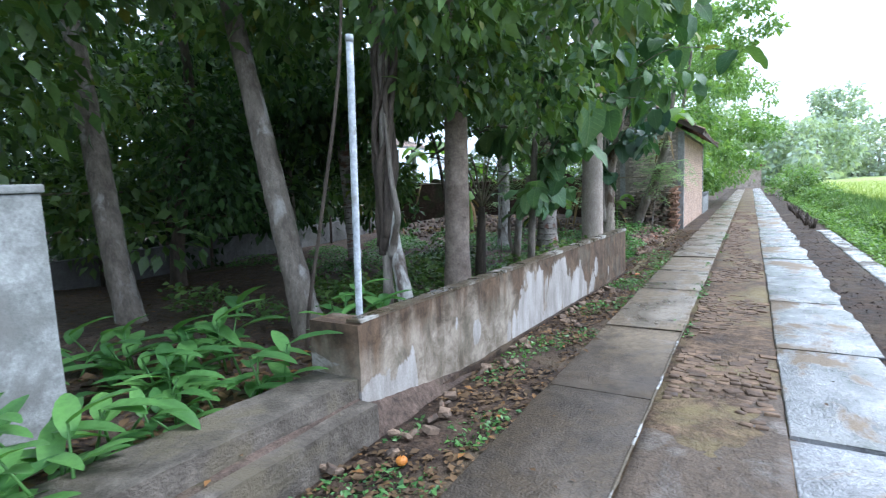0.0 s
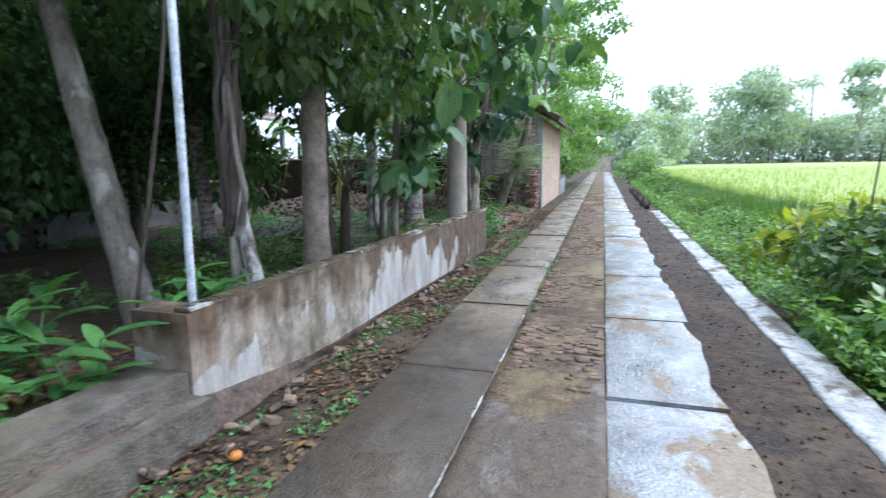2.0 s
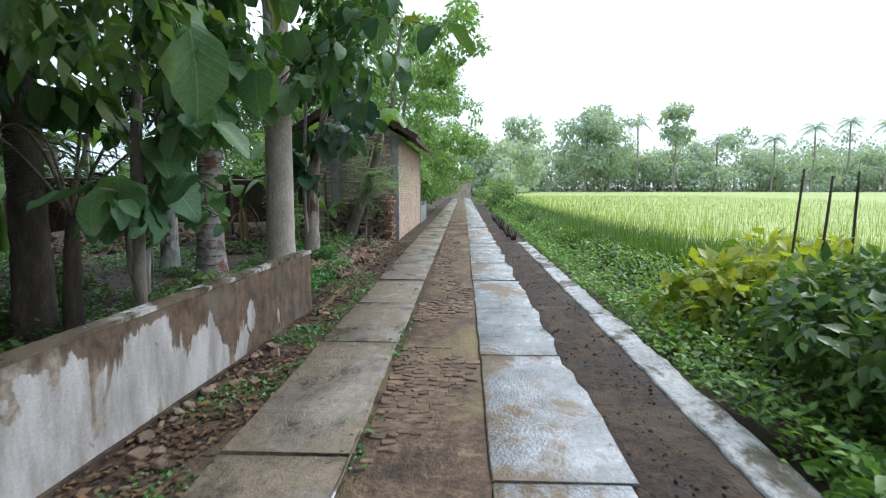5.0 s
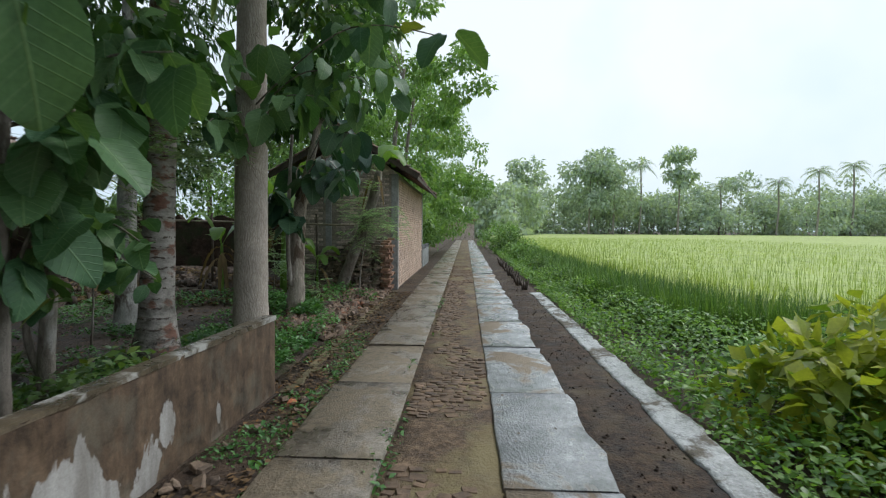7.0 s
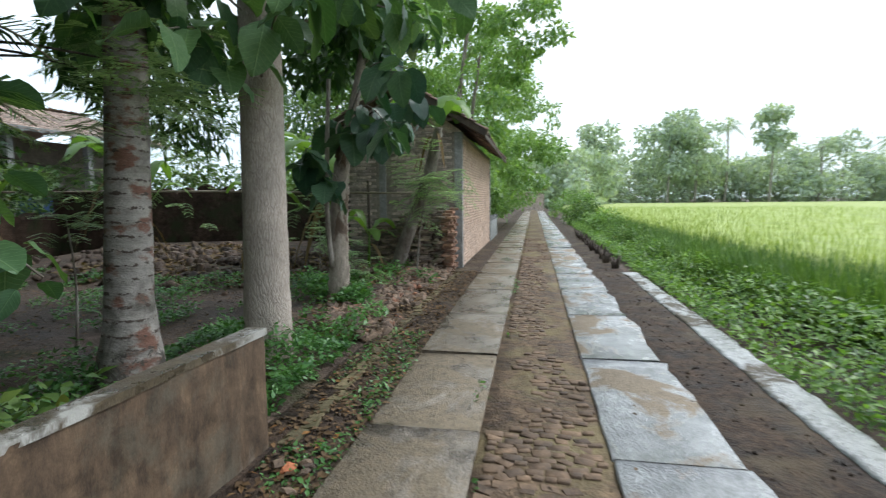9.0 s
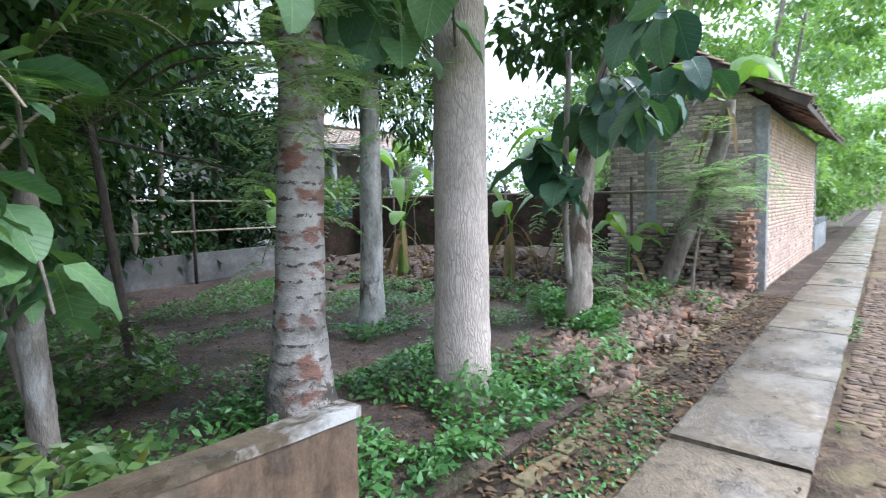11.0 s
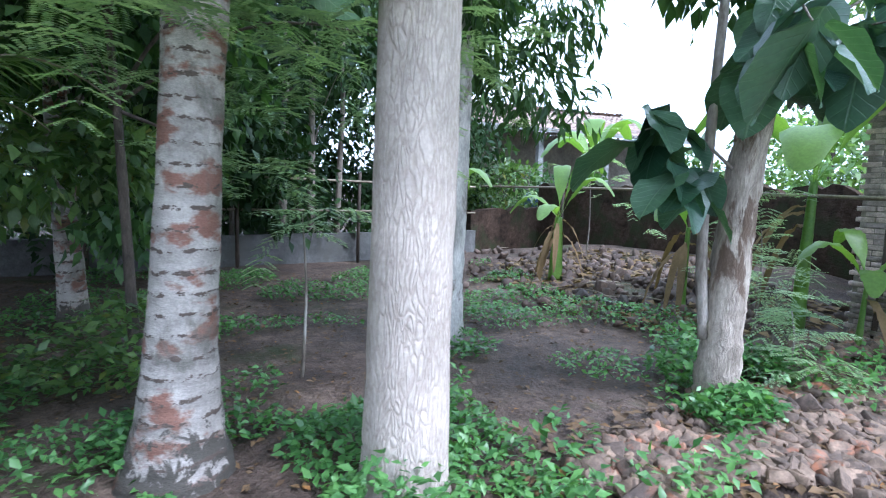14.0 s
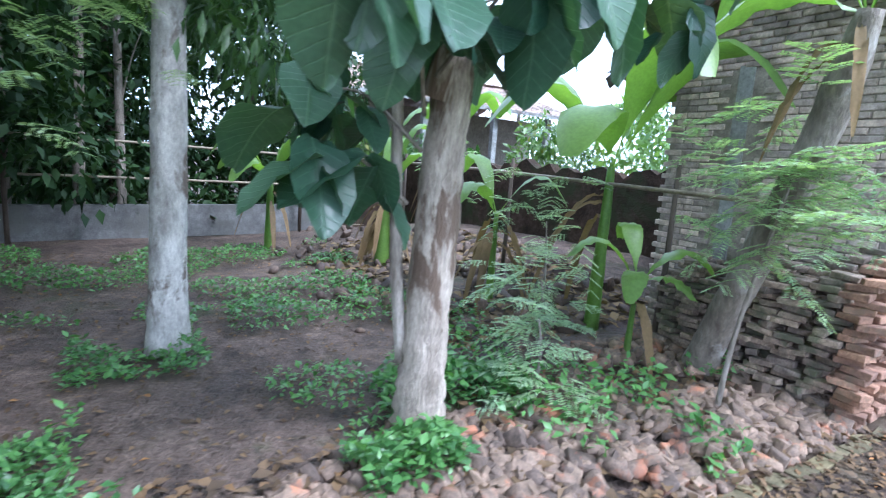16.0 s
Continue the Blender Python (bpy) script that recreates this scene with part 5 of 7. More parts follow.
leaf_spray(stub, "leaves", [[(-3.0, 13.6, 2.0), (-2.6, 13.3, 2.5), (-2.1, 12.95, 2.45)], [(-2.9, 13.6, 2.2), (-2.5, 13.75, 2.6), (-2.05, 13.7, 2.6)], [(-3.0, 13.6, 1.8), (-3.2, 13.3, 2.1), (-3.2, 12.95, 2.05)], [(-3.0, 13.6, 2.3), (-3.1, 14.0, 2.7), (-2.7, 14.5, 2.8)], [(-2.8, 13.7, 2.8), (-2.3, 13.2, 3.3), (-1.7, 12.7, 3.1)], [(-2.7, 13.8, 3.4), (-2.2, 14.0, 3.9), (-1.6, 14.0, 3.8)], [(-3.05, 13.55, 1.5), (-3.0, 13.2, 1.75), (-2.9, 12.95, 1.7)], [(-2.9, 13.65, 2.3), (-2.5, 14.2, 2.75), (-2.15, 14.7, 2.6)], [(-2.8, 13.7, 2.6), (-2.3, 14.4, 3.1), (-1.9, 15.0, 2.95)], [(-2.9, 13.6, 2.4), (-2.4, 13.1, 2.75), (-1.95, 12.7, 2.4)]], M["leaf_teak_backlit"], TEAK_SHAPES, 0.5, 10, 76, droop=0.95)


def frond(base, way, length, rise, droop, r, leaflets=44, wid=0.5):
    """A palm frond: a bowed rib with leaflets on both sides. Returns rib and leaflets."""
    way = np.array(way, float) / np.linalg.norm(way)
    t = np.linspace(0, 1, 14)
    line = np.array(base) + np.outer(t * length, way) + np.outer(rise * np.sin(t * 2.2) * length - droop * t ** 2 * length, (0, 0, 1))
    rib = tube(line, np.linspace(0.022, 0.005, 14), 6)
    u = np.repeat(np.linspace(0.12, 0.99, leaflets), 2)
    p = np.stack([np.interp(u, t, line[:, k]) for k in range(3)], 1)
    side = np.tile([1.0, -1.0], leaflets)
    x = np.cross(way, (0, 0, 1))
    along = way[None] * 0.7 + x[None] * side[:, None] - np.array((0, 0, 0.35)) + r.normal(size=(len(u), 3)) * 0.08
    size = wid * np.sin(np.pi * (0.15 + 0.8 * u)) * (0.85 + 0.3 * r.random(len(u)))
    shape = (np.array([(-0.03, 0, 0), (0.03, 0, 0), (0.026, 0.6, -0.05), (-0.026, 0.6, -0.05), (0.004, 1, -0.25), (-0.004, 1, -0.25)]), BLADE[1])
    return rib, scatter(shape, p, along, np.tile((0, 0, 1.0), (len(u), 1)), size)


def palm_head(parent, at, n, length, seed, leaf, up=0.6, wid=0.5):
    r = np.random.default_rng(seed)
    for k in range(n):
        a = k * 2.4 + 0.3 * r.random()
        e = up * (0.2 + 0.9 * r.random())
        rib, lf = frond(at, (math.cos(a), math.sin(a), e * 0.5), length * (0.8 + 0.35 * r.random()), 0.25 * e, max(0.4, 0.45 + 0.4 * (1 - e)), r, wid=wid)
        fr = part("frond", mesh_from("frond", *lf, leaf), leaf, parent)
        part("rib", mesh_from("rib", *rib, M["bamboo"], True), M["bamboo"], fr)


palm_head(coco, (-3.36, 10.45, 8.6), 11, 3.2, 80, M["leaf_mid"])
young = thing("young_palm", "young coconut palm with yellowish arching fronds", "palm", (-3.95, 8.05, -0.06))
v_, f_ = tube(smooth_line([(-3.95, 8.05, -0.1), (-3.92, 8.05, 0.5), (-3.9, 8.1, 1.2)], 10), np.linspace(0.11, 0.06, 10), 12, 0.1, 3)
part("trunk", mesh_from("trunk", v_, f_, M["bark_dark"], True), M["bark_dark"], young)
palm_head(young, (-3.9, 8.1, 1.2), 7, 1.65, 81, M["leaf_mid"], 3.0)
sap2 = tree("slender forked teak sapling with ragged light leaves in the garden", (-3.5, 8.5, -0.1), (-3.15, 8.45, 1.7), 0.06, 0.03, M["bark_grey"], [], 0, 0.1, M["leaf_teak"], seed=83, name="teak_sapling", bend=0.05, flare=1.3)
v_, f_ = tube(smooth_line([(-3.45, 8.49, 0.25), (-3.55, 8.45, 0.6), (-3.5, 8.35, 1.1)], 10), np.linspace(0.04, 0.02, 10), 8, 0.1, 3)
part("limb", mesh_from("limb", v_, f_, M["bark_grey"], True), M["bark_grey"], sap2)
leaf_spray(sap2, "leaves", [[(-3.25, 8.45, 1.2), (-2.85, 8.4, 1.35), (-2.4, 8.35, 1.15)], [(-3.2, 8.45, 1.4), (-2.75, 8.25, 1.6), (-2.35, 8.1, 1.45)], [(-3.5, 8.35, 1), (-3.15, 8.05, 1.2), (-2.85, 7.85, 1.05)], [(-3.15, 8.45, 1.65), (-2.95, 8.4, 2), (-2.65, 8.3, 2.05)], [(-3.15, 8.45, 1.6), (-3.35, 8.15, 2), (-3.25, 7.85, 2.1)]], M["leaf_teak"], TEAK_SHAPES, 0.28, 13, 84, droop=0.7)


def banana_leaf(base, way, length, width, rise, droop, fold, r, torn=0.0):
    way = np.array(way, float) / np.linalg.norm(way)
    x = np.cross(way, (0, 0, 1))
    x /= np.linalg.norm(x)
    n = 16
    v = []
    for i in range(n + 1):
        t = i / n
        c = np.array(base) + way * length * t + np.array((0, 0, 1)) * length * (rise * math.sin(t * 2.0) - droop * t * t)
        w = width * math.sin(math.pi * min(1, max(0.02, (t - 0.16) / 0.86))) ** 0.55 if t > 0.16 else 0.015
        for k in (-1, -0.5, 0, 0.5, 1):
            tear = torn * abs(k) * (r.random() - 0.5)
            v.append(c + x * (w * k * 0.5) + np.array((0, 0, fold * w * abs(k) - 0.25 * w * k * k + tear + 0.012 * math.sin(t * 40) * abs(k))))
    f = np.array([(5 * i + j, 5 * i + j + 1, 5 * i + j + 6, 5 * i + j + 5) for i in range(n) for j in range(4)])
    return np.array(v), f


def banana(at, stem_h, leaves, seed, label, dry=4, r_stem=0.05):
    """leaves: (angle, length, rise)."""
    r = np.random.default_rng(seed)
    root = thing("banana_plant", label, "banana plant", at, "banana plants in the garden")
    x, y, z = at
    v, f = tube(smooth_line([(x, y, z - 0.08), (x + 0.01, y, z + stem_h * 0.5), (x + 0.02, y, z + stem_h)], 9), np.linspace(r_stem * 1.25, r_stem * 0.55, 9), 12, 0.06, seed)
    part("stem", mesh_from("stem", v, f, M["leaf_banana"], True), M["leaf_banana"], root, "green and brown sheathed stem")
    for a, ln, rise in leaves:
        v, f = banana_leaf((x + 0.02, y, z + stem_h * 0.95), (math.cos(a), math.sin(a), 0.25), ln, ln * 0.36, rise, 0.55 + 0.2 * r.random(), 0.18, r, 0.03)
        part("leaf", mesh_from("leaf", v, f, M["leaf_banana"], True), M["leaf_banana"], root)
    for k in range(dry):
        a = r.random() * 6.283
        v, f = banana_leaf((x, y, z + stem_h * (0.6 + 0.35 * r.random())), (math.cos(a), math.sin(a), 0.1), 0.5 * stem_h, 0.1, 0.1, 1.7, 0.4, r, 0.06)
        part("dry_leaf", mesh_from("dry_leaf", v, f, M["leaf_dry"], True), M["leaf_dry"], root, "hanging dry brown leaf")
    return root


banana((-3.38, 16.1, 0.02), 0.8, [(1.04, 0.72, 0.6), (4.18, 0.68, 0.7), (2.6, 0.6, 1.0), (5.3, 0.6, 0.4), (0.2, 0.55, 0.3)], 90, "small young banana plant with broad light leaves", 1, 0.03)
banana((-8.2, 15.8, 0.08), 1.1, [(0.6, 1.0, 0.9), (2.5, 0.9, 1.3), (3.9, 0.95, 0.6), (5.3, 0.9, 0.4), (1.5, 0.9, 1.6)], 91, "banana plant with dry leaves round its stem", 8, 0.11)
banana((-4.4, 16.75, 0.0), 1.85, [(0.2, 1.7, 0.9), (1.8, 1.4, 1.1), (3.6, 1.5, 0.9), (5.2, 1.6, 0.5), (5.9, 1.5, 1.1), (4.3, 1.5, 0.75)], 92, "tall banana plant against the brick wall", 3, 0.075)
banana((-5.68, 16.2, -0.02), 1.2, [(0.9, 0.9, 0.8), (3.2, 0.8, 1.1), (5.0, 0.9, 0.6)], 93, "thin banana plant hung with dry leaves", 8, 0.05)
banana((-10.6, 14.5, -0.1), 1.3, [(0.6, 1.2, 0.9), (2.2, 1.1, 0.9), (3.9, 1.2, 0.6), (5.4, 1.1, 0.5), (4.7, 1.1, 1.0)], 94, "banana clump by the back wall", 3, 0.09)
banana((-12.0, 19.5, 0.2), 2.3, [(0.4, 1.6, 0.9), (1.7, 1.5, 1.0), (3.2, 1.5, 0.8), (4.6, 1.6, 0.6), (5.6, 1.5, 0.9)], 95, "tall banana plant beyond the old wall", 3, 0.11)


LEAFLET = (np.array([(0, 0, 0), (0.2, 0.45, 0.03), (0, 1, -0.08), (-0.2, 0.45, 0.03)]), np.array([(0, 1, 2, 3)]))


def feather(parent, at, n, spread, length, seed):
    """Twice-feathered leaves: a bowed rib, side ribs in pairs along it, small leaflets in pairs along those."""
    r = np.random.default_rng(seed)
    chunks, down = [], np.array((0, 0, 1.0))
    for k in range(n):
        a, e = r.random() * 6.283, r.normal() * 0.4 + 0.1
        p = np.array(at) + r.normal(size=3) * spread
        w = np.array((math.cos(a), math.sin(a), e))
        x = np.cross(w, down)
        x /= np.linalg.norm(x)
        ln = length * (0.6 + 0.7 * r.random())
        sides, leaflets = 5, 9
        u = np.linspace(0.25, 1, sides)
        hub = p + np.outer(u * ln, w) - np.outer(0.35 * u * u * ln, down)
        for sgn in (1.0, -1.0):
            way = 0.55 * w + sgn * x - 0.2 * down + 0.12 * r.normal(size=(sides, 3))
            way /= np.linalg.norm(way, axis=1)[:, None]
            reach = 0.42 * ln * np.sin(np.pi * (0.3 + 0.5 * u))
            v = np.linspace(0.12, 1, leaflets)
            q = hub[:, None] + way[:, None] * (reach[:, None] * v)[..., None] - (0.12 * reach[:, None] * v * v)[..., None] * down
            for both in (1.0, -1.0):
                out = np.cross(way, down) * both + 0.35 * way
                along = np.repeat(out[:, None], leaflets, axis=1).reshape(-1, 3)
                chunks.append(scatter(LEAFLET, q.reshape(-1, 3), along, np.tile(down, (sides * leaflets, 1)) + 0.2 * r.normal(size=(sides * leaflets, 3)), np.repeat(0.3 * reach, leaflets)))
    v, f = joined(chunks)
    return part("foliage", mesh_from("foliage", v, f, M["leaf_feather"]), M["leaf_feather"], parent)


lean2 = thing("banana_plant", "old grey leaning banana trunk with ragged pale leaves", "banana plant", (-2.93, 16.5, 0.0), "banana plants in the garden")
v_, f_ = tube(smooth_line([(-2.97, 16.52, -0.12), (-2.8, 16.43, 0.4), (-2.42, 16.25, 1.31), (-2.1, 16.12, 2.15), (-1.93, 16.05, 2.85)], 34), np.interp(np.arange(34), [0, 4, 12, 28, 33], [0.185, 0.15, 0.125, 0.11, 0.07]), 16, 0.05, 97)
part("stem", mesh_from("stem", v_, f_, M["bark_grey"], True), M["bark_grey"], lean2)
rl = np.random.default_rng(96)
for a, ln, rise in ((2.9, 1.2, 0.75), (4.6, 1.0, 0.5), (3.7, 1.1, 0.25), (5.6, 0.9, 0.7), (1.4, 1.2, 0.8)):
    v_, f_ = banana_leaf((-1.95, 16.06, 2.8), (math.cos(a), math.sin(a), 0.25), ln, ln * 0.34, rise, 0.75, 0.18, rl, 0.06)
    part("leaf", mesh_from("leaf", v_, f_, M["leaf_banana"], True), M["leaf_banana"], lean2)
for k in range(4):
    a = 2.0 + 1.1 * k
    v_, f_ = banana_leaf((-2.02 + 0.05 * math.cos(a), 16.08 + 0.05 * math.sin(a), 2.5 + 0.08 * k), (math.cos(a), math.sin(a), 0.1), 0.4, 0.07, 0.1, 1.9, 0.4, rl, 0.05)
    part("dry_leaf", mesh_from("dry_leaf", v_, f_, M["leaf_dry"], True), M["leaf_dry"], lean2, "hanging dry brown leaf")
mimosa = thing("feathery_shrub", "feathery blue-green shrub with fine compound leaves", "shrub", (-2.35, 15.85, 0.0), "feathery shrubs")
v_, f_ = tube(smooth_line([(-2.35, 15.85, -0.08), (-2.3, 15.85, 0.7), (-2.15, 15.93, 1.8)], 10), np.linspace(0.025, 0.01, 10), 7, 0.08)
part("stem", mesh_from("stem", v_, f_, M["bark_grey"], True), M["bark_grey"], mimosa)
feather(mimosa, (-2.12, 15.95, 1.85), 60, 0.27, 0.42, 98)
for k, (x, y, z, n, s) in enumerate([(-3.3, 14.9, 0.6, 15, 0.15), (-4.3, 15.8, 1.25, 30, 0.3), (-3.75, 15.3, 0.8, 12, 0.15), (-3.0, 14.6, 0.3, 12, 0.13), (-4.8, 10.8, 1.35, 12, 0.15), (-9.5, 17.5, 2.0, 26, 0.6)]):
    sh = thing("feathery_shrub", "feathery blue-green shrub with fine compound leaves", "shrub", (x, y, ground_height(x, y)), "feathery shrubs")
    v_, f_ = tube(smooth_line([(x, y, ground_height(x, y) - 0.05), (x + 0.03, y + 0.03, z * 0.5), (x, y, z)], 8), np.linspace(0.018, 0.006, 8), 6, 0.05)
    part("stem", mesh_from("stem", v_, f_, M["bark_grey"], True), M["bark_grey"], sh)
    feather(sh, (x, y, z), int(n * 0.9), s, 0.36, 100 + k)
for k, (x, y, z, n, sp) in enumerate([(-3.75, 10.45, 2.5, 55, 0.36), (-2.95, 9.8, 2.42, 30, 0.18), (-4.1, 11.6, 2.6, 40, 0.35), (-4.3, 10.2, 1.75, 18, 0.2)]):
    v_, f_ = tube(smooth_line([(-5.65, 9.3, 2.2), ((x - 5.65) / 2, (y + 9.3) / 2, z + 0.25), (x, y, z + 0.05)], 10), np.linspace(0.02, 0.006, 10), 6, 0.05, k)
    part("limb", mesh_from("limb", v_, f_, M["bark_dark"], True), M["bark_dark"], crook)
    feather(crook, (x, y, z), n, sp, 0.34, 115 + k)
# Bright hanging leaves above the entrance.
over = tree("tree with bright leaves hanging over the wall", (-3.3, 3.3, 0.15), (-2.5, 3.2, 3.6), 0.015, 0.01, M["bark_dark"], [], 0, 0.1, M["leaf_light"], seed=110, bend=0.3)
leaf_spray(over, "leaves", [[(-2.6, 3.2, 3.2), (-2.2, 3.3, 3.3), (-1.75, 3.4, 3.05)], [(-2.5, 3.2, 3.4), (-2.1, 3.0, 3.5), (-1.9, 2.9, 3.2)], [(-2.5, 3.2, 3.5), (-2.2, 3.6, 3.4), (-1.95, 3.9, 3.1)]], M["leaf_light"], [broad_shape(0.17, 0.2, 0.2, 0.01)], 0.28, 14, 111, droop=1.3)

# One great leaf that hangs close over the path, and a few beside it.
close_twig = [(-2.0, 6.5, 2.75), (-1.75, 6.3, 2.72), (-1.52, 6.1, 2.5)]
v_, f_ = tube(smooth_line(close_twig, 10), np.linspace(0.014, 0.007, 10), 6, 0.05)
part("twig", mesh_from("twig", v_, f_, M["bark_grey"], True), M["bark_grey"], sap)
for at_, way_, up_, size_, which in (((-1.52, 6.1, 2.48), (0.0, 0.22, -0.6), (0.9, -0.8, 0.5), 0.6, 0), ((-1.62, 6.2, 2.6), (0.4, 0.6, -0.5), (0.5, -0.6, 0.8), 0.42, 1), ((-1.8, 6.3, 2.7), (-0.3, 0.5, -0.6), (0.8, -0.6, 0.6), 0.4, 2)):
    v_, f_ = scatter(TEAK_SHAPES[which], np.array([at_]), np.array([way_]), np.array([up_]), [size_])
    part("leaf", on_leaf(mesh_from("leaf", v_, f_, M["leaf_teak"], True), TEAK_SHAPES[which][0]), M["leaf_teak"], sap)

# ---- field side: weeds, bushes, rice, far trees ----
def field_edge(y):
    """x at which the rice begins."""
    return float(np.interp(y, [-5, 6, 9, 11.3, 13.5, 18, 60, 130], [30, 14, 8.0, 5.6, 4.2, 3.45, 3.4, 3.4]))


def ground_leaves(name, label, n, place, size, mat, seed, shape=SMALL, lift=0.25, flat=0.6, category="weeds"):
    """Low weeds: leaves on short stalks over the ground. place(r, n) gives x and y."""
    r = np.random.default_rng(seed)
    x, y, h = place(r, n)
    z = np.array([ground_height(a, b) for a, b in zip(x, y)])
    p = np.stack([x, y, z + h * lift * (0.25 + 0.75 * r.random(n))], 1)
    a = r.random(n) * 6.283
    along = np.stack([np.cos(a), np.sin(a), 0.25 + 0.45 * r.normal(size=n)], 1)
    up = np.array((0, 0, 1.0)) + r.normal(size=(n, 3)) * (1 - flat)
    v, f = scatter(shape, p, along, up, size * (0.55 + 0.9 * r.random(n)))
    return solo(name, mesh_from(name, v, f, mat), label, category, kind="stuff")


def lumps(x, y, f, s):
    return np.array([noise.noise((a * f, b * f, s)) for a, b in zip(x, y)])


def roadside(r, n):
    y = -3 + 45 * r.random(n) ** 1.7
    x = 1.98 + (np.minimum(2.6, np.array([field_edge(b) for b in y]) - 1.7)) * r.random(n) ** 1.1
    h = 0.5 + 1.0 * np.clip((x - 1.95) / 1.0, 0, 1) + 0.5 * lumps(x, y, 0.9, 1.0)
    return x, y, np.clip(h, 0.15, 2)


ground_leaves("roadside_weeds", "dense low green weeds along the field kerb", 68000, roadside, 0.074, M["weed_r"], 120, lift=0.55)


def behind_bushes(r, n):
    x = 3.2 + 9 * r.random(n)
    y = -5.0 + 16.5 * r.random(n)
    keep = np.array([a < field_edge(b) + 0.6 for a, b in zip(x, y)])
    x = np.where(keep, x, 3.2 + 2 * r.random(n))
    return x, y, np.clip(1.0 + 0.8 * lumps(x, y, 0.7, 3.0), 0.2, 2)


ground_leaves("bank_weeds", "tall tangled weeds on the bank before the rice field", 25000, behind_bushes, 0.11, M["weed_r"], 121, lift=0.75)


def long_grass(r, n):
    y = 8 + 45 * r.random(n) ** 1.4
    e = np.array([field_edge(b) for b in y])
    return e - 0.7 + 0.9 * r.random(n), y, np.ones(n)


def blades(name, label, x, y, z, length, mat, seed, lean=0.35):
    r = np.random.default_rng(seed)
    n = len(x)
    a = r.random(n) * 6.283
    along = np.stack([np.cos(a) * lean, np.sin(a) * lean, np.ones(n)], 1)
    up = -np.stack([np.cos(a), np.sin(a), np.zeros(n)], 1)
    v, f = scatter(BLADE, np.stack([x, y, z], 1), along, up, length * (0.7 + 0.6 * r.random(n)))
    return solo(name, mesh_from(name, v, f, mat), label, "rice" if "rice" in name else "grass", kind="stuff")


r_ = np.random.default_rng(130)
n_ = 26000
ry_ = 9.0 + 40 * r_.random(n_) ** 1.5
rx_ = np.array([field_edge(b) for b in ry_]) + 1.0 * r_.random(n_) ** 1.3 - 0.25
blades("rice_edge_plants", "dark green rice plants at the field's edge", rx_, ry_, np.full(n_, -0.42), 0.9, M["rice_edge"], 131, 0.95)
n_ = 60000
ry_ = 9.0 + 60 * r_.random(n_) ** 1.6
rx_ = np.array([field_edge(b) for b in ry_]) + 0.8 + 26 * r_.random(n_) ** 1.8
blades("rice_plants", "yellow-green ripening rice plants", rx_, ry_, np.full(n_, -0.25), 0.72, M["rice"], 132, 0.3)
# The closed canopy of the rice, further off.
fy = steps([(9.5, 40, 0.6), (40, 131, 3)])
fx = np.concatenate([np.arange(0, 6, 0.4), np.arange(6, 40, 2.0), np.arange(40, 240, 12)])
fv = np.array([(field_edge(y) + 0.55 + x, y, 0.38 + 0.05 * noise.noise((x * 0.8, y * 0.8, 0)) + 0.02 * noise.noise((x * 3, y * 3, 1)) - (0.5 if x == 0 else 0)) for y in fy for x in fx])
fi, fj = np.meshgrid(np.arange(len(fy) - 1), np.arange(len(fx) - 1), indexing="ij")
ff = np.stack([fi * len(fx) + fj, fi * len(fx) + fj + 1, (fi + 1) * len(fx) + fj + 1, (fi + 1) * len(fx) + fj], -1).reshape(-1, 4)
solo("rice_field", mesh_from("rice_field", fv, ff, M["rice_top"], True), "level yellow-green rice field reaching to the trees", "field", kind="structure")


def bush(label, x, y, rad, h, n, size, leaf, seed, shape=SMALL):
    z = ground_height(x, y)
    root = thing("bush", label, "bush", (x, y, z))
    r = np.random.default_rng(seed)
    cl = crown_clumps(x, y, z + 0.15 * h, z + h * 0.85, rad, 16, 0.3 * rad + 0.15, seed)
    for k in range(5):
        c = cl[k]
        v, f = tube(smooth_line([(x + 0.05 * k - 0.1, y, z - 0.05), ((x + c[0]) / 2, (y + c[1]) / 2, (z + c[2]) / 2 + 0.1), c[:3]], 8), np.linspace(0.02, 0.006, 8), 6)
        part("branch", mesh_from("branch", v, f, M["bark_dark"], True), M["bark_dark"], root)
    part("leaves", crown_mesh("leaves", cl, n, size, leaf, shape, 0.25, seed), leaf, root)
    return root


bush("large dark green bush beside the kerb", 3.35, 6.2, 0.9, 1.65, 5200, 0.13, M["leaf_mid"], 140)
bush("low leafy bush beside the kerb", 3.0, 4.8, 0.8, 1.0, 2600, 0.13, M["weed_r"], 141)
bush("bush with pale yellow-green leaves", 3.6, 9.0, 0.85, 1.3, 1500, 0.22, M["leaf_yellow"], 142)
bush("bush with yellowing leaves on the bank", 4.3, 7.4, 0.6, 1.4, 900, 0.2, M["leaf_yellow"], 143)
bush("leafy bush on the bank", 4.7, 5.6, 0.9, 1.2, 2200, 0.15, M["leaf_mid"], 144)
bush("leafy shrub before the neighbour's house", -14.6, 17.8, 1.2, 2.8, 1500, 0.2, M["leaf_mid"], 160)
bush("leafy shrub before the neighbour's house", -15.2, 20.8, 1.3, 3.0, 1500, 0.2, M["leaf_dark"], 161)
bush("leafy shrub behind the old wall", -11.5, 22.4, 1.3, 3.2, 1500, 0.2, M["leaf_mid"], 162)
bush("leafy shrub behind the old wall", -8.0, 22.6, 1.4, 3.4, 1500, 0.2, M["leaf_light"], 163)
bush("small roadside bush by the field", 2.9, 24, 0.7, 1.0, 1400, 0.12, M["leaf_mid"], 145)
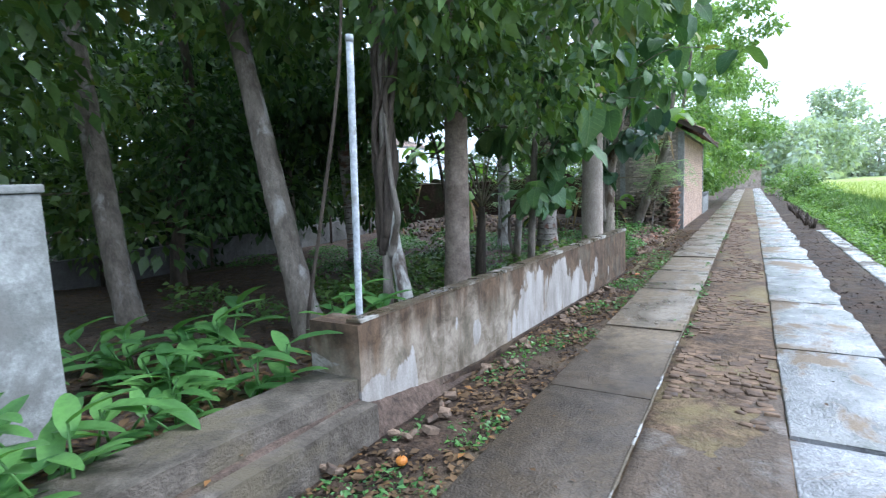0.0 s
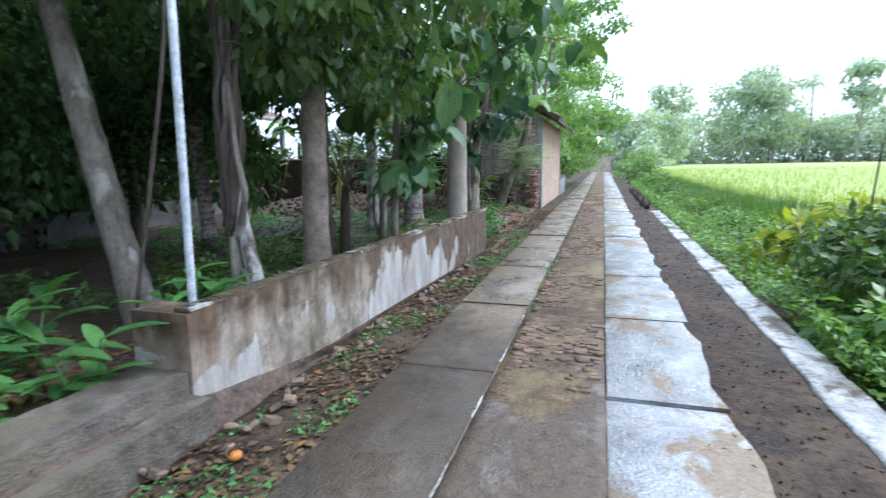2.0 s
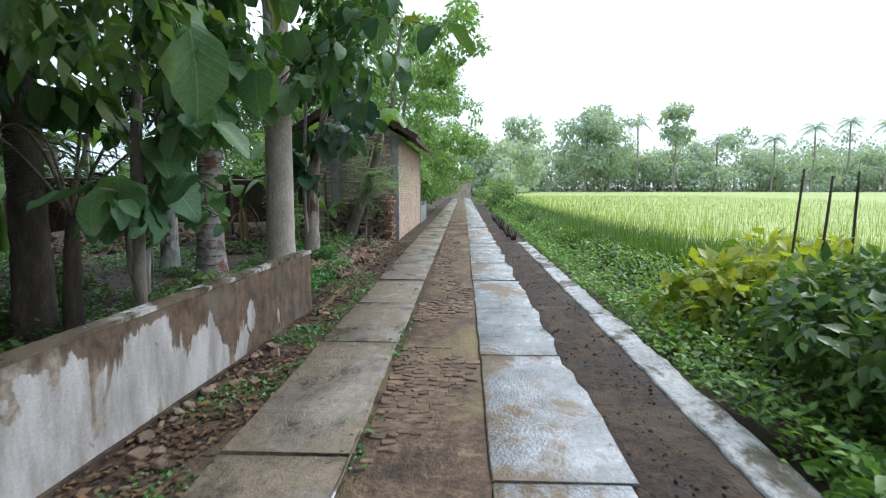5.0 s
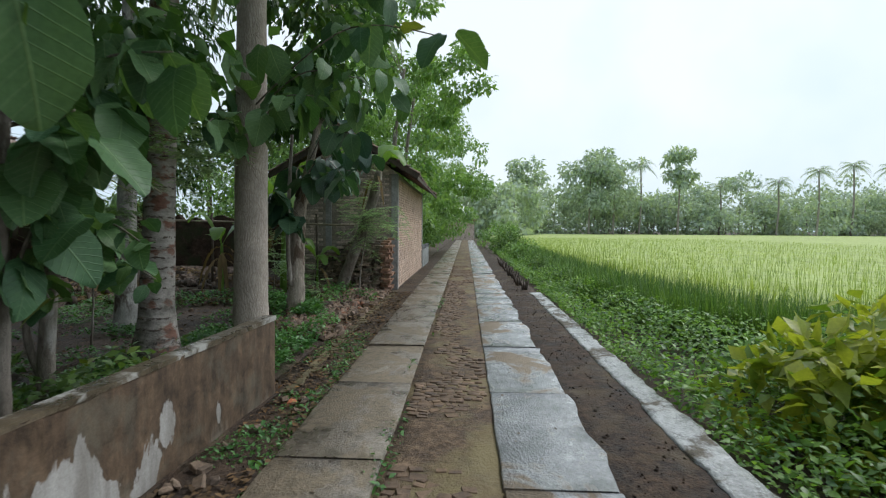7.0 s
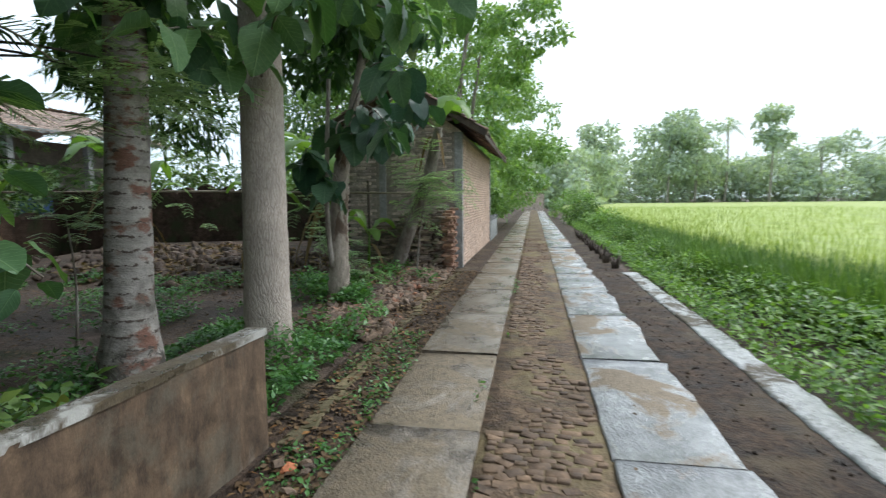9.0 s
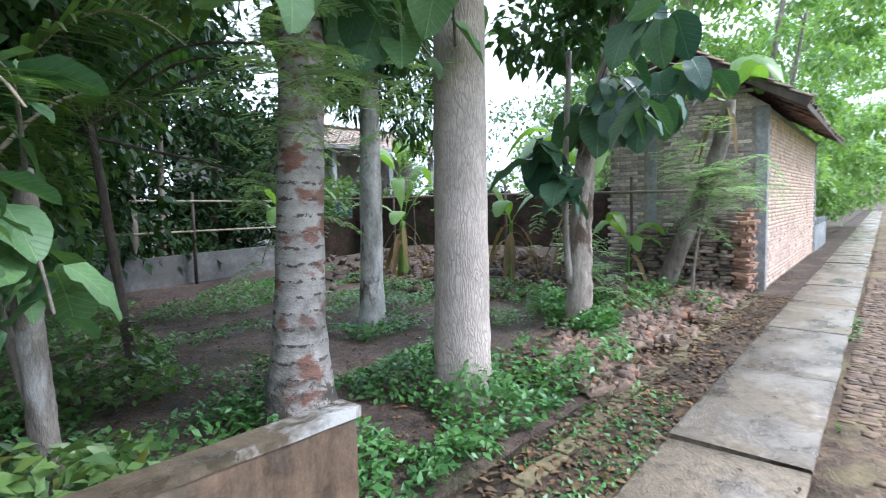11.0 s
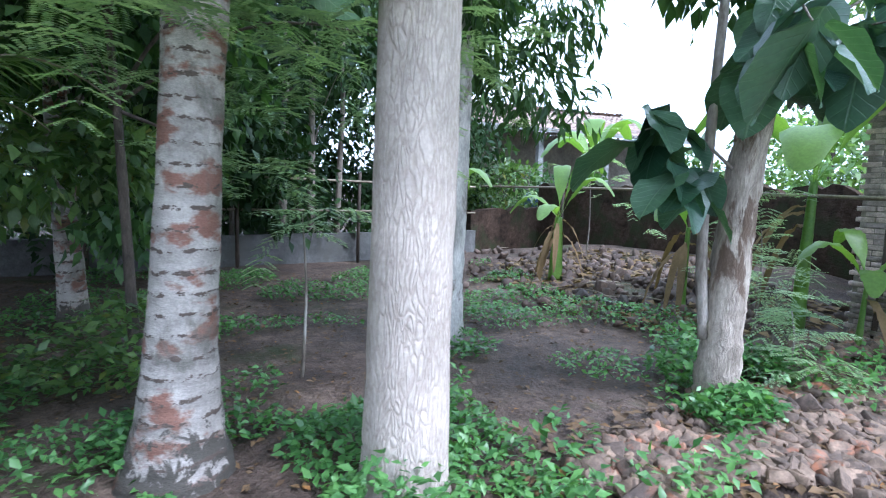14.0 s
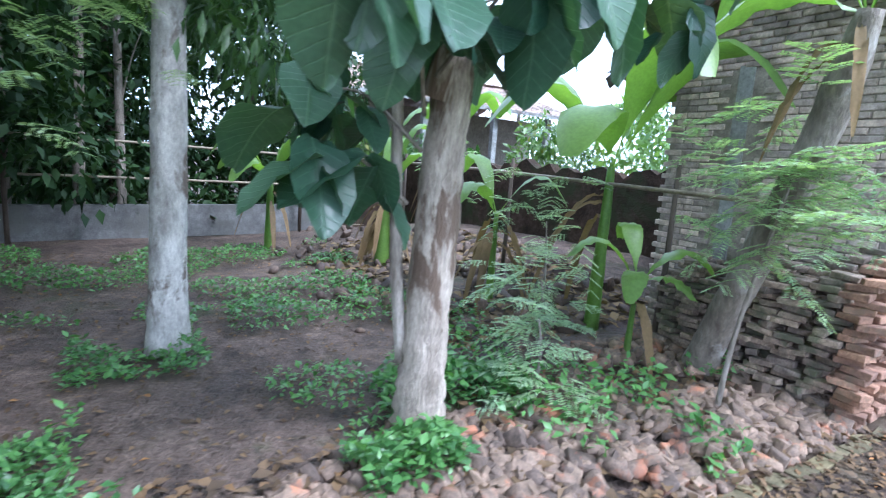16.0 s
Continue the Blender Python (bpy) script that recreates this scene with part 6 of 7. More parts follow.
bush("roadside shrub by the field", 3.0, 30, 0.9, 1.5, 1600, 0.14, M["leaf_light"], 146)
bush("roadside shrub near the bend", 2.9, 38, 1.1, 2.0, 1800, 0.16, M["leaf_mid"], 147)
bush("roadside shrub near the bend", 2.9, 47, 1.3, 2.6, 1800, 0.2, M["leaf_light"], 148)

for k, (x, y, tx, ty, h) in enumerate([(3.62, 8.62, 3.74, 8.6, 1.7), (3.72, 8.3, 3.82, 8.28, 1.62), (4.0, 8.25, 4.05, 8.25, 1.66), (4.22, 8.05, 4.22, 8.05, 1.84)]):
    st = thing("field_stake", "dark thin wooden stake among the bushes", "stake", (x, y, -0.5), "stakes on the bank")
    v_, f_ = tube(smooth_line([(x, y, -0.55), ((x + tx) / 2 + 0.02, y, h / 2), (tx, ty, h)], 8), np.linspace(0.017, 0.012, 8), 8, 0.12, k)
    part("shaft", mesh_from("shaft", v_, f_, M["dark_wood"], True), M["dark_wood"], st)

# Dry stumps of cut plants along the kerb.
for k in range(11):
    x, y = 1.52 + 0.1 * rng.random(), 17.6 + k * 1.0 + 0.3 * rng.random()
    st = thing("cut_stump", "dark dried stump of a cut hedge plant", "stump", (x, y, -0.03), "stumps along the kerb")
    for q in range(4):
        a = q * 1.7 + k
        v_, f_ = tube([(x + 0.04 * math.cos(a), y + 0.04 * math.sin(a), -0.06), (x + 0.07 * math.cos(a), y + 0.07 * math.sin(a), 0.1), (x + 0.12 * math.cos(a), y + 0.12 * math.sin(a), 0.2 + 0.08 * rng.random())], [0.03, 0.025, 0.018], 7, 0.1, k + q)
        part("stub", mesh_from("stub", v_, f_, M["dark_wood"], True), M["dark_wood"], st)


# Default leaf carries the haze in its own colour.
def far_tree(x, y, h, w, seed, low=0.12, n=620, label="hazy tall tree in the wood beyond the rice field", leaf="far_leaf_haze", bare=0.0):
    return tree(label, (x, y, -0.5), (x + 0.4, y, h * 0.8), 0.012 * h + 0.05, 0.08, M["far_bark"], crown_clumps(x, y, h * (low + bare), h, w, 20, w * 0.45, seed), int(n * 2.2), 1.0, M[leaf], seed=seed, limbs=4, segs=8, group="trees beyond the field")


rf = np.random.default_rng(150)
k_ = 0
for row, (yy, hh) in enumerate([(132, 9), (140, 13), (150, 16)]):
    for x in np.arange(4 + row * 3, 190, 8.5 + row * 1.0):
        h = hh * (0.7 + 0.5 * rf.random())
        far_tree(x + 3 * rf.random(), yy + 6 * rf.random(), h, 3.6 + 2.0 * rf.random(), 200 + k_, 0.05 if row < 2 else 0.3, 520)
        k_ += 1
far_tree(13.0, 118, 16, 3.4, 401, 0.2, 900, "tall airy tree standing before the wood")
far_tree(29, 128, 20, 5.0, 402, 0.25, 1300, "broad round-topped tall tree in the wood")
far_tree(35, 129, 20, 5.2, 403, 0.3, 1300, "broad round-topped tall tree in the wood")
far_tree(50.5, 130, 20, 3.2, 404, 0.0, 700, "tall tree with a bare pale trunk", bare=0.6)
far_tree(5.0, 95, 9, 4.5, 405, 0.05, 900, "tree beside the lane's far end")
far_tree(9.0, 105, 9, 4.5, 406, 0.05, 900, "tree beside the lane's far end")
far_tree(-6, 100, 12, 6, 407, 0.05, 1100, "tree beside the lane's far end")
far_tree(-16, 95, 13, 7, 408, 0.05, 1100, "tree beside the lane's far end")
far_tree(2.0, 112, 10, 5, 409, 0.02, 900, "tree closing the lane's far end")
# Left wood that closes the place behind the garden.
for k, (x, y) in enumerate([(-24, 2), (-25, -6), (-18, -8), (-10, -9), (-2, -12), (-28, 10), (-30, 36), (-18, 40), (-12, 36), (8, -14)]):
    tree("leafy tree closing the garden's far side", (x, y, -0.1), (x, y, 6.5), 0.2, 0.1, M["bark_dark"], crown_clumps(x, y, 0.8, 8.5 if x > -26 else 6.5, 3.8, 24, 1.3, 420 + k), 2600, 0.32, M["leaf_dark"], seed=420 + k, segs=8, group="trees closing the garden")
for k, (x, y, h) in enumerate([(42, 132, 17), (80, 126, 15), (92, 132, 17), (98, 128, 16), (104, 133, 17), (62, 134, 12), (74, 131, 13), (118, 130, 16), (126, 134, 17)]):
    p = thing("far_palm", "tall coconut palm rising over the far wood", "palm", (x, y, -0.5), "palms beyond the field")
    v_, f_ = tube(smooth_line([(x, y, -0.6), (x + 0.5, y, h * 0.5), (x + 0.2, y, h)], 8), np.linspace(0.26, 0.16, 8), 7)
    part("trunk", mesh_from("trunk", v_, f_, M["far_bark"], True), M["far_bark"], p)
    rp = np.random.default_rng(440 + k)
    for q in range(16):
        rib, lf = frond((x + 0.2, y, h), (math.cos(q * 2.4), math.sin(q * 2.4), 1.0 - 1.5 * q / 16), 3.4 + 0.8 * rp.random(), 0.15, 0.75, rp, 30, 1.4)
        fr = part("frond", mesh_from("frond", *lf, M["far_leaf_haze"]), M["far_leaf_haze"], p)
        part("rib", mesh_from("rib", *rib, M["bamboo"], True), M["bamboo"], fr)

# ---- low plants and litter on the garden side ----
def lush_plant(x, y, h, n, size, seed, label="leafy ginger-like plant with broad glossy green leaves"):
    z = ground_height(x, y)
    root = thing("leafy_plant", label, "plant", (x, y, z), "leafy plants at the entrance")
    r = np.random.default_rng(seed)
    chunks = []
    for s in range(3):
        bx, by = x + 0.1 * r.normal(), y + 0.1 * r.normal()
        top = (bx + 0.1 * r.normal(), by + 0.1 * r.normal(), z + h * (0.7 + 0.4 * r.random()))
        v, f = tube([(bx, by, z - 0.03), ((bx + top[0]) / 2, (by + top[1]) / 2, z + h * 0.45), top], [0.01, 0.008, 0.005], 6)
        part("stalk", mesh_from("stalk", v, f, M["weed"], True), M["weed"], root)
        for q in range(n):
            a = q * 2.2 + r.random() * 0.6
            p = np.array([top]) - np.array([[0, 0, 0.07 * q]])
            chunks.append(scatter(broad_shape(0.17, 0.3, 0.25, 0.01, 6), p, np.array([[math.cos(a), math.sin(a), 0.45 + 0.25 * r.normal()]]), np.array([[0, 0, 1.0]]), [size * (0.7 + 0.5 * r.random())]))
    v, f = joined(chunks)
    part("leaves", mesh_from("leaves", v, f, M["weed"], True), M["weed"], root)


for k, (x, y, h, s) in enumerate([(-2.75, 2.35, 0.3, 0.24), (-3.15, 2.45, 0.36, 0.26), (-3.5, 2.6, 0.36, 0.28), (-2.6, 1.75, 0.22, 0.2), (-2.85, 1.5, 0.25, 0.22), (-2.6, 1.15, 0.3, 0.24), (-2.95, 1.05, 0.3, 0.24), (-2.6, 0.65, 0.3, 0.24), (-3.05, 1.9, 0.3, 0.26), (-3.3, 2.1, 0.25, 0.24), (-2.7, 2.0, 0.16, 0.18), (-3.9, 2.2, 0.35, 0.28), (-4.3, 2.0, 0.35, 0.28), (-2.5, 2.9, 0.5, 0.2), (-2.45, 3.15, 0.6, 0.22)]):
    lush_plant(x, y, h * 1.1, 6, s * 1.3, 500 + k)


def area(x0, x1, y0, y1, f=0.8, s=1.0, cut=-0.05, bare=None):
    """Places in a rectangle, in patches."""
    def place(r, n):
        x, y = x0 + (x1 - x0) * r.random(4 * n), y0 + (y1 - y0) * r.random(4 * n)
        h = lumps(x, y, f, s)
        if bare is not None:
            h = np.where(bare(x, y), -1, h)
        i = np.nonzero(h > cut)[0][:n]
        i = np.resize(i, n)
        return x[i] + 0.02 * r.random(n), y[i], np.clip(0.5 + h[i] * 1.5, 0.2, 1.4)
    return place


ground_leaves("garden_weeds", "low green weeds spread over the garden soil", 14000, area(-10.5, -3.2, 7.6, 15.5, 0.9, 2.0, 0.02, lambda x, y: (x > -6.3) & (y > 10.6) & (y < 13.0)), 0.06, M["weed"], 510, lift=0.22)
ground_leaves("tree_foot_weeds", "bright green weeds round the teak's foot", 5200, area(-3.9, -2.0, 9.4, 11.9, 1.4, 3.0, -0.2), 0.066, M["weed"], 511, lift=0.3)
ground_leaves("white_trunk_weeds", "weeds at the foot of the white-barked tree", 900, area(-5.9, -4.7, 11.7, 12.7, 1.2, 5.0, -0.1), 0.062, M["weed"], 516, lift=0.25)
ground_leaves("trunk_weeds", "bright leafy weeds round the broken trunk", 2000, area(-3.9, -2.55, 13.2, 14.7, 1.6, 4.0, -0.05), 0.078, M["weed"], 512, lift=0.32)
ground_leaves("verge_weeds", "small green weeds on the verge below the wall", 4200, area(-1.88, -1.26, 1.6, 12.0, 1.3, 6.0, -0.06), 0.042, M["weed"], 513, lift=0.08)
ground_leaves("shade_weeds", "dark undergrowth in the shade of the trees", 5000, area(-6.0, -2.2, 3.6, 9.6, 0.9, 7.0, 0.05), 0.1, M["leaf_mid"], 514, lift=0.5)
ground_leaves("path_weeds", "tiny weeds between slabs and soil", 500, area(-0.62, -0.42, 5.0, 20, 0.8, 8.0, 0.15), 0.045, M["weed"], 515, lift=0.06)


def litter(name, label, n, place, size, mat, seed, lift=0.012):
    r = np.random.default_rng(seed)
    x, y, _ = place(r, n)
    z = np.array([ground_height(a, b) for a, b in zip(x, y)])
    z = np.where((x > -1.95) & (x < 1.7), np.maximum(z, -0.016), z)
    a = r.random(n) * 6.283
    along = np.stack([np.cos(a), np.sin(a), 0.15 * r.normal(size=n)], 1)
    v, f = scatter(SMALL, np.stack([x, y, z + lift + 0.012 * r.random(n)], 1), along, np.array((0, 0, 1.0)) + 0.25 * r.normal(size=(n, 3)), size * (0.5 + 0.9 * r.random(n)))
    return solo(name, mesh_from(name, v, f, mat), label, "leaf litter", kind="stuff")


litter("fallen_leaves", "brown and orange fallen leaves on the soil", 13000, area(-10.5, -2.1, 0.5, 18.5, 0.5, 9.0, -0.5), 0.055, M["leaf_litter"], 520)
litter("verge_litter", "brown fallen leaves and chips on the verge", 4600, area(-1.9, -1.25, 0.5, 17.0, 0.9, 10.0, -0.3), 0.06, M["leaf_litter"], 521, 0.006)
litter("entrance_litter", "curled brown leaves under the entrance plants", 1100, area(-4.5, -2.4, 0.2, 3.3, 0.9, 10.0, -0.5), 0.11, M["leaf_litter"], 522)
litter("path_litter", "few small leaves lying on the wet path", 180, area(-1.2, 1.6, 1.0, 20.0, 0.9, 12.0, -0.5), 0.035, M["leaf_litter"], 523, 0.025)

fruit = thing("fallen_fruit", "small orange fallen fruit on the verge", "fruit", (-1.6, 2.35, 0.0))
bm = bmesh.new()
bmesh.ops.create_icosphere(bm, subdivisions=2, radius=0.035, matrix=Matrix.Translation((-1.6, 2.35, 0.015)) @ Matrix.Diagonal((1, 1, 0.82, 1)))
part("flesh", bm, M["fruit"], fruit)
v_, f_ = tube([(-1.6, 2.35, 0.04), (-1.595, 2.352, 0.055)], [0.004, 0.003], 6)
part("stalk", mesh_from("stalk", v_, f_, M["dark_wood"]), M["dark_wood"], fruit)

# ---- pieces: slabs, bricks, rubble ----
def slab_mesh(x0, x1, length, thick, seed, wander):
    """A cast slab with chipped, wavering sides; origin at its near end."""
    n = 10
    v, top = [], []
    for i in range(n + 1):
        y = 0.012 + (length - 0.024) * i / n
        a = x0 + 0.012 * noise.noise((y * 3, seed, 1))
        b = x1 + wander * noise.noise((y * 1.3, seed, 4)) + wander * 0.5 * noise.noise((y * 5, seed, 6))
        v += [(a, y, -thick), (a, y, -0.008), (a + 0.01, y, 0), (b - 0.01, y, 0.0), (b, y, -0.008), (b, y, -thick)]
    f = [(6 * i + k, 6 * i + k + 1, 6 * i + k + 7, 6 * i + k + 6) for i in range(n) for k in range(5)]
    f += [(0, 5, 4, 1), (1, 4, 3, 2), (6 * n, 6 * n + 1, 6 * n + 4, 6 * n + 5), (6 * n + 1, 6 * n + 2, 6 * n + 3, 6 * n + 4)]
    f = [tuple(q[::-1]) for q in f[:5 * n]] + f[5 * n:]
    return np.array(v), np.array(f)


def lay_strip(name, label, x0, x1, joints, mat, wander, seed):
    root = thing(name, label, "paving", (0, 0, 0), kind="structure")
    kinds = {}
    for k, (a, b) in enumerate(zip(joints, joints[1:])):
        ln = round(b - a, 2)
        key = (ln, k % 5)
        if key not in kinds:
            kinds[key] = mesh_from("slab", *slab_mesh(x0, x1, ln, 0.09, seed + k % 5 * 3.7, wander), mat)
        s = new("slab", kinds[key])
        s.parent = root
        s.location = (0, a, 0.006 * rng.normal() * 0.5 + 0.004)
        s.rotation_euler = (0.002 * rng.normal(), 0.004 * rng.normal(), 0.002 * rng.normal())
    return root


left_joints = [-5.3, -3.5, -1.7, 0.1, 1.97, 3.82, 5.66, 7.78, 9.52, 11.2, 12.95, 14.78] + [round(14.78 + 1.87 * k, 2) for k in range(1, 32)]
right_joints = [-5.6, -3.8, -2.0, -0.1, 1.75, 3.6, 5.43, 7.44, 9.28, 11.19, 13.05] + [round(13.05 + 1.87 * k, 2) for k in range(1, 33)]
lay_strip("left_track", "damp brown concrete slabs of the wheel track near the wall", -1.25, -0.5, left_joints, M["left_slab"], 0.012, 1.0)
lay_strip("right_track", "rain-wet pale concrete slabs of the wheel track near the field", 0.29, 1.02, right_joints, M["right_slab"], 0.085, 40.0)


def brick_mesh(name, sx, sy, sz, mat, seed, worn=0.006):
    bm_ = bmesh.new()
    bmesh.ops.create_cube(bm_, size=1)
    bmesh.ops.scale(bm_, vec=(sx, sy, sz), verts=bm_.verts)
    bmesh.ops.bevel(bm_, geom=bm_.edges[:], offset=min(sx, sy, sz) * 0.09, segments=1, affect="EDGES")
    for v in bm_.verts:
        v.co += worn * noise.noise_vector(v.co * 9 + Vector((seed * 3.3, 0, 0)))
    me = bpy.data.meshes.new(name)
    bm_.to_mesh(me)
    bm_.free()
    me.materials.append(mat)
    return me


def chunk_mesh(name, size, mat, seed):
    """A broken lump: a coarse ball knocked out of shape."""
    bm_ = bmesh.new()
    bmesh.ops.create_icosphere(bm_, subdivisions=1, radius=size)
    r = random.Random(seed)
    s = (1.0 + 0.5 * r.random(), 0.7 + 0.4 * r.random(), 0.45 + 0.25 * r.random())
    for v in bm_.verts:
        v.co = Vector((v.co.x * s[0], v.co.y * s[1], v.co.z * s[2])) * (0.75 + 0.5 * r.random())
    me = bpy.data.meshes.new(name)
    bm_.to_mesh(me)
    bm_.free()
    me.materials.append(mat)
    return me


def set_piece(name, me, parent, at, turn):
    ob = new(name, me)
    ob.parent = parent
    ob.location = Vector(at) - parent.location
    ob.rotation_euler = turn
    return ob


def merged(meshes, places, name, mat, parent):
    """Many pieces as one mesh: places are (mesh number, place, turn, size)."""
    chunks = []
    raw = []
    for me in meshes:
        me.calc_loop_triangles()
        co = np.empty(len(me.vertices) * 3, dtype=np.float32)
        me.vertices.foreach_get("co", co)
        tri = np.empty(len(me.loop_triangles) * 3, dtype=np.int32)
        me.loop_triangles.foreach_get("vertices", tri)
        raw.append((co.reshape(-1, 3), tri.reshape(-1, 3)))
    for k, at, turn, s in places:
        m = np.array(Euler(turn).to_matrix())
        chunks.append((raw[k][0] @ m.T * s + np.array(at), raw[k][1]))
    ob = part(name, mesh_from(name, *joined(chunks), mat), mat, parent)
    return tagged(ob, kind="stuff")


# House walls: courses of brick.
def brick_wall(parent, along, fixed, a0, a1, z0, z1, mat_one, mat_many, limit_z, skip, seed, push):
    """Courses on one face; those under limit_z are single pieces, the rest one mesh."""
    r = np.random.default_rng(seed)
    ln, hg = 0.215, 0.058
    if along == "x":
        kinds = [brick_mesh("brick", ln, 0.09, hg, mat_one, seed + k) for k in range(4)]
    else:
        kinds = [brick_mesh("brick", 0.09, ln, hg, mat_one, seed + k) for k in range(4)]
    rest, singles = [], 0
    for i in range(int((z1 - z0) / 0.068)):
        z = z0 + i * 0.068 + hg / 2
        o = (i % 2) * 0.115
        for j in range(-1, int((a1 - a0) / 0.23) + 1):
            a = a0 + o + j * 0.23 + ln / 2
            if a - ln / 2 < a0 or a + ln / 2 > a1 or skip(a, z):
                continue
            d = fixed + push * (0.004 * r.normal())
            at = (a, d, z) if along == "x" else (d, a, z)
            turn = (0, 0, 0.01 * r.normal())
            k = int(r.integers(4))
            if limit_z[0] < z < limit_z[1] and singles < 300:
                set_piece("brick", kinds[k], parent, at, turn)
                singles += 1
            else:
                rest.append((k, at, turn, 1.0))
    return merged(kinds, rest, "brick_courses", mat_many, parent)


south = thing("house_wall_south", "rough red brick side wall of the house", "wall", (-3.0, 17.15, 0), kind="structure")
brick_wall(south, "x", HY0 + 0.035, HX0, HX1 - 0.17, 0.0, 4.0, M["brick"], M["brick_many"], (0.95, 2.7), lambda a, z: z > RIDGE_Z - 0.2 - 0.61 * abs(a - RIDGE_X) or (z < 2.95 and abs(a + 3.47) < 0.2), 600, 1)
front = thing("house_wall_front", "tan brick front wall of the house along the path", "wall", (-1.7, 20.8, 0), kind="structure")
brick_wall(front, "y", HX1 - 0.048, HY0 + 0.16, HY1 - 0.15, 0.0, 2.9, M["house_front"], M["house_front"], (0.3, 1.2), lambda a, z: False, 610, 1)

for ob_ in (house, south, front):
    ob_.location += Vector((-0.03, 0.42, 0))

# Stack of loose old bricks before the house.
stack = thing("brick_stack", "rough dry stack of old mossy bricks by the house", "brick stack", (-2.5, 17.0, 0))
kinds = [brick_mesh("brick", 0.2, 0.1, 0.05, M["stack_brick"], 620 + k, 0.016) for k in range(5)]
reds = [brick_mesh("brick", 0.2, 0.11, 0.05, M["stack_red"], 630 + k, 0.018) for k in range(5)]
rs = np.random.default_rng(625)
rest, cnt = [], 0
for row, y in enumerate((16.78, 16.98, 17.18, 17.38)):
    for i in range(25):
        z = -0.03 + i * 0.056 + 0.028
        top = 1.0 + 0.06 * row
        for j in range(8):
            x = -3.5 + j * 0.222 + (i % 3) * 0.045 + 0.02 * rs.normal()
            lim = top * (0.84 + 0.04 * j + 0.08 * math.sin(j * 1.9 + row)) if j < 6 else top + 0.16
            if z > lim or x > -1.74:
                continue
            at, turn, k = (x, y + 0.03 * rs.normal(), z), (0.05 * rs.normal(), 0.05 * rs.normal(), 0.16 * rs.normal() + (1.57 if rs.random() < 0.1 else 0)), int(rs.integers(5))
            if row == 0 or j >= 6:
                if cnt < 290:
                    set_piece("brick", reds[k] if j >= 7 else kinds[k], stack, at, turn)
                    cnt += 1
                    continue
            rest.append((k, at, turn, 1.0))
merged(kinds, rest, "brick_core", M["stack_many"], stack)

# Mossy brick edging beside the path.
edging = thing("brick_edging", "mossy bricks laid end to end along the path", "edging", (-1.72, 12.5, -0.03))
ek = [brick_mesh("brick", 0.11, 0.21, 0.05, M["mossy"], 640 + k, 0.008) for k in range(4)]
y = 9.3
while y < 17.0:
    set_piece("brick", ek[int(rng.integers(4))], edging, (-1.72 + 0.02 * rng.normal() + (0.06 if y < 11 else 0), y, -0.03), (0.04 * rng.normal(), 0.05 * rng.normal(), 0.08 * rng.normal()))
    y += 0.225 + 0.03 * rng.random()

# Rubble beds.
rubble = thing("rubble_bed", "broken bricks and stones heaped beside the edging", "rubble", (-2.3, 14.0, -0.03))
rk = [chunk_mesh("stone", 0.046 + 0.012 * k, M["rubble"], 650 + k) for k in range(4)] + [brick_mesh("stone", 0.075 + 0.02 * k, 0.07 + 0.01 * k, 0.048 + 0.004 * k, M["rubble"], 660 + k, 0.026) for k in range(6)]
rest, cnt = [], 0
for k in range(2500):
    y = 11.7 + 5.6 * rng.random()
    wide = 0.75 + 1.15 * min(1, max(0, (y - 12.0) / 3.0))
    x = -1.84 - wide * rng.random() ** 1.3
    if noise.noise((x * 1.3, y * 1.3, 7)) < -0.25:
        continue
    heap = 0.05 * max(0, noise.noise((x * 1.1, y * 1.1, 2))) + 0.03 * max(0, (y - 14) / 3)
    at, turn, q = (x, y, ground_height(x, y) + 0.015 + heap + 0.02 * rng.random()), (0.5 * rng.normal(), 0.5 * rng.normal(), 6.3 * rng.random()), int(rng.integers(10))
    if cnt < 295 and x > -2.5:
        set_piece("stone", rk[q], rubble, at, turn)
        cnt += 1
    else:
        rest.append((q, at, turn, 0.8 + 0.4 * rng.random()))
merged(rk, rest, "stone_bed", M["rubble_many"], rubble)
heap = thing("rubbish_heap", "dark heap of rubble and dead leaves round the bananas", "rubble", (-7.5, 16.0, 0.0))
rest = []
for k in range(420):
    x, y = -7.2 + 2.0 * rng.normal(), 16.6 + 1.1 * rng.normal()
    if y > 18.6 or x > -4.4:
        continue
    rest.append((int(rng.integers(10)), (x, y, ground_height(x, y) + 0.02 + 0.05 * rng.random()), (rng.normal(), rng.normal(), 6 * rng.random()), 0.9 + 0.8 * rng.random()))
merged(rk, rest, "stone_bed", M["heap"], heap)
for k in range(16):
    x, y, a, ln = -7.0 + 1.6 * rng.normal(), 15.8 + 0.8 * rng.normal(), 6.28 * rng.random(), 0.3 + 0.6 * rng.random()
    z = ground_height(x, y) + 0.07
    v_, f_ = tube([(x, y, z), (x + ln / 2 * math.cos(a), y + ln / 2 * math.sin(a), z + 0.05), (x + ln * math.cos(a), y + ln * math.sin(a), z + 0.02)], [0.012, 0.01, 0.006], 6, 0.1, k)
    part("stick", mesh_from("stick", v_, f_, M["bamboo"], True), M["bamboo"], heap)
litter("rubble_litter", "dead brown leaves caught among the rubble", 1500, area(-3.2, -1.8, 11.7, 17.2, 0.7, 14.0, -0.5), 0.1, M["leaf_litter"], 527, 0.05)
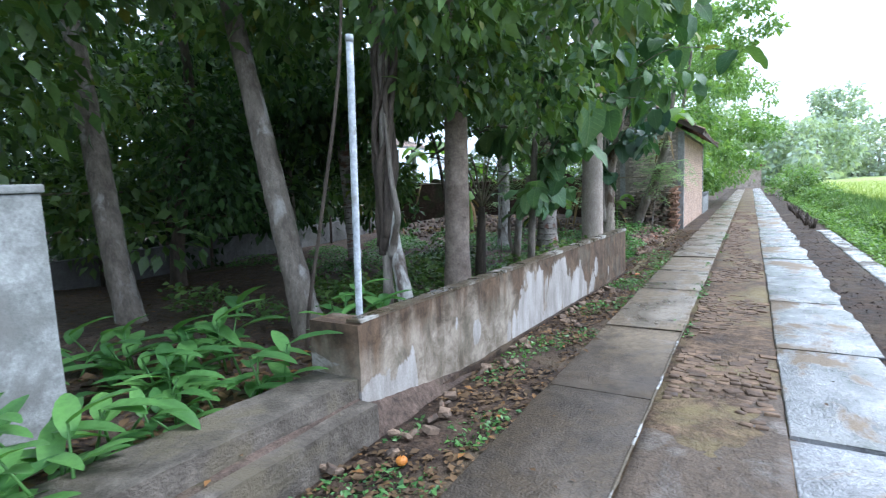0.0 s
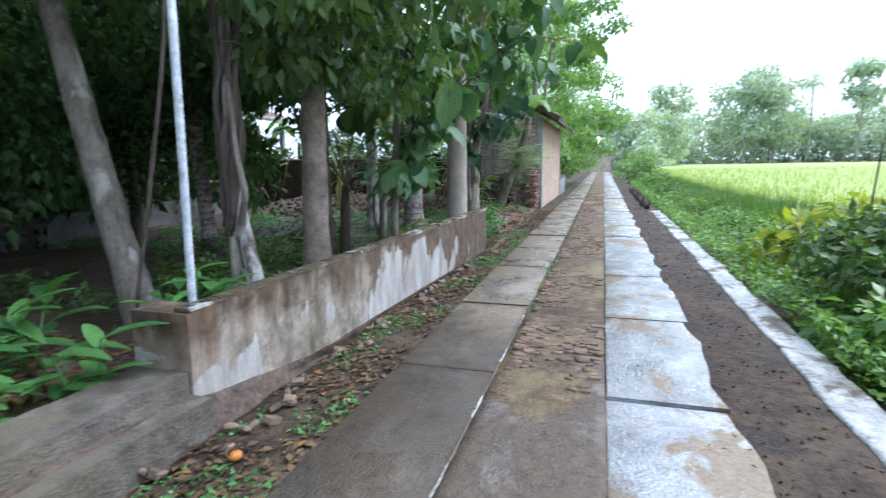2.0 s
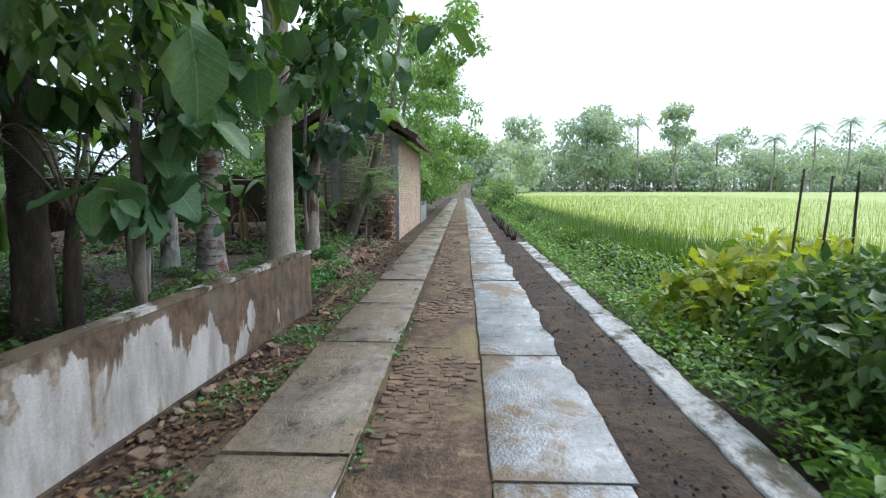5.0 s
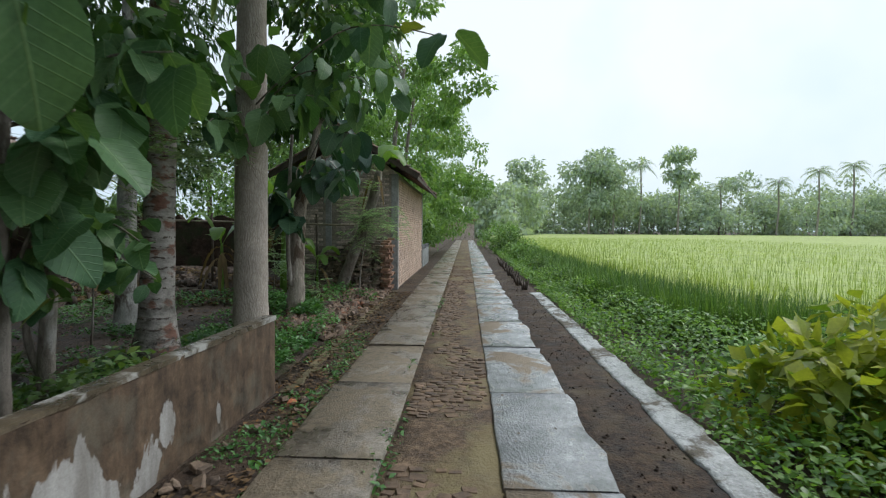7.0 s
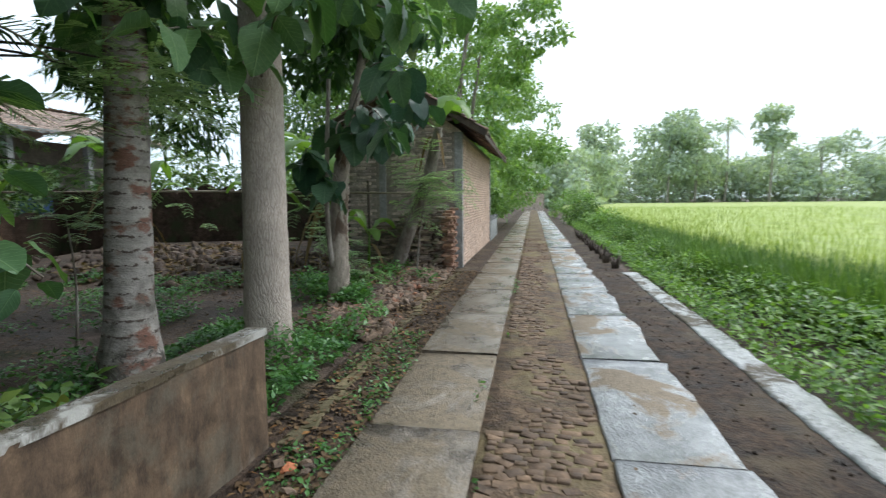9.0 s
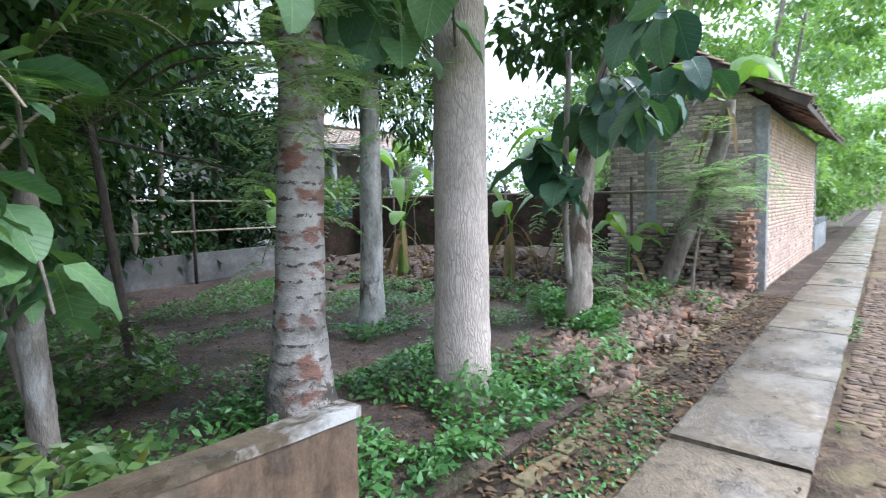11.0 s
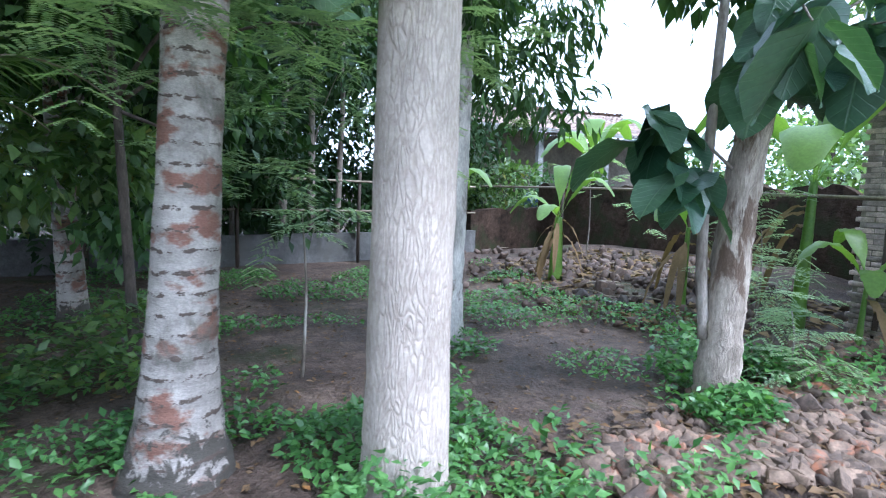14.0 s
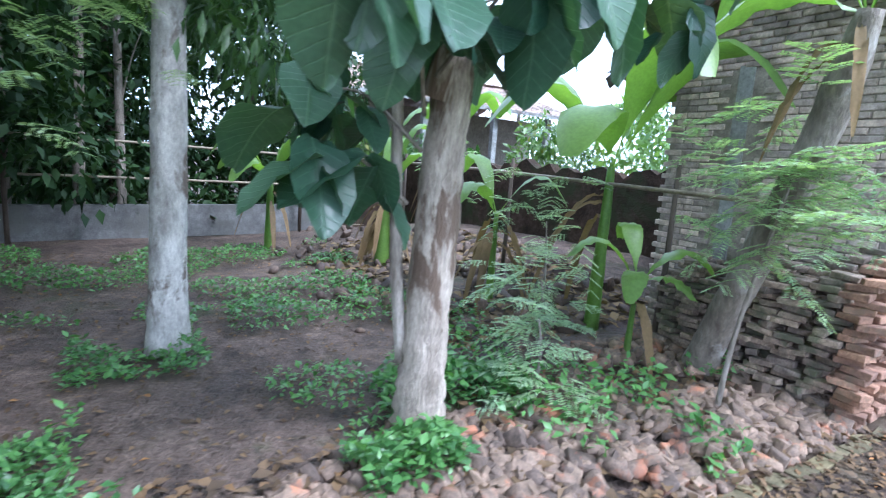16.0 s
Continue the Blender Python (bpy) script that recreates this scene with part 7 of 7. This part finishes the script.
ground_leaves("rubble_weeds", "sparse green weeds growing through the rubble", 700, area(-2.9, -1.85, 11.8, 16.6, 1.6, 15.0, 0.16), 0.075, M["weed"], 528, lift=0.28)
litter("heap_litter", "dead brown leaves on the rubbish heap", 1500, area(-10, -4.4, 14.8, 18.4, 0.7, 13.0, -0.4), 0.17, M["leaf_dry"], 526, 0.05)

# Stones and bricks fallen at the wall's foot.
foot = thing("fallen_stones", "fallen bricks and stones at the foot of the wall", "rubble", (-1.75, 3.0, 0.0))
fk = [chunk_mesh("stone", 0.026 + 0.007 * k, M["rubble"], 670 + k) for k in range(4)] + [brick_mesh("stone", 0.06 + 0.02 * k, 0.06 + 0.01 * k, 0.04, M["rubble"], 674 + k, 0.02) for k in range(3)]
for k in range(54):
    y = 2.1 + 6.9 * rng.random() ** 1.6
    set_piece("stone", fk[int(rng.integers(7))], foot, (wall_x(y) + 0.1 + 0.3 * rng.random() ** 1.5, y, 0.0 + 0.012 * rng.random()), (0.4 * rng.normal(), 0.4 * rng.normal(), 6 * rng.random()))
chips = thing("brick_chips", "broken brick chips trodden into the middle of the path", "rubble", (-0.1, 8, -0.02))
ck = [brick_mesh("chip", 0.055 + 0.014 * k, 0.042 + 0.006 * k, 0.034, M["chip"], 680 + k, 0.012) for k in range(6)]
rest, cnt, y = [], 0, 3.7
while y < 26:
    x = -0.47 + 0.03 * rng.random()
    while x < 0.24:
        q = int(rng.integers(6))
        wide = 0.055 + 0.014 * q
        x += wide / 2 + 0.006 + 0.012 * rng.random()
        bare = noise.noise((x * 1.6, y * 0.8, 5)) + 0.35 * noise.noise((x * 6, y * 5, 8)) - (0.25 if x > 0.1 else 0.0)
        if bare > -0.02 and x < 0.24:
            at, turn = (x, y + 0.016 * rng.normal(), -0.0245 + 0.007 * rng.random()), (0.05 * rng.normal(), 0.05 * rng.normal(), 0.22 * rng.normal())
            if cnt < 295 and 4.4 < y < 9:
                set_piece("chip", ck[q], chips, at, turn)
                cnt += 1
            else:
                rest.append((q, at, turn, 1.0))
        x += wide / 2
    y += 0.068 + 0.012 * rng.random()
merged(ck, rest, "chip_bed", M["chip_many"], chips)
chip = set_piece("red_brick_piece", chunk_mesh("red_brick_piece", 0.05, M["red_brick_chip"], 690), fruit, (-1.5, 8.9, 0.0), (0.2, 0.1, 1.0))
chip.parent = None
chip.location = (-1.5, 8.9, 0.0)
tagged(chip, "bright red piece of broken brick on the verge", "brick")

# Clods of soil on the bare shoulder and the verge.
clods = thing("soil_clods", "small clods and grit on the wet soil beside the slabs", "soil", (1.3, 6, -0.02))
dk = [chunk_mesh("clod", 0.006 + 0.0025 * k, M["dark_soil"], 700 + k) for k in range(5)]
rest = []
for k in range(1500):
    y = 0.6 + 20 * rng.random() ** 1.4
    x = (1.06 + 0.55 * rng.random()) if k % 3 else (-1.78 + 0.5 * rng.random())
    rest.append((int(rng.integers(5)), (x, y, -0.019), (rng.normal(), rng.normal(), 6 * rng.random()), 0.6 + 0.7 * rng.random()))
tagged(merged(dk, rest, "clod_bed", M["dark_soil"], clods), kind="stuff")
